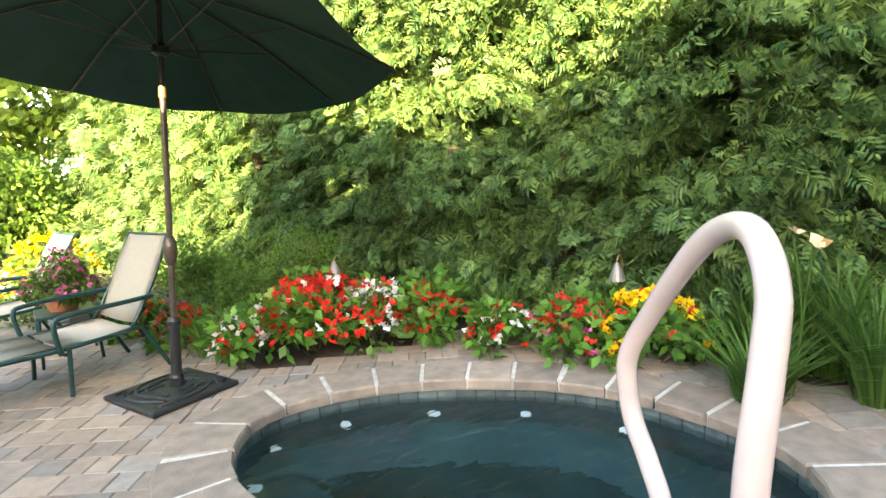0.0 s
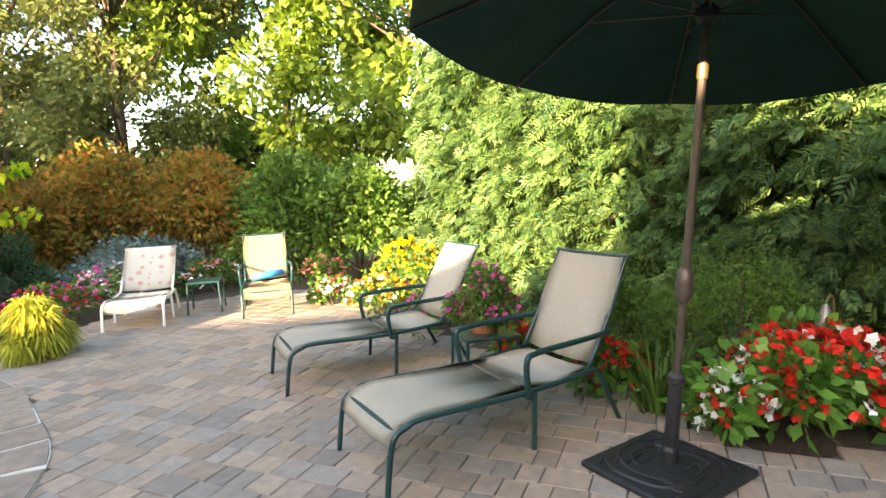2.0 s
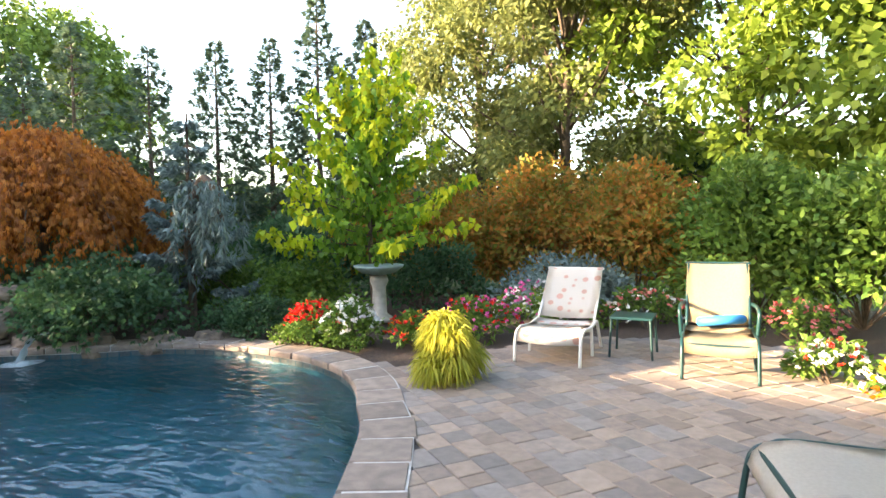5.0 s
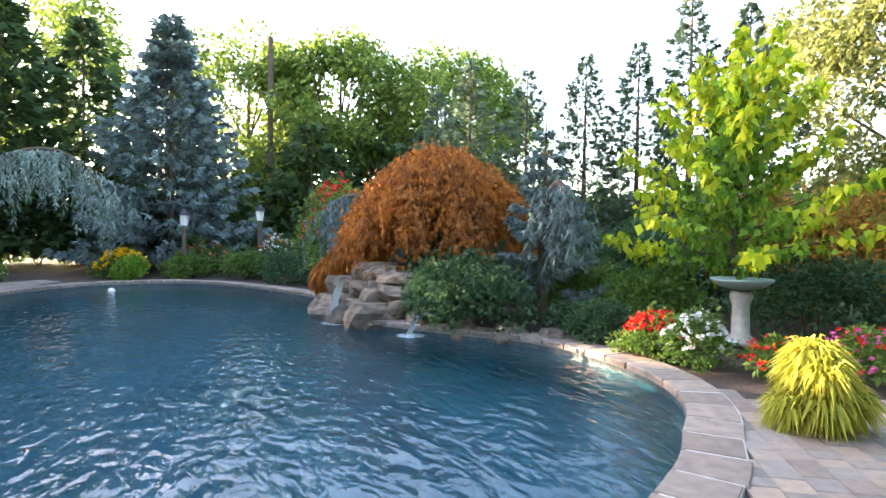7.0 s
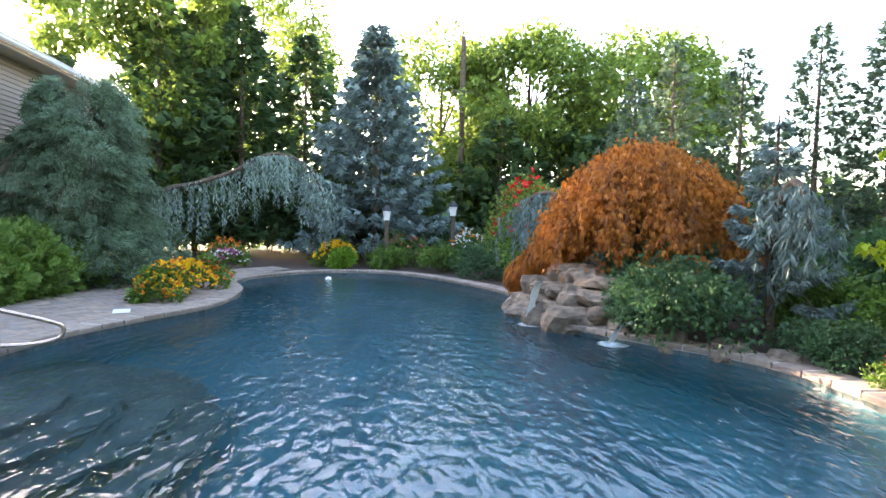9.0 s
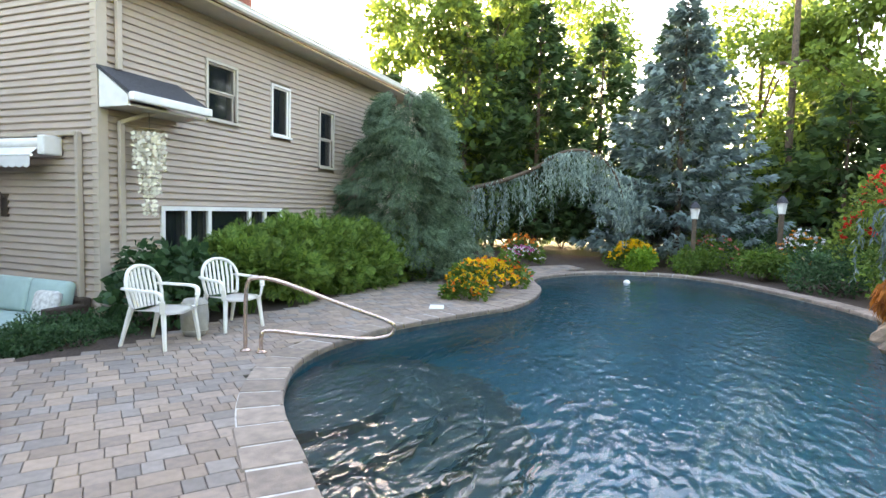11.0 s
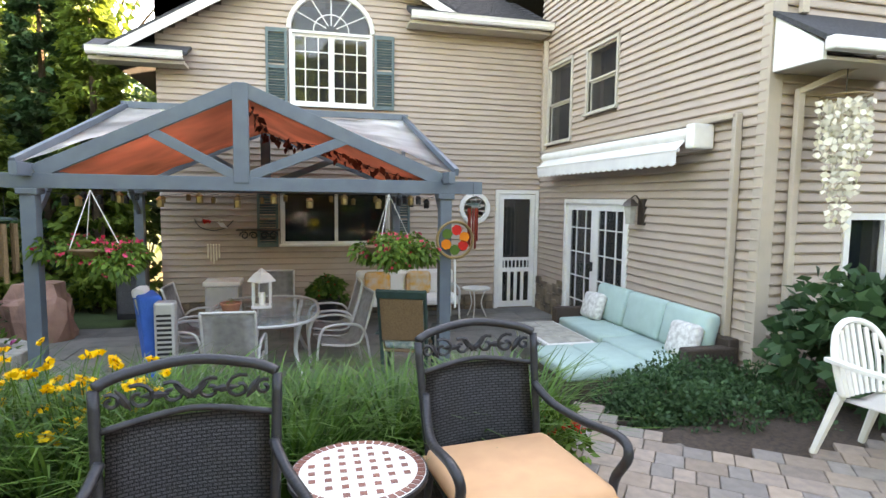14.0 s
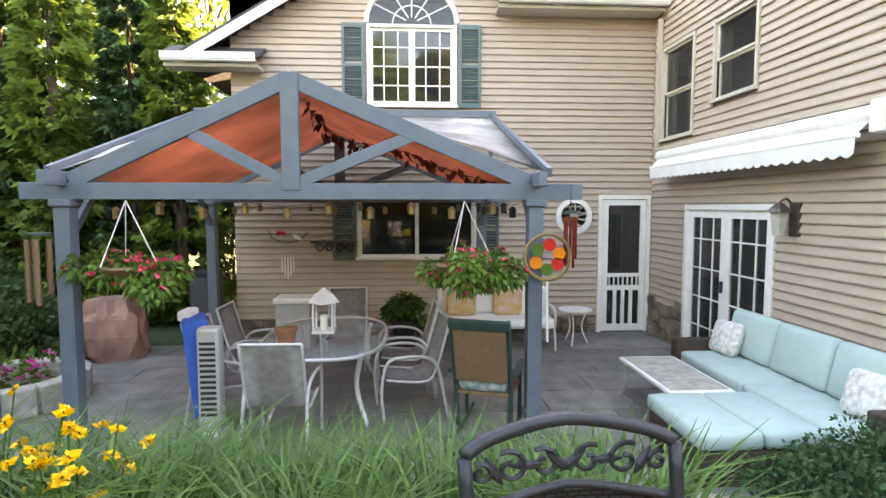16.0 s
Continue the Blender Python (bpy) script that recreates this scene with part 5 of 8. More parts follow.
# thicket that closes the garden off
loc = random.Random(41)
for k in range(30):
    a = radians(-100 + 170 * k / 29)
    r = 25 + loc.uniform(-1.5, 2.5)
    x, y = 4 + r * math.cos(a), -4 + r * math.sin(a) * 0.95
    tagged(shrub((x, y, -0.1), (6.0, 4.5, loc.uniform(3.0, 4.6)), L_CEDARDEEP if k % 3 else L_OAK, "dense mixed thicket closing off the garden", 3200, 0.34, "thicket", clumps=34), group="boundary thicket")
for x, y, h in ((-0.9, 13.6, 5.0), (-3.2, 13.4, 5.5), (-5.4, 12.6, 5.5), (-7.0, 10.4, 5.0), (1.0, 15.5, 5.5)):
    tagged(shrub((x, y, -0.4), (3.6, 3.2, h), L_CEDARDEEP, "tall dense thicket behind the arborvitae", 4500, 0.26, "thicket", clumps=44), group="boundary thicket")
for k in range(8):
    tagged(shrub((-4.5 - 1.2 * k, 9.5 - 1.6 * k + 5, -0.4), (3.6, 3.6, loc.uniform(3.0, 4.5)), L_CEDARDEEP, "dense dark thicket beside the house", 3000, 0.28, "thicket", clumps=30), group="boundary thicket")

# ---- spa side: umbrella, loungers, rail ----
def umbrella(pos):
    t = thing("patio_umbrella", pose(*pos) @ Matrix.Rotation(radians(4.3), 4, Vector((-0.57, -0.82, 0))), "dark green market umbrella on a bronze pole", "umbrella")
    part("pole", tube([(0, 0, 0.03), (0, 0, 2.66)], 0.02, 12), M_BRONZE, t)
    part("sleeve", lathe([(0.05, 0.03), (0.045, 0.1), (0.036, 0.12), (0.036, 0.46), (0.045, 0.47), (0.045, 0.5), (0.03, 0.52)], 16), M_IRON, t)
    part("tilt_collar", lathe([(0.021, 0.88), (0.038, 0.91), (0.044, 0.98), (0.04, 1.04), (0.022, 1.08)], 14), M_BRONZE, t, smooth=True)
    part("ferrule", lathe([(0.024, 1.98), (0.026, 1.99), (0.026, 2.04), (0.024, 2.05)], 12), M_BRASS, t)
    part("hub", lathe([(0.03, 2.24), (0.055, 2.26), (0.055, 2.3), (0.03, 2.32)], 14), M_IRON, t)
    n, R = 8, 1.5
    rim = [Vector((R * math.cos(2 * math.pi * (k + 0.3) / n), R * math.sin(2 * math.pi * (k + 0.3) / n), 2.05)) for k in range(n)]
    top = Vector((0, 0, 2.72))
    lean = Matrix.Translation((0, 0, 2.28)) @ Matrix.Rotation(radians(8), 4, Vector((0.785, -0.62, 0))) @ Matrix.Translation((0, 0, -2.28))
    rim, top = [lean @ (p + Vector((0, 0, 0.2))) for p in rim], lean @ top
    bm = bmesh.new()
    grid = []
    for k in range(n):
        for s in range(4):
            f = s / 4
            row = []
            for i in range(7):
                u = i / 6
                p = top.lerp(rim[k].lerp(rim[(k + 1) % n], f), u)
                p.z += 0.05 * math.sin(math.pi * u) - 0.05 * math.sin(math.pi * f) * u
                row.append(bm.verts.new(p))
            grid.append(row)
    for a, b in zip(grid, grid[1:] + grid[:1]):
        for i in range(6):
            bm.faces.new((a[i], a[i + 1], b[i + 1], b[i]))
    bmesh.ops.remove_doubles(bm, verts=bm.verts, dist=1e-4)
    bmesh.ops.solidify(bm, geom=bm.faces[:], thickness=0.003)
    part("canopy", bm, M_GREENCLOTH, t)
    for p in rim:
        rib = part("rib", tube([top - Vector((0, 0, 0.03)), p.lerp(top, 0.5) + Vector((0, 0, 0.025)), p + Vector((0, 0, -0.01))], 0.008, 6), M_BRONZE, t)
        part("strut", tube([(0, 0, 2.28), p.lerp(top, 0.48) + Vector((0, 0, 0.0))], 0.006, 6), M_BRONZE, rib)


umbrella((-1.2, -4.36, 0.0))
ub = thing("umbrella_base", pose(-1.16, -4.32, 0.004, 0, 0, 18), "black cast square umbrella base with raised scrolls", "umbrella base")
part("plate", box(-0.31, 0.31, -0.31, 0.31, 0, 0.035, 0.012), M_IRON, ub)
for a in range(4):
    for r0, r1 in ((0.1, 0.26), (0.16, 0.34)):
        bm = tube(rounded([((r0 + (r1 - r0) * k / 6) * math.cos(q), (r0 + (r1 - r0) * k / 6) * math.sin(q), 0.037) for k, q in ((k, a * math.pi / 2 + 0.9 * math.sin(k * 0.9)) for k in range(7))], 3), 0.011, 5)
        part("scroll", bm, M_IRON, ub)


def lounger(pos, rz, label, sling, frame_mat, angle=58, seat=0.36, long=1.25, wide=0.62, back=0.82, arms=True):
    """A chaise: foot end at the origin, head along +y."""
    t = thing("sun_lounger", pose(*pos, 0, 0, rz), label, "sun lounger", "sun loungers")
    w = wide / 2
    a = radians(angle)
    by, bz = long + back * math.cos(a), seat + back * math.sin(a)
    for s in (-1, 1):
        part("side_rail", tube(rounded([(s * w, -0.03, 0.0), (s * w, 0.0, seat * 0.6), (s * w, 0.03, seat * 0.86), (s * w, 0.1, seat - 0.015), (s * w, 0.22, seat + 0.005), (s * w, long * 0.6, seat - 0.02), (s * w, long, seat)], 5), 0.016, 8), frame_mat, t, smooth=True)
        part("back_rail", tube(rounded([(s * (w - 0.02), long - 0.04, seat), (s * (w - 0.02), (long + by) / 2, (seat + bz) / 2), (s * (w - 0.03), by, bz)], 4), 0.015, 8), frame_mat, t, smooth=True)
        part("leg", tube(rounded([(s * w, long * 0.66, seat - 0.02), (s * (w + 0.01), long * 0.64, 0.0)], 3), 0.016, 8), frame_mat, t)
        part("leg", tube([(s * w, long + 0.02, seat), (s * (w + 0.01), long + 0.2, 0.0)], 0.016, 8), frame_mat, t)
        if arms:
            part("armrest", tube(rounded([(s * (w + 0.02), long * 0.62, seat - 0.05), (s * (w + 0.035), long * 0.6, seat + 0.16), (s * (w + 0.035), long * 0.66, seat + 0.21), (s * (w + 0.03), long * 0.95, seat + 0.22), (s * (w + 0.0), long + 0.13, seat + 0.22)], 5), 0.018, 8), frame_mat, t, smooth=True)
    for y, z in ((0.05, seat - 0.04), (long * 0.64, seat - 0.06), (by, bz)):
        part("cross_bar", tube([(-w, y, z), (w, y, z)], 0.013, 8), frame_mat, t)

    def cloth(nm, pts):
        bm = bmesh.new()
        rows = [[bm.verts.new((-w + 0.012 + (2 * w - 0.024) * i / 6, y, z - 0.018 * math.sin(math.pi * i / 6))) for i in range(7)] for y, z in pts]
        for p, q in zip(rows, rows[1:]):
            for i in range(6):
                bm.faces.new((p[i], p[i + 1], q[i + 1], q[i]))
        bmesh.ops.solidify(bm, geom=bm.faces[:], thickness=0.006)
        part(nm, bm, sling, t, smooth=True)

    cloth("seat_sling", [(0.0, seat - 0.11), (0.02, seat - 0.05), (0.07, seat), (0.2, seat + 0.02), (long * 0.33, seat + 0.005), (long * 0.63, seat - 0.005)])
    cloth("hip_sling", [(long * 0.645, seat - 0.005), (long * 0.8, seat - 0.012), (long - 0.01, seat + 0.01)])
    cloth("back_sling", [(long + back * math.cos(a) * u, seat + 0.02 + back * math.sin(a) * u + 0.015 * math.sin(math.pi * u)) for u in (0.02, 0.25, 0.5, 0.75, 0.97, 1.0)])
    return t


lounger((0.33, -4.87, 0), 106, "chaise lounger with beige sling and dark green frame", M_SLING, M_GREENFRAME, 64, 0.36, 1.4, 0.66, 0.74)
lounger((0.79, -6.52, 0), 102, "chaise lounger with beige sling and dark green frame", M_SLING, M_GREENFRAME, 60, 0.36, 1.34, 0.62, 0.72)
w1 = lounger((2.53, -9.2, 0), 181, "white low lounger draped with a white dotted towel", M_DOTS, M_WHITEPLASTIC, 48, 0.32, 0.8, 0.66, 0.72, False)
tan = lounger((1.0, -9.2, 0), 182, "tan sling lounger with a blue foam ring", M_TANSLING, M_GREENFRAME, 64, 0.34, 0.8, 0.6, 0.68)
bm = bmesh.new()
add_tube(bm, [(0.2 * math.cos(a), 0.2 * math.sin(a), 0) for a in (5.0 * k / 16 for k in range(17))], 0.045, 8)
fr = part("foam_ring", bm, M_FOAM, None, smooth=True)
fr.matrix_basis = pose(1.02, -9.75, 0.44, 12, 0, 40)
tagged(fr, "bright blue foam swim noodle curled on the lounger", "pool toy")


def side_table(pos, size, h, mat, label, top_mat=None):
    t = thing("side_table", pose(*pos), label, "side table")
    s = size / 2
    part("tabletop", box(-s, s, -s, s, h - 0.025, h, 0.006), top_mat or mat, t)
    for a in (-1, 1):
        for b in (-1, 1):
            part("leg", tube([(a * (s - 0.02), b * (s - 0.02), h - 0.02), (a * s, b * s, 0)], 0.013, 8), mat, t)


side_table((-0.72, -5.88, 0), 0.42, 0.42, M_GREENFRAME, "small dark green side table")
side_table((1.82, -9.95, 0), 0.42, 0.42, M_GREENFRAME, "small dark green side table between loungers")


def potted(pos, r, h, plant_size, mat, kinds, label, pot_mat=None, count=1600, leaf=0.05, droop=0.3, lobes=1, wide=0.5):
    t = thing("potted_plant", pose(*pos), label, "potted plant")
    part("pot", lathe([(r * 0.7, 0), (r * 0.95, h * 0.85), (r * 1.06, h * 0.86), (r * 1.06, h), (r * 0.92, h), (r * 0.9, h * 0.9)], 20), pot_mat or M_TERRA, t)
    cs, rs = [], []
    for _ in range(14):
        a, u = rng.uniform(0, 2 * math.pi), rng.uniform(0, 1) ** 0.5
        cs.append((math.cos(a) * u * plant_size[0] * 0.36, math.sin(a) * u * plant_size[0] * 0.36, h + plant_size[1] * (0.62 - 0.55 * u * u)))
        rs.append(plant_size[0] * rng.uniform(0.12, 0.22))
    p, d = shell(cs, rs, count, 0.9)
    leaves("foliage", p, d + rng.normal(0, 0.4, d.shape), leaf, leaf * wide, mat, t, droop, lobes)
    for nm, pm, n, fr_ in kinds:
        q, _ = shell(cs, np.array(rs) * 1.05, n, 0.9, 0.95)
        blossoms(nm, q, fr_, pm, t)
    return t


potted((-0.72, -5.88, 0.42), 0.14, 0.1, (0.58, 0.5), L_BUSH, (("pink_blossoms", P_PINK, 110, 0.036),), "pot of trailing magenta petunias on a side table", count=2600, leaf=0.042)
potted((3.2, -8.32, 0), 0.19, 0.14, (0.52, 0.58), L_GOLD, (), "terracotta pot of golden grassy foliage", count=6500, leaf=0.16, droop=0.6, wide=0.13)

# spa grab rail
rail = thing("spa_grab_rail", Matrix(), "beige coated spa grab rail", "handrail")
part("bar", tube(rounded([(-1.226, -0.613, -0.02), (-1.236, -0.613, 0.45), (-1.256, -0.613, 0.879), (-1.305, -0.613, 1.087), (-1.353, -0.625, 1.209), (-1.433, -0.686, 1.288), (-1.512, -0.772, 1.288), (-1.573, -0.869, 1.221), (-1.671, -1.028, 1.038), (-1.707, -1.125, 0.879), (-1.707, -1.113, 0.721), (-1.683, -1.052, 0.623), (-1.646, -0.979, 0.489), (-1.626, -0.979, 0.25), (-1.626, -0.979, -0.02)], 6), 0.028, 14), M_PINKRAIL, rail, smooth=True)
for x, y in ((-1.226, -0.613), (-1.626, -0.979)):
    bm = lathe([(0.06, 0.0), (0.06, 0.012), (0.03, 0.03)], 16)
    bmesh.ops.translate(bm, verts=bm.verts, vec=(x, y, 0.012))
    part("escutcheon", bm, M_RAIL, rail)

# pool handrail
rail = thing("pool_handrail", Matrix(), "polished metal pool handrail bent over the steps", "handrail")
part("bar", tube(rounded([(6.59, 0.66, 0), (6.59, 0.66, 0.45), (6.6, 0.64, 0.76), (6.64, 0.55, 0.82), (6.75, 0.3, 0.78), (7.0, -0.3, 0.55), (7.2, -0.75, 0.38), (7.25, -0.85, 0.3), (7.22, -0.8, 0.2), (7.1, -0.55, 0.16), (6.85, 0.0, 0.2), (6.66, 0.4, 0.24), (6.61, 0.46, 0.18), (6.61, 0.46, 0)], 6), 0.023, 12), M_RAIL, rail, smooth=True)
for x, y in ((6.59, 0.66), (6.61, 0.46)):
    bm = lathe([(0.06, 0.0), (0.06, 0.012), (0.03, 0.03)], 16)
    bmesh.ops.translate(bm, verts=bm.verts, vec=(x, y, 0.002))
    part("escutcheon", bm, M_RAIL, rail)


# ---- flower beds by the spa ----
for x, y, sx, sz, kinds, lab in (
        (-2.35, -4.5, 1.15, 0.62, (("red_blossoms", P_RED, 110, 0.035), ("white_blossoms", P_WHITE, 14, 0.035)), "mound of red impatiens with broad green leaves"),
        (-1.72, -4.5, 0.5, 0.42, (("white_blossoms", P_WHITE, 22, 0.035), ("red_blossoms", P_RED, 14, 0.033)), "white impatiens beside the coping"),
        (-2.75, -4.2, 0.75, 0.55, (("white_blossoms", P_WHITE, 40, 0.036), ("red_blossoms", P_RED, 30, 0.034)), "white and red impatiens mound"),
        (-3.1, -3.95, 0.7, 0.5, (("red_blossoms", P_RED, 45, 0.034),), "mound of red impatiens flowers"),
        (-3.35, -3.3, 0.6, 0.36, (("white_blossoms", P_WHITE, 18, 0.033), ("red_blossoms", P_RED, 14, 0.033)), "low white and red impatiens"),
        (-3.6, -2.85, 0.75, 0.45, (("red_blossoms", P_RED, 36, 0.034), ("pink_blossoms", P_PINK, 8, 0.033)), "red impatiens behind the spa"),
        (-3.85, -2.35, 0.8, 0.52, (("yellow_blossoms", P_YELLOW, 34, 0.045), ("red_blossoms", P_RED, 10, 0.034)), "black-eyed daisies behind the spa"),
        (-1.6, -5.5, 0.7, 0.35, (("red_blossoms", P_RED, 24, 0.034),), "low red impatiens behind the umbrella"),
        (-1.3, -6.3, 0.7, 0.35, (("red_blossoms", P_RED, 16, 0.034), ("orange_blossoms", P_ORANGE, 10, 0.034)), "low red flowers behind the loungers"),
        (-0.75, -7.7, 0.9, 0.45, (("pink_blossoms", P_PINK, 26, 0.034),), "pink flowers behind the loungers"),
        (-0.35, -8.7, 0.9, 0.5, (("orange_blossoms", P_ORANGE, 70, 0.04), ("white_blossoms", P_WHITE, 30, 0.04)), "orange and white flowers beside the deck"),
        (-0.85, -9.2, 1.2, 0.85, (("yellow_blossoms", P_YELLOW, 90, 0.05),), "tall yellow daisies beside the deck"),
        (0.15, -9.5, 0.6, 0.4, (("white_blossoms", P_WHITE, 40, 0.04), ("red_blossoms", P_RED, 20, 0.035)), "white flowers beside the deck"),
        (0.2, -11.4, 0.9, 0.5, (("orange_blossoms", P_CORAL, 60, 0.04),), "coral flowers at the deck's end"),
        (4.95, -9.25, 0.75, 0.55, (("white_blossoms", P_WHITE, 90, 0.045),), "white impatiens mound by the birdbath"),
        (5.55, -9.3, 0.8, 0.5, (("red_blossoms", P_RED, 110, 0.045),), "red flower mound by the birdbath"),
        (4.2, -9.5, 0.8, 0.4, (("red_blossoms", P_RED, 50, 0.035), ("orange_blossoms", P_ORANGE, 20, 0.035)), "red and orange bedding flowers"),
        (3.8, -10.3, 1.2, 0.5, (("pink_blossoms", P_PINK, 80, 0.035), ("red_blossoms", P_RED, 50, 0.035)), "pink and red bedding flowers"),
        (3.3, -11.4, 1.4, 0.6, (("pink_blossoms", P_PINK, 90, 0.04), ("white_blossoms", P_WHITE, 50, 0.04)), "lilac and pink bedding flowers"),
        (1.9, -11.7, 1.3, 0.5, (("coral_blossoms", P_CORAL, 60, 0.04), ("white_blossoms", P_WHITE, 30, 0.04)), "mixed flowers at the deck's end"),
        (12.3, -0.35, 1.5, 0.7, (("yellow_blossoms", P_YELLOW, 120, 0.06), ("orange_blossoms", P_ORANGE, 60, 0.05)), "yellow and orange flowers on the pool island"),
        (13.5, -0.5, 1.2, 0.6, (("orange_blossoms", P_ORANGE, 60, 0.05), ("red_blossoms", P_RED, 40, 0.05)), "orange and red flowers on the pool island"),
        (11.4, -0.35, 0.9, 0.45, (("orange_blossoms", P_ORANGE, 50, 0.05), ("yellow_blossoms", P_YELLOW, 30, 0.05)), "low orange flowers on the pool island"),
        (19.9, -2.9, 1.5, 0.85, (("orange_blossoms", P_YELLOW, 190, 0.07),), "golden flowers beyond the pool"),
        (18.6, 0.3, 1.4, 0.6, (("pink_blossoms", P_PINK, 60, 0.05), ("white_blossoms", P_WHITE, 60, 0.05)), "pink and white flowers under the weeping cedar"),
        (20.5, 0.8, 1.3, 0.9, (("orange_blossoms", P_ORANGE, 80, 0.06),), "orange flowers under the weeping cedar"),
        (20.2, -5.2, 1.6, 1.1, (("coral_blossoms", P_CORAL, 50, 0.06),), "rose bush in the far bed"),
        (19.4, -7.3, 1.6, 1.3, (("white_blossoms", P_WHITE, 60, 0.07), ("orange_blossoms", P_ORANGE, 40, 0.06)), "white hydrangea in the far bed")):
    near_spa = x < -1.0 and y > -7
    flower_clump((x, y, -0.02), (sx, sx, sz), [(a, b, int(c * 1.9), d * 1.35) for a, b, c, d in kinds] if near_spa else kinds, lab, L_BROAD if near_spa else None, int(800 * max(sx, 0.7)), 0.1 if near_spa else 0.075 if x < 8 else 0.1)
for x, y, h in ((-1.6, -5.0, 0.5), (-3.3, -4.4, 0.6), (-3.7, -3.7, 0.6), (-3.95, -3.2, 0.55), (-1.9, -5.2, 0.5)):
    grass_clump((x, y, -0.02), h, 0.5, "arching green daylily foliage behind the spa", count=70, width=0.014)
for x, y, h in ((-4.2, -1.75, 0.9), (-4.1, -1.1, 0.95), (-3.9, -0.5, 1.0), (-4.4, -1.4, 1.0), (-3.65, -1.55, 0.6), (-4.5, -0.6, 1.1)):
    grass_clump((x, y, -0.02), h, 0.9, "tall arching ornamental grass by the spa", count=150, width=0.012)
shrub((-2.5, -5.35, 0), (1.3, 1.0, 1.15), L_BUSH, "clipped box shrub with small leaves", 6000, 0.035, "box_shrub", clumps=40)
shrub((-1.9, -6.1, 0), (1.0, 0.9, 0.8), L_BUSH, "low dark green shrub behind the loungers", 3500, 0.05, "low_shrub")
for x, y, z in ((-2.75, -4.75, 0.62), (-4.05, -2.7, 0.62)):
    t = thing("garden_lantern", pose(x, y, -0.02), "small metal bell path light on a hooked stake", "path light", "path lights")
    part("stake", tube(rounded([(0, 0, 0), (0, 0, z), (0.03, 0, z + 0.1), (0.07, 0, z + 0.06)], 5), 0.006, 6), M_BRASS, t)
    bm = lathe([(0.062, z - 0.09), (0.045, z - 0.03), (0.02, z + 0.03), (0.008, z + 0.05)], 14)
    bmesh.ops.translate(bm, verts=bm.verts, vec=(0.07, 0, 0))
    part("shade", bm, M_PEWTER, t)
dl = thing("daylily", pose(-3.85, -1.45, -0.14), "pale apricot daylilies on tall stalks", "flowers")
for k in range(2):
    part("stalk", tube(rounded([(0, 0, 0), (0.02, 0.05, 0.6), (0.05 + 0.05 * k, 0.12 * k, 1.1 - 0.05 * k)], 4), 0.006, 5), L_GRASS, dl)
blossoms("blossom", np.array([(0.05, 0, 1.12), (0.1, 0.14, 1.07)]), 0.06, P_APRICOT, dl, 6)

# birdbath
bb = thing("birdbath", pose(5.5, -10.7, 0), "verdigris bowl birdbath on a pale stone foot", "birdbath")
part("pedestal", lathe([(0.19, 0), (0.19, 0.06), (0.11, 0.12), (0.1, 0.5), (0.14, 0.6), (0.12, 0.68)], 16), M_STONE, bb, smooth=True)
part("bowl", lathe([(0.06, 0.68), (0.25, 0.72), (0.36, 0.8), (0.37, 0.83), (0.34, 0.82), (0.2, 0.755), (0.02, 0.74)], 28), M_PATINA, bb, smooth=True)


# ---- waterfall, rockery and its plants ----
def stone(pos, size, rz, name="boulder", label="rough layered tan boulder in the rockery", group="rockery boulders", mat=None):
    bm = bmesh.new()
    bmesh.ops.create_icosphere(bm, subdivisions=3, radius=0.5)
    off = Vector(rng.uniform(-50, 50, 3))
    for v in bm.verts:
        k = 1 + 0.5 * noise.noise(v.co * 2.2 + off) + 0.16 * noise.noise(v.co * 7 + off)
        v.co *= k
        v.co.z = max(-0.3, min(0.36, round(v.co.z * 5) / 5 * 0.55 + v.co.z * 0.45))
    ob = part(name, bm, mat or M_ROCK)
    ob.matrix_basis = pose(*pos, 0, 0, rz) @ Matrix.Diagonal((*size, 1))
    return tagged(ob, label, "rock", group)


loc = random.Random(21)
for x, y, z, s in ((9.3, -7.15, 0.0, 0.9), (9.9, -7.05, 0.0, 0.9), (10.5, -7.0, -0.05, 0.9), (11.2, -7.0, -0.05, 0.85), (9.6, -7.35, 0.3, 0.8), (10.3, -7.3, 0.32, 0.9), (11.0, -7.4, 0.3, 0.8), (9.9, -7.6, 0.6, 0.8), (10.6, -7.65, 0.62, 0.8),
                   (8.6, -7.65, -0.08, 0.7), (8.0, -8.05, -0.08, 0.6), (7.4, -8.5, -0.08, 0.6), (11.8, -7.2, 0.0, 0.8), (12.4, -7.5, 0.0, 0.7), (11.5, -7.7, 0.45, 0.8), (6.8, -8.8, -0.06, 0.55), (12.8, -7.4, 0.1, 0.6), (9.0, -7.6, 0.2, 0.7)):
    stone((x, y, z), (s * loc.uniform(0.9, 1.3), s * loc.uniform(0.7, 1.0), s * loc.uniform(0.6, 0.9)), loc.uniform(0, 180))
for k in range(34):
    u = loc.uniform(0, 1)
    x = 9.1 + 3.2 * u
    y = -7.0 - 0.25 * abs(u - 0.3) + loc.uniform(-0.15, 0.1)
    lay = loc.choice((0, 1, 2, 3))
    stone((x, y - 0.16 * lay, -0.05 + 0.22 * lay), (loc.uniform(0.45, 0.95), loc.uniform(0.4, 0.7), loc.uniform(0.22, 0.36)), loc.uniform(-40, 40), "slab_rock", "flat dark brown ledge rock stacked in the waterfall", "ledge rocks")
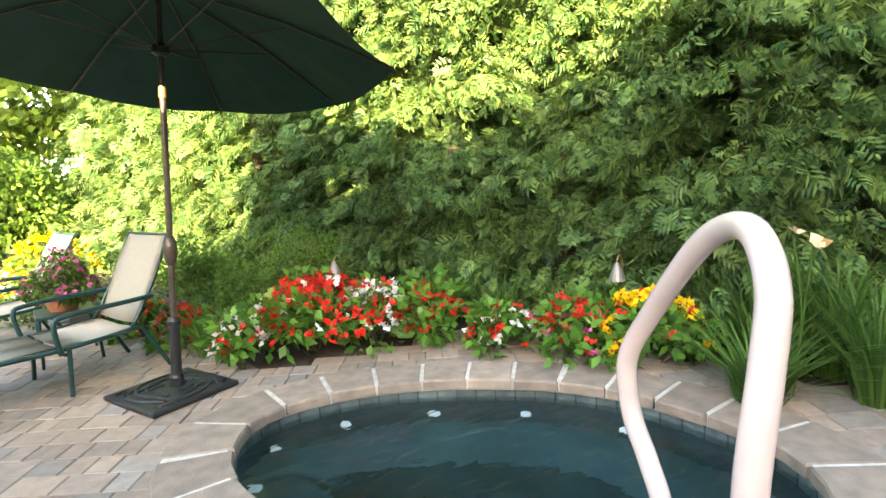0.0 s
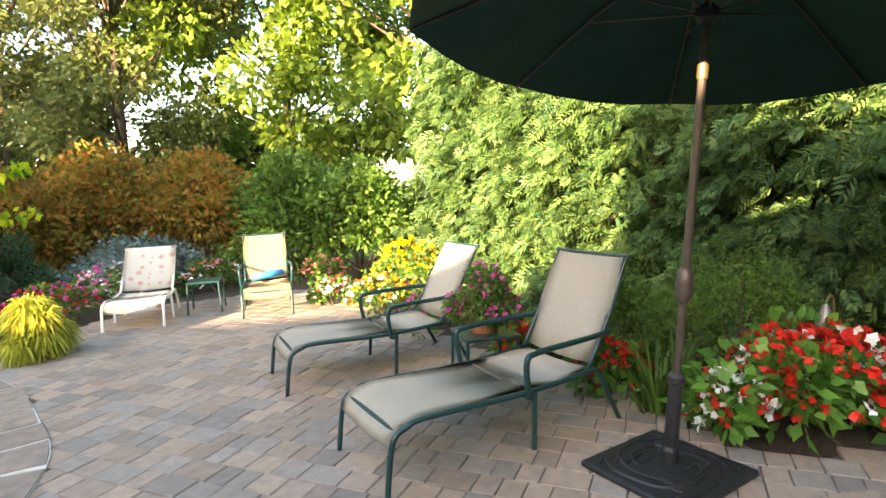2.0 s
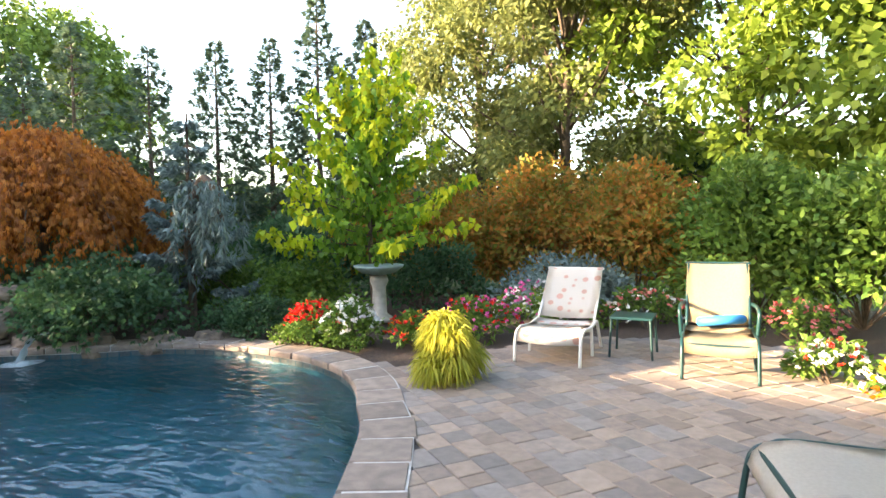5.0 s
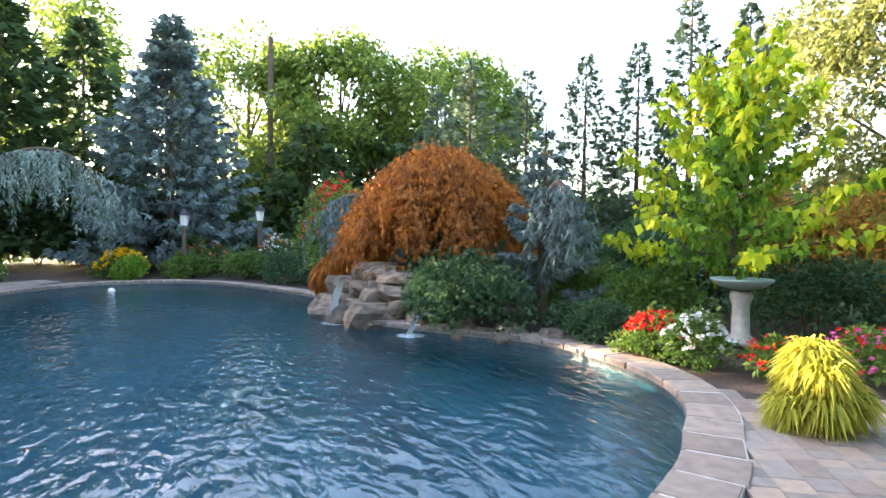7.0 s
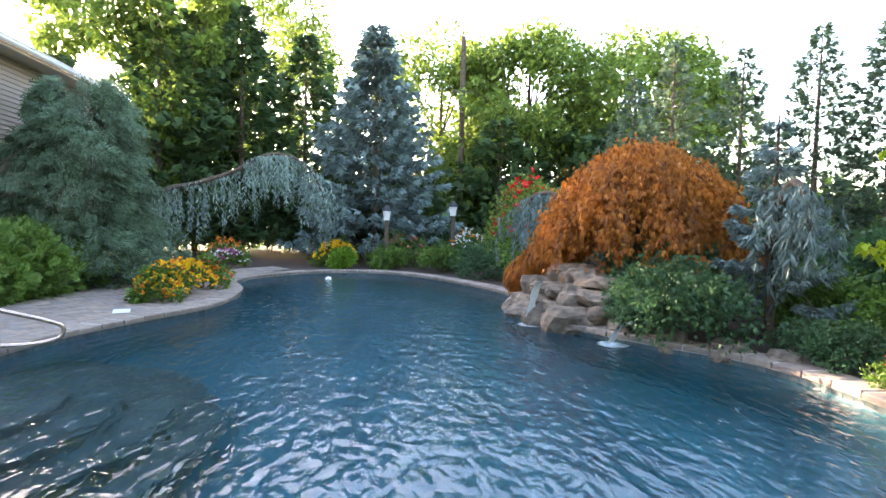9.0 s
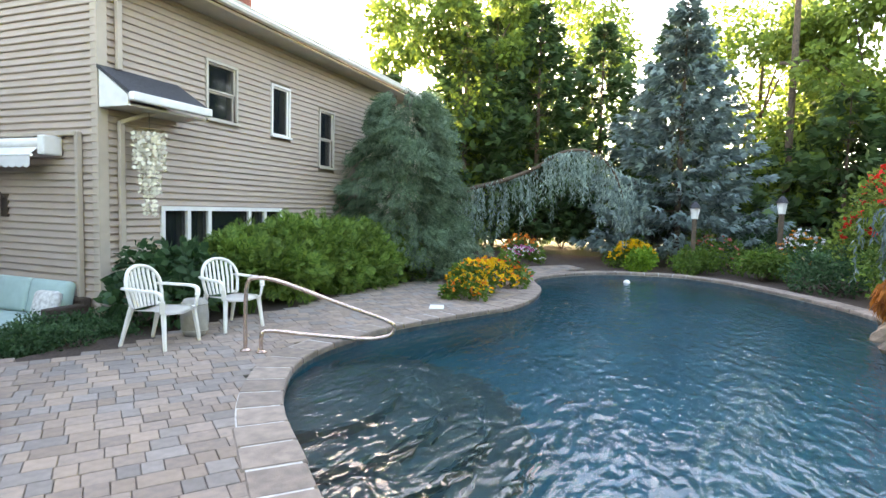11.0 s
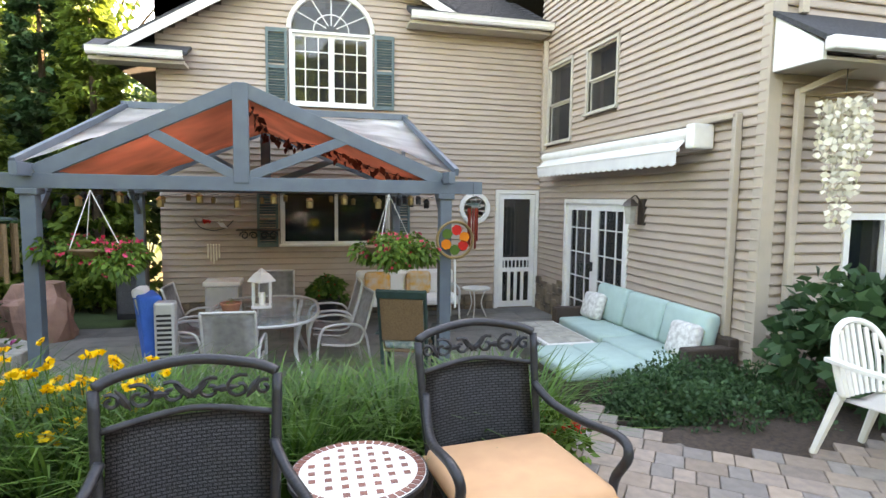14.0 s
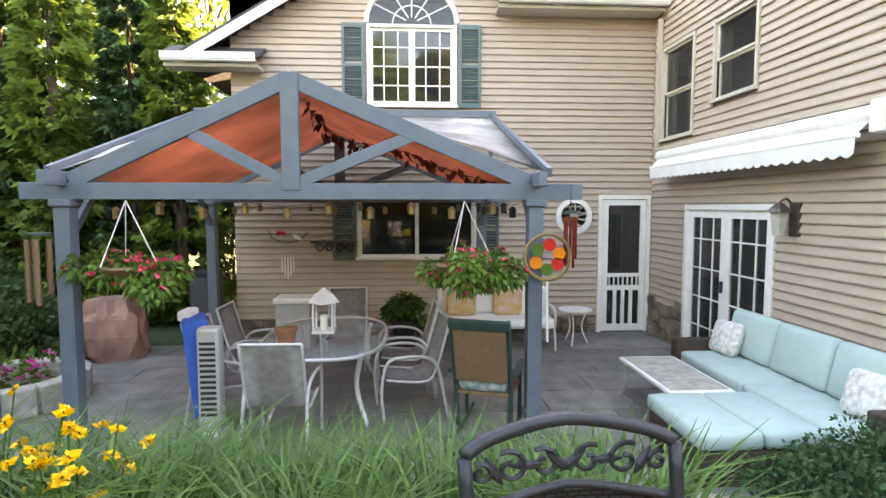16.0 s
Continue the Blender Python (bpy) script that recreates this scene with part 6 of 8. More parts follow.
for x, y, w, z in ((9.75, -6.62, 0.13, 0.62), (8.25, -7.35, 0.1, 0.22)):
    t = thing("waterfall", pose(x, y, 0, 0, 0, -60), "thin white stream of falling water", "waterfall", "waterfalls")
    vs, fs = [], []
    for k in range(10):
        u = k / 9
        for s in range(5):
            vs.append((w * (s / 4 - 0.5) * (1 + 0.5 * u) + rng.normal(0, 0.006), -0.3 + 0.34 * u ** 0.6 + rng.normal(0, 0.008), z * (1 - u ** 1.8) - 0.15 * u ** 1.8))
    for k in range(9):
        for s in range(4):
            i = k * 5 + s
            fs.append((i, i + 1, i + 6, i + 5))
    polys("stream", vs, fs, M_FALL, t, smooth=True)
    part("splash", lathe([(0.22, -0.149), (0.16, -0.14), (0.08, -0.12), (0.02, -0.1)], 14), M_FALL, t, smooth=True)
shrub((8.35, -8.2, 0.05), (2.9, 1.5, 0.95), L_JUNIPER, "clipped dark green trailing juniper over the water", 9000, 0.07, "trailing_juniper", clumps=60, lobes=3)
shrub((6.6, -9.3, 0), (2.0, 1.2, 0.5), L_JUNIPER, "low mat of green ground cover", 5000, 0.05, "ground_cover", clumps=40)
shrub((5.3, -8.98, 0), (1.6, 0.55, 0.26), L_BUSH, "low leafy edging plants along the coping", 3500, 0.04, "edging_plant", clumps=30)
shrub((11.9, -7.9, 0.1), (1.2, 1.2, 0.95), L_GOLD, "golden low shrub beside the rocks", 2500, 0.08, "golden_shrub")
for x, y, s, h, mt, lab in ((14.5, -8.2, 2.2, 1.4, L_BUSH, "leafy green perennials behind the pool"), (16.6, -7.4, 2.2, 1.1, L_JUNIPER, "dark green low shrub behind the pool"), (18.3, -6.2, 1.8, 0.8, L_BUSH, "low green perennials behind the pool"), (19.2, -4.6, 1.4, 0.75, L_BUSH, "low green perennials by the far bed"),
                             (18.7, -3.2, 0.9, 0.7, L_LIMEDEEP, "bright green grassy shrub by the far bed"), (22.0, -6.6, 2.0, 1.6, L_JUNIPER, "rounded dark shrub under the spruce"), (6.9, -10.6, 1.8, 0.9, L_BUSH, "leafy perennials under the lime tree"), (8.6, -10.6, 1.8, 1.1, L_BUSH, "pale hydrangea with green leaves"),
                             (5.6, -12.2, 2.4, 1.1, L_JUNIPER, "dark green understory shrub"), (3.2, -12.4, 2.2, 0.9, L_BLUE, "low spreading blue-grey juniper"), (8.5, -12.6, 3.0, 1.7, L_JUNIPER, "dense dark shrub behind the garden"), (11.0, -11.8, 3.0, 1.9, L_JUNIPER, "dense dark shrub behind the maple"), (13.5, -11, 3.0, 2.2, L_CEDARDEEP, "dense dark shrub behind the rockery"), (16.0, -10.5, 3.2, 2.4, L_CEDARDEEP, "dense dark shrub behind the rockery"), (19, -10.5, 3.4, 2.6, L_CEDARDEEP, "dense dark shrub near the rose arch")):
    shrub((x, y, -0.02), (s, s * 0.85, h), mt, lab, 3500 if s < 2.5 else 5500, 0.09 if s < 2.5 else 0.14, "garden_shrub", clumps=30)
rose = shrub((17.2, -8.7, 0), (3.0, 2.2, 3.1), L_OAK, "tall climbing rose with red blooms", 7000, 0.12, "climbing_rose", clumps=50)
blossoms("red_blossoms", blossom_points((0, 0, 0), (2.9, 2.1, 3.0), 110), 0.11, P_RED, rose)


def weeping(pos, path, hang, mat, label, strands=260, name="weeping_cedar", spray=0.13, per=26, wide=0.3):
    """A bent stem whose side shoots hang straight down as curtains of needles."""
    t = thing(name, pose(*pos), label, "tree")
    stem = rounded(path, 8)
    part("trunk", tube(stem, 0.09, 8, 0.03), M_BARK, t, smooth=True)
    P, D = [], []
    for _ in range(strands):
        u = rng.uniform(0.12, 1)
        b = stem[int(u * (len(stem) - 1))]
        o = rng.normal(0, wide, 2)
        L = min(b.z - 0.1, hang * rng.uniform(0.35, 1.1))
        for k in range(per):
            s = k / per
            P.append((b.x + o[0] * min(1, s * 4 + 0.2) + rng.normal(0, 0.02), b.y + o[1] * min(1, s * 4 + 0.2) + rng.normal(0, 0.02), b.z + 0.08 * (1 - (2 * min(s * 3, 1) - 1) ** 2) - L * s))
            D.append((rng.normal(0, 0.5), rng.normal(0, 0.5), -0.7))
    leaves("crown", np.array(P), np.array(D), spray, spray * 0.3, mat, t, 0.3)
    return t


weeping((17.8, 2.3, 0), [(0, 0, 0), (0, 0, 1.3), (0.1, -0.4, 2.2), (0.3, -1.3, 2.5), (0.5, -2.3, 2.9), (0.7, -3.1, 3.4), (0.8, -3.8, 3.45), (0.9, -4.5, 3.0), (0.9, -4.9, 2.1)], 1.6, L_ATLAS, "weeping blue atlas cedar trained into an arch", 190)
weeping((13.4, -8.8, 0), [(0, 0, 0), (0, 0, 1.6), (0.3, 0.4, 2.2), (0.6, 0.9, 2.2), (0.8, 1.2, 1.7)], 1.4, L_BLUE, "small weeping blue cedar behind the maple", 120)
spruce((8.0, -9.5, 0), 3.1, 2.1, L_BLUE, "silvery blue weeping spruce by the water", 10, 5, 0.13, 95, "weeping_spruce", 0.15, 0.75, 3, 0.5, 0.22)
weeping((8.0, -9.45, 0), [(0, 0, 0.9), (-0.25, 0.1, 1.7), (-0.55, 0.15, 2.1), (-0.85, 0.2, 1.85), (-0.95, 0.2, 1.4)], 0.9, L_BLUE, "drooping side limb of the blue weeping spruce", 34, "weeping_spruce", 0.12, 36, 0.22)

# ---- far things: lantern posts, utility pole ----
for x, y, h, g in ((19.2, -4.55, 1.55, 0.3), (19.4, -6.75, 1.75, 0.3)):
    t = thing("garden_post_lantern", pose(x, y, 0), "white glass lantern on a dark garden post", "post lantern", "post lanterns")
    part("post", box(-0.06, 0.06, -0.06, 0.06, 0, h, 0.008), M_BARK, t)
    part("lantern", lathe([(0.09, h), (0.13, h + g), (0.05, h + g + 0.02)], 8), M_PALE, t)
    part("cap", lathe([(0.17, h + g), (0.1, h + g + 0.12), (0.02, h + g + 0.2)], 8), M_IRON, t)
t = thing("utility_pole", pose(27.0, -8.2, 0), "tall weathered wooden utility pole", "utility pole")
part("pole", tube([(0, 0, 0), (0, 0, 10.2)], 0.15, 10, 0.11), M_BARK, t)
part("crossarm", box(-0.06, 0.06, -0.5, 0.5, 7.6, 7.72), M_BARK, t)

# ---- house side planting ----
for x, y, sx, sz in ((9.3, 2.75, 1.9, 1.1), (10.6, 2.7, 2.1, 1.35), (12.0, 2.55, 2.2, 1.35), (13.1, 2.4, 1.9, 1.2)):
    tagged(shrub((x, y, -0.02), (sx, 1.7, sz), L_SPREAD, "spreading bright green juniper along the house", 2600, 0.27, "spreading_juniper", clumps=46, lobes=9, lift=0.5, wide=0.8), group="spreading junipers")
shrub((7.55, 2.75, -0.02), (1.5, 1.1, 1.15), L_JUNIPER, "broad-leaved dark green hydrangea bush", 1600, 0.15, "hydrangea", clumps=26, wide=0.75)
grass_clump((8.35, 2.15, 0), 0.5, 0.6, "arching green daylily leaves behind the chairs", count=110, width=0.014)
t = conifer((14.3, 2.3, 0), 4.6, 4.4, L_SOFT, "wide soft green weeping pine by the house", 7500, 0.32, 0.35, 0.08, 260, "weeping_pine", 0.5, 9, 0.5)
# mat of ground cover between the deck and the sofa
for x, y, sx, sy in ((6.15, 2.75, 1.5, 1.2), (5.75, 3.15, 1.1, 1.1), (6.75, 3.1, 1.3, 1.1), (6.4, 3.6, 1.4, 0.8)):
    tagged(shrub((x, y, -0.22), (sx, sy, 0.42), L_JUNIPER, "dense low green ground cover mat", 3800, 0.045, "ground_cover", clumps=34), group="ground cover mats")
# grassy bank in front of the pergola
loc = random.Random(31)
for k in range(42):
    x, y = -0.6 + 4.7 * (k % 14) / 13 + loc.uniform(-0.12, 0.12), 2.2 + 0.42 * (k // 14) + loc.uniform(-0.18, 0.18)
    tagged(grass_clump((x, y, float(ground_height(np.array(x), np.array(y)))), 0.94, 0.7, "arching green lily turf on the bank", L_TURF, 130, 0.013, "lily_turf", 1.1), group="lily turf on the bank")
for x, y, h in ((4.5, 2.75, 0.95), (4.25, 2.5, 0.75)):
    grass_clump((x, y, -0.2), h, 0.55, "tall green iris blades beside the steps", count=22, width=0.016)
for x, y, s in ((1.2, 2.75, 0.9), (1.7, 2.6, 0.8), (0.6, 2.7, 0.9), (0.1, 2.9, 0.9)):
    t = thing("black_eyed_susan", pose(x, y, -0.12), "tall yellow black-eyed susans", "flowers", "black-eyed susans")
    p = np.stack([rng.uniform(-s / 2, s / 2, 40), rng.uniform(-s / 2, s / 2, 40), rng.uniform(0.45, 0.85, 40)], 1)
    bm = bmesh.new()
    for q in p:
        add_tube(bm, [(q[0] * 0.5, q[1] * 0.5, 0), (q[0], q[1], q[2])], 0.004, 4, cap=False)
    part("stalk", bm, L_GRASS, t)
    blossoms("blossom", p, 0.042, P_YELLOW, t, 11, P_DARK, 0.45)
    q, d = shell([(0, 0, 0.2), (0.2, 0.1, 0.25), (-0.2, -0.1, 0.25)], [0.3, 0.25, 0.25], 500)
    leaves("foliage", q, d, 0.1, 0.04, L_GRASS, t, 0.3)
t = flower_clump((4.35, 2.25, -0.05), (0.5, 0.5, 0.4), (("red_blossoms", P_RED, 12, 0.045),), "red geraniums beside the cushioned chair", None, 500, 0.07)

# ---- deck furniture ----
def resin_chair(pos, rz):
    """A moulded stacking armchair; front towards local -y."""
    t = thing("resin_armchair", pose(*pos, 0, 0, rz), "white moulded resin armchair with slatted round back", "chair", "white resin chairs")
    for s in (-1, 1):
        part("front_leg", (lambda b: (add_tube(b, [(s * 0.25, -0.24, 0.42), (s * 0.29, -0.29, 0.0)], 0.032, 6, 0.022), b)[1])(bmesh.new()), M_WHITEPLASTIC, t)
        part("back_leg", tube([(s * 0.22, 0.2, 0.44), (s * 0.25, 0.33, 0.0)], 0.034, 6, 0.022), M_WHITEPLASTIC, t)
        bm = bmesh.new()
        pts = rounded([(s * 0.28, -0.25, 0.42), (s * 0.3, -0.26, 0.58), (s * 0.31, -0.2, 0.645), (s * 0.305, 0.05, 0.655), (s * 0.26, 0.27, 0.66)], 4)
        for a, b in zip(pts, pts[1:]):
            d = b - a
            m = Matrix.Translation((a + b) / 2) @ d.to_track_quat("Y", "Z").to_matrix().to_4x4()
            add_box(bm, -0.028, 0.028, -d.length / 2 - 0.006, d.length / 2 + 0.006, -0.014, 0.014, m, 0.004)
        part("armrest", bm, M_WHITEPLASTIC, t)
    bm = bmesh.new()
    rows = []
    for j in range(7):
        y = -0.28 + 0.5 * j / 6
        rows.append([bm.verts.new((x * (0.27 - 0.03 * j / 6), y, 0.43 - 0.03 * (1 - abs(x)) - 0.02 * j / 6 - (0.035 if j == 0 else 0))) for x in (-1, -0.66, -0.33, 0, 0.33, 0.66, 1)])
    for p, q in zip(rows, rows[1:]):
        for i in range(6):
            bm.faces.new((p[i], p[i + 1], q[i + 1], q[i]))
    bmesh.ops.solidify(bm, geom=bm.faces[:], thickness=0.02)
    part("seat", bm, M_WHITEPLASTIC, t, smooth=True)

    def back_at(x, z):
        return (x, 0.2 + 0.22 * (z - 0.4) - 0.5 * x * x, z)

    outline = rounded([back_at(-0.23, 0.43), back_at(-0.26, 0.6), back_at(-0.25, 0.74), back_at(-0.16, 0.85), back_at(0, 0.89), back_at(0.16, 0.85), back_at(0.25, 0.74), back_at(0.26, 0.6), back_at(0.23, 0.43)], 5)
    part("back_frame", tube(outline, 0.022, 6), M_WHITEPLASTIC, t, smooth=True)
    for k in range(7):
        x = -0.19 + 0.38 * k / 6
        top = 0.87 - 2.0 * x * x
        part("back_slat", tube([back_at(x * 0.85, 0.42), back_at(x, 0.62), back_at(x, top)], 0.0175, 5), M_WHITEPLASTIC, t)
    return t


resin_chair((6.42, 1.72, 0), 8)
resin_chair((7.5, 1.68, 0), -12)
t = thing("garden_stool", pose(6.92, 1.72, 0), "pale ceramic barrel stool between the chairs", "stool")
part("barrel", lathe([(0.12, 0), (0.15, 0.05), (0.165, 0.22), (0.15, 0.4), (0.125, 0.45), (0.03, 0.455)], 24), M_STONE, t, smooth=True)
for z in (0.06, 0.39):
    part("band", lathe([(0.15, z), (0.162, z + 0.01), (0.15, z + 0.02)], 24), M_STONE, t)


def patio_chair(pos, rz):
    """Cast metal armchair, front towards local -y, with woven back and seat cushion."""
    t = thing("cushioned_armchair", pose(*pos, 0, 0, rz), "dark cast metal armchair with woven back and apricot cushion", "chair", "cushioned armchairs")
    for s in (-1, 1):
        part("front_leg", tube(rounded([(s * 0.28, -0.26, 0.4), (s * 0.285, -0.29, 0.2), (s * 0.3, -0.32, 0.0)], 4), 0.02, 8, 0.014), M_IRON, t, smooth=True)
        part("back_leg", tube(rounded([(s * 0.25, 0.26, 0.42), (s * 0.26, 0.3, 0.2), (s * 0.28, 0.36, 0.0)], 4), 0.02, 8, 0.014), M_IRON, t, smooth=True)
        part("armrest", tube(rounded([(s * 0.28, -0.25, 0.4), (s * 0.31, -0.22, 0.5), (s * 0.33, -0.27, 0.62), (s * 0.34, -0.2, 0.665), (s * 0.33, 0.02, 0.64), (s * 0.29, 0.2, 0.66), (s * 0.26, 0.31, 0.72)], 5), 0.019, 8), M_IRON, t, smooth=True)
        part("back_post", tube(rounded([(s * 0.25, 0.25, 0.38), (s * 0.265, 0.3, 0.6), (s * 0.28, 0.37, 0.95)], 4), 0.018, 8), M_IRON, t, smooth=True)
    part("seat_frame", tube([(-0.28, -0.27, 0.4), (0.28, -0.27, 0.4), (0.25, 0.26, 0.4), (-0.25, 0.26, 0.4), (-0.28, -0.27, 0.4)], 0.017, 8), M_IRON, t)
    bm = box(-0.29, 0.29, -0.3, 0.26, 0.41, 0.51, 0.045)
    for v in bm.verts:
        if v.co.z > 0.46:
            v.co.z += 0.03 * (1 - (v.co.x / 0.3) ** 2) * (1 - (v.co.y / 0.32) ** 2)
    cu = part("cushion", bm, M_CUSHION, t, smooth=True)
    part("piping", tube([(-0.285, -0.295, 0.46), (0.285, -0.295, 0.46), (0.285, 0.255, 0.46), (-0.285, 0.255, 0.46), (-0.285, -0.295, 0.46)], 0.007, 6), M_CUSHION, cu)

    def bk(x, z):
        return (x, 0.27 + 0.19 * (z - 0.4) + 0.05 * (1 - (x / 0.27) ** 2), z)

    vs, fs = [], []
    for j in range(9):
        for i in range(9):
            x = -0.25 + 0.5 * i / 8
            z = 0.44 + (0.36 + 0.025 * (1 - (x / 0.25) ** 2)) * j / 8
            vs.append(bk(x, z))
    fs = [(9 * j + i, 9 * j + i + 1, 9 * j + i + 10, 9 * j + i + 9) for j in range(8) for i in range(8)]
    bm = bmesh.new()
    vv = [bm.verts.new(v) for v in vs]
    for f in fs:
        bm.faces.new([vv[i] for i in f])
    bmesh.ops.solidify(bm, geom=bm.faces[:], thickness=0.012)
    part("woven_back", bm, M_WOVEN, t, smooth=True)
    part("top_rail", tube(rounded([bk(-0.28, 0.955), bk(-0.2, 0.985), bk(0, 1.01), bk(0.2, 0.985), bk(0.28, 0.955)], 4), 0.02, 8), M_IRON, t, smooth=True)
    part("mid_rail", tube(rounded([bk(-0.27, 0.81), bk(0, 0.84), bk(0.27, 0.81)], 5), 0.013, 8), M_IRON, t, smooth=True)
    for s in (-1, 1):
        for x0, r in ((0.06, 0.045), (0.155, 0.05), (0.235, 0.03)):
            c = Vector(bk(s * x0, 0.9))
            bm = tube([(c.x + s * r * (1 - 0.06 * k) * math.cos(0.55 * k + 1), c.y, c.z + r * (1 - 0.06 * k) * math.sin(0.55 * k + 1)) for k in range(14)], 0.0075, 5)
            part("scroll", bm, M_IRON, t)
        for x0, a in ((0.02, 0.5), (0.11, 0.9), (0.2, 0.3)):
            c = bk(s * x0, 0.9)
            ob = part("cast_leaf", lathe([(0.002, -0.045), (0.014, -0.015), (0.013, 0.015), (0.002, 0.045)], 6), M_IRON, t)
            ob.matrix_basis = Matrix.Translation(c) @ pose(0, 0, 0, 0, s * 50 * a * 2, 0)
    return t


for at_ in (pose(3.7, 1.28, 0, 0, 0, 6), pose(2.48, 0.86, 0, 0, 0, 8)):
    chair = patio_chair((0, 0, 0), 0)
    chair.matrix_basis = at_ @ Matrix.Diagonal((1.1, 1.1, 1.04, 1))

mt = thing("mosaic_table", pose(3.04, 1.28, 0), "round iron side table with white and brick mosaic top", "side table")
part("top", lathe([(0.265, 0.545), (0.28, 0.55), (0.28, 0.57), (0.27, 0.572), (0.02, 0.572)], 36), M_IRON, mt)
loc = random.Random(4)
M_MOS_W = material("white_mosaic", (0.75, 0.72, 0.66), (0.68, 0.65, 0.6), 20, 0.35)
M_MOS_R = material("brick_mosaic", (0.2, 0.06, 0.035), (0.14, 0.04, 0.025), 20, 0.4)
def mosaic(q, mat):
    polys("mosaic_tile", [(x, y, 0.573) for x, y in q] + [(x, y, 0.577) for x, y in q], [(4, 5, 6, 7), (0, 1, 5, 4), (1, 2, 6, 5), (2, 3, 7, 6), (3, 0, 4, 7)], mat, mt)


for i in range(-7, 8):
    for j in range(-7, 8):
        x, y = i * 0.031, j * 0.031
        if math.hypot(x, y) < 0.222:
            mosaic([(x - 0.0138, y - 0.0138), (x + 0.0138, y - 0.0138), (x + 0.0138, y + 0.0138), (x - 0.0138, y + 0.0138)], M_MOS_R if i % 2 == 0 and j % 2 == 0 else M_MOS_W)
for k in range(46):
    a0, a1 = 2 * math.pi * (k + 0.1) / 46, 2 * math.pi * (k + 0.9) / 46
    mosaic([(r * math.cos(a), r * math.sin(a)) for r, a in ((0.236, a0), (0.268, a0), (0.268, a1), (0.236, a1))], M_MOS_R)
part("grout", lathe([(0.272, 0.5725), (0.271, 0.5745), (0.01, 0.5748)], 36), M_WHITE, mt, "white grout")
for k in range(3):
    a = 2 * math.pi * k / 3 + 0.4
    c, s = math.cos(a), math.sin(a)
    part("leg", tube(rounded([(0.2 * c, 0.2 * s, 0.55), (0.1 * c, 0.1 * s, 0.35), (0.08 * c, 0.08 * s, 0.22), (0.2 * c, 0.2 * s, 0.04), (0.26 * c, 0.26 * s, 0.0)], 5), 0.01, 6), M_IRON, mt, smooth=True)
part("ring", tube([(0.1 * math.cos(a), 0.1 * math.sin(a), 0.28) for a in (2 * math.pi * k / 16 for k in range(17))], 0.007, 6), M_IRON, mt)
bm = bmesh.new()
bmesh.ops.create_icosphere(bm, subdivisions=3, radius=0.034)
tb = part("tennis_ball", bm, M_BALL, smooth=True)
tb.matrix_basis = pose(3.58, 1.1, 0.034)
tagged(tb, "fluorescent yellow tennis ball lying on the pavers", "ball")
sk = part("skimmer_lid", box(-0.19, 0.19, -0.12, 0.12, 0, 0.012, 0.004), M_WHITEPLASTIC)
sk.matrix_basis = pose(10.2, -0.2, 0.004, 0, 0, 20)
tagged(sk, "white plastic skimmer lid set in the deck", "pool fitting")
bm = bmesh.new()
bmesh.ops.create_icosphere(bm, subdivisions=2, radius=0.09)
bu = part("pool_float", bm, M_WHITEPLASTIC, smooth=True)
bu.matrix_basis = pose(16.6, -2.9, -0.13)
tagged(bu, "small white float on the pool water", "pool toy")

# ---- pergola ----
PX0, PX1, PY0, PY1, PZ = 0.34, 4.33, 5.1, 8.6, PATIO_Z
pg = thing("pergola", Matrix(), "slate blue gabled pergola with terracotta and white canopy", "pergola")
for x in (PX0, PX1):
    for y in (PY0, PY1):
        post = part("post", box(x - 0.065, x + 0.065, y - 0.065, y + 0.065, PZ, 1.66, 0.006), M_PERGOLA, pg)
        part("post_foot", box(x - 0.095, x + 0.095, y - 0.095, y + 0.095, PZ, PZ + 0.12, 0.01), M_PERGOLA, post)
        part("post_cap", box(x - 0.09, x + 0.09, y - 0.09, y + 0.09, 1.66, 1.72, 0.01), M_PERGOLA, post)
apex = 2.74
xm = (PX0 + PX1) / 2 - 0.12


def beam(a, b, w, h, nm="beam"):
    a, b = Vector(a), Vector(b)
    d = b - a
    m = Matrix.Translation((a + b) / 2) @ d.to_track_quat("X", "Z").to_matrix().to_4x4()
    part(nm, add_box(bmesh.new(), -d.length / 2, d.length / 2, -w / 2, w / 2, -h / 2, h / 2, m, 0.004), M_PERGOLA, pg)


for y in (PY0, PY1):
    beam((PX0 - 0.35, y, 1.79), (PX1 + 0.42, y, 1.79), 0.06, 0.14, "tie_beam")
    beam((PX0 + 0.05, y + 0.002, 1.87), (xm, y + 0.002, apex), 0.055, 0.14, "rafter")
    beam((PX1 - 0.05, y + 0.002, 1.87), (xm, y + 0.002, apex), 0.055, 0.14, "rafter")
    beam((xm, y - 0.004, 1.8), (xm, y - 0.004, apex + 0.05), 0.075, 0.15, "king_post")
    beam((xm, y + 0.004, 1.84), (PX0 + 1.05, y + 0.004, 2.28), 0.05, 0.1, "brace")
    beam((xm, y + 0.004, 1.84), (PX1 - 1.05, y + 0.004, 2.28), 0.05, 0.1, "brace")
for x in (PX0, PX1):
    beam((x, PY0 - 0.3, 1.89), (x, PY1 + 0.3, 1.89), 0.07, 0.12, "eave_beam")
    for y, s in ((PY0, 1), (PY1, -1)):
        beam((x, y, 1.36), (x, y + s * 0.45, 1.8), 0.05, 0.07, "knee_brace")
beam((xm, PY0, apex), (xm, PY1, apex), 0.06, 0.12, "ridge_beam")


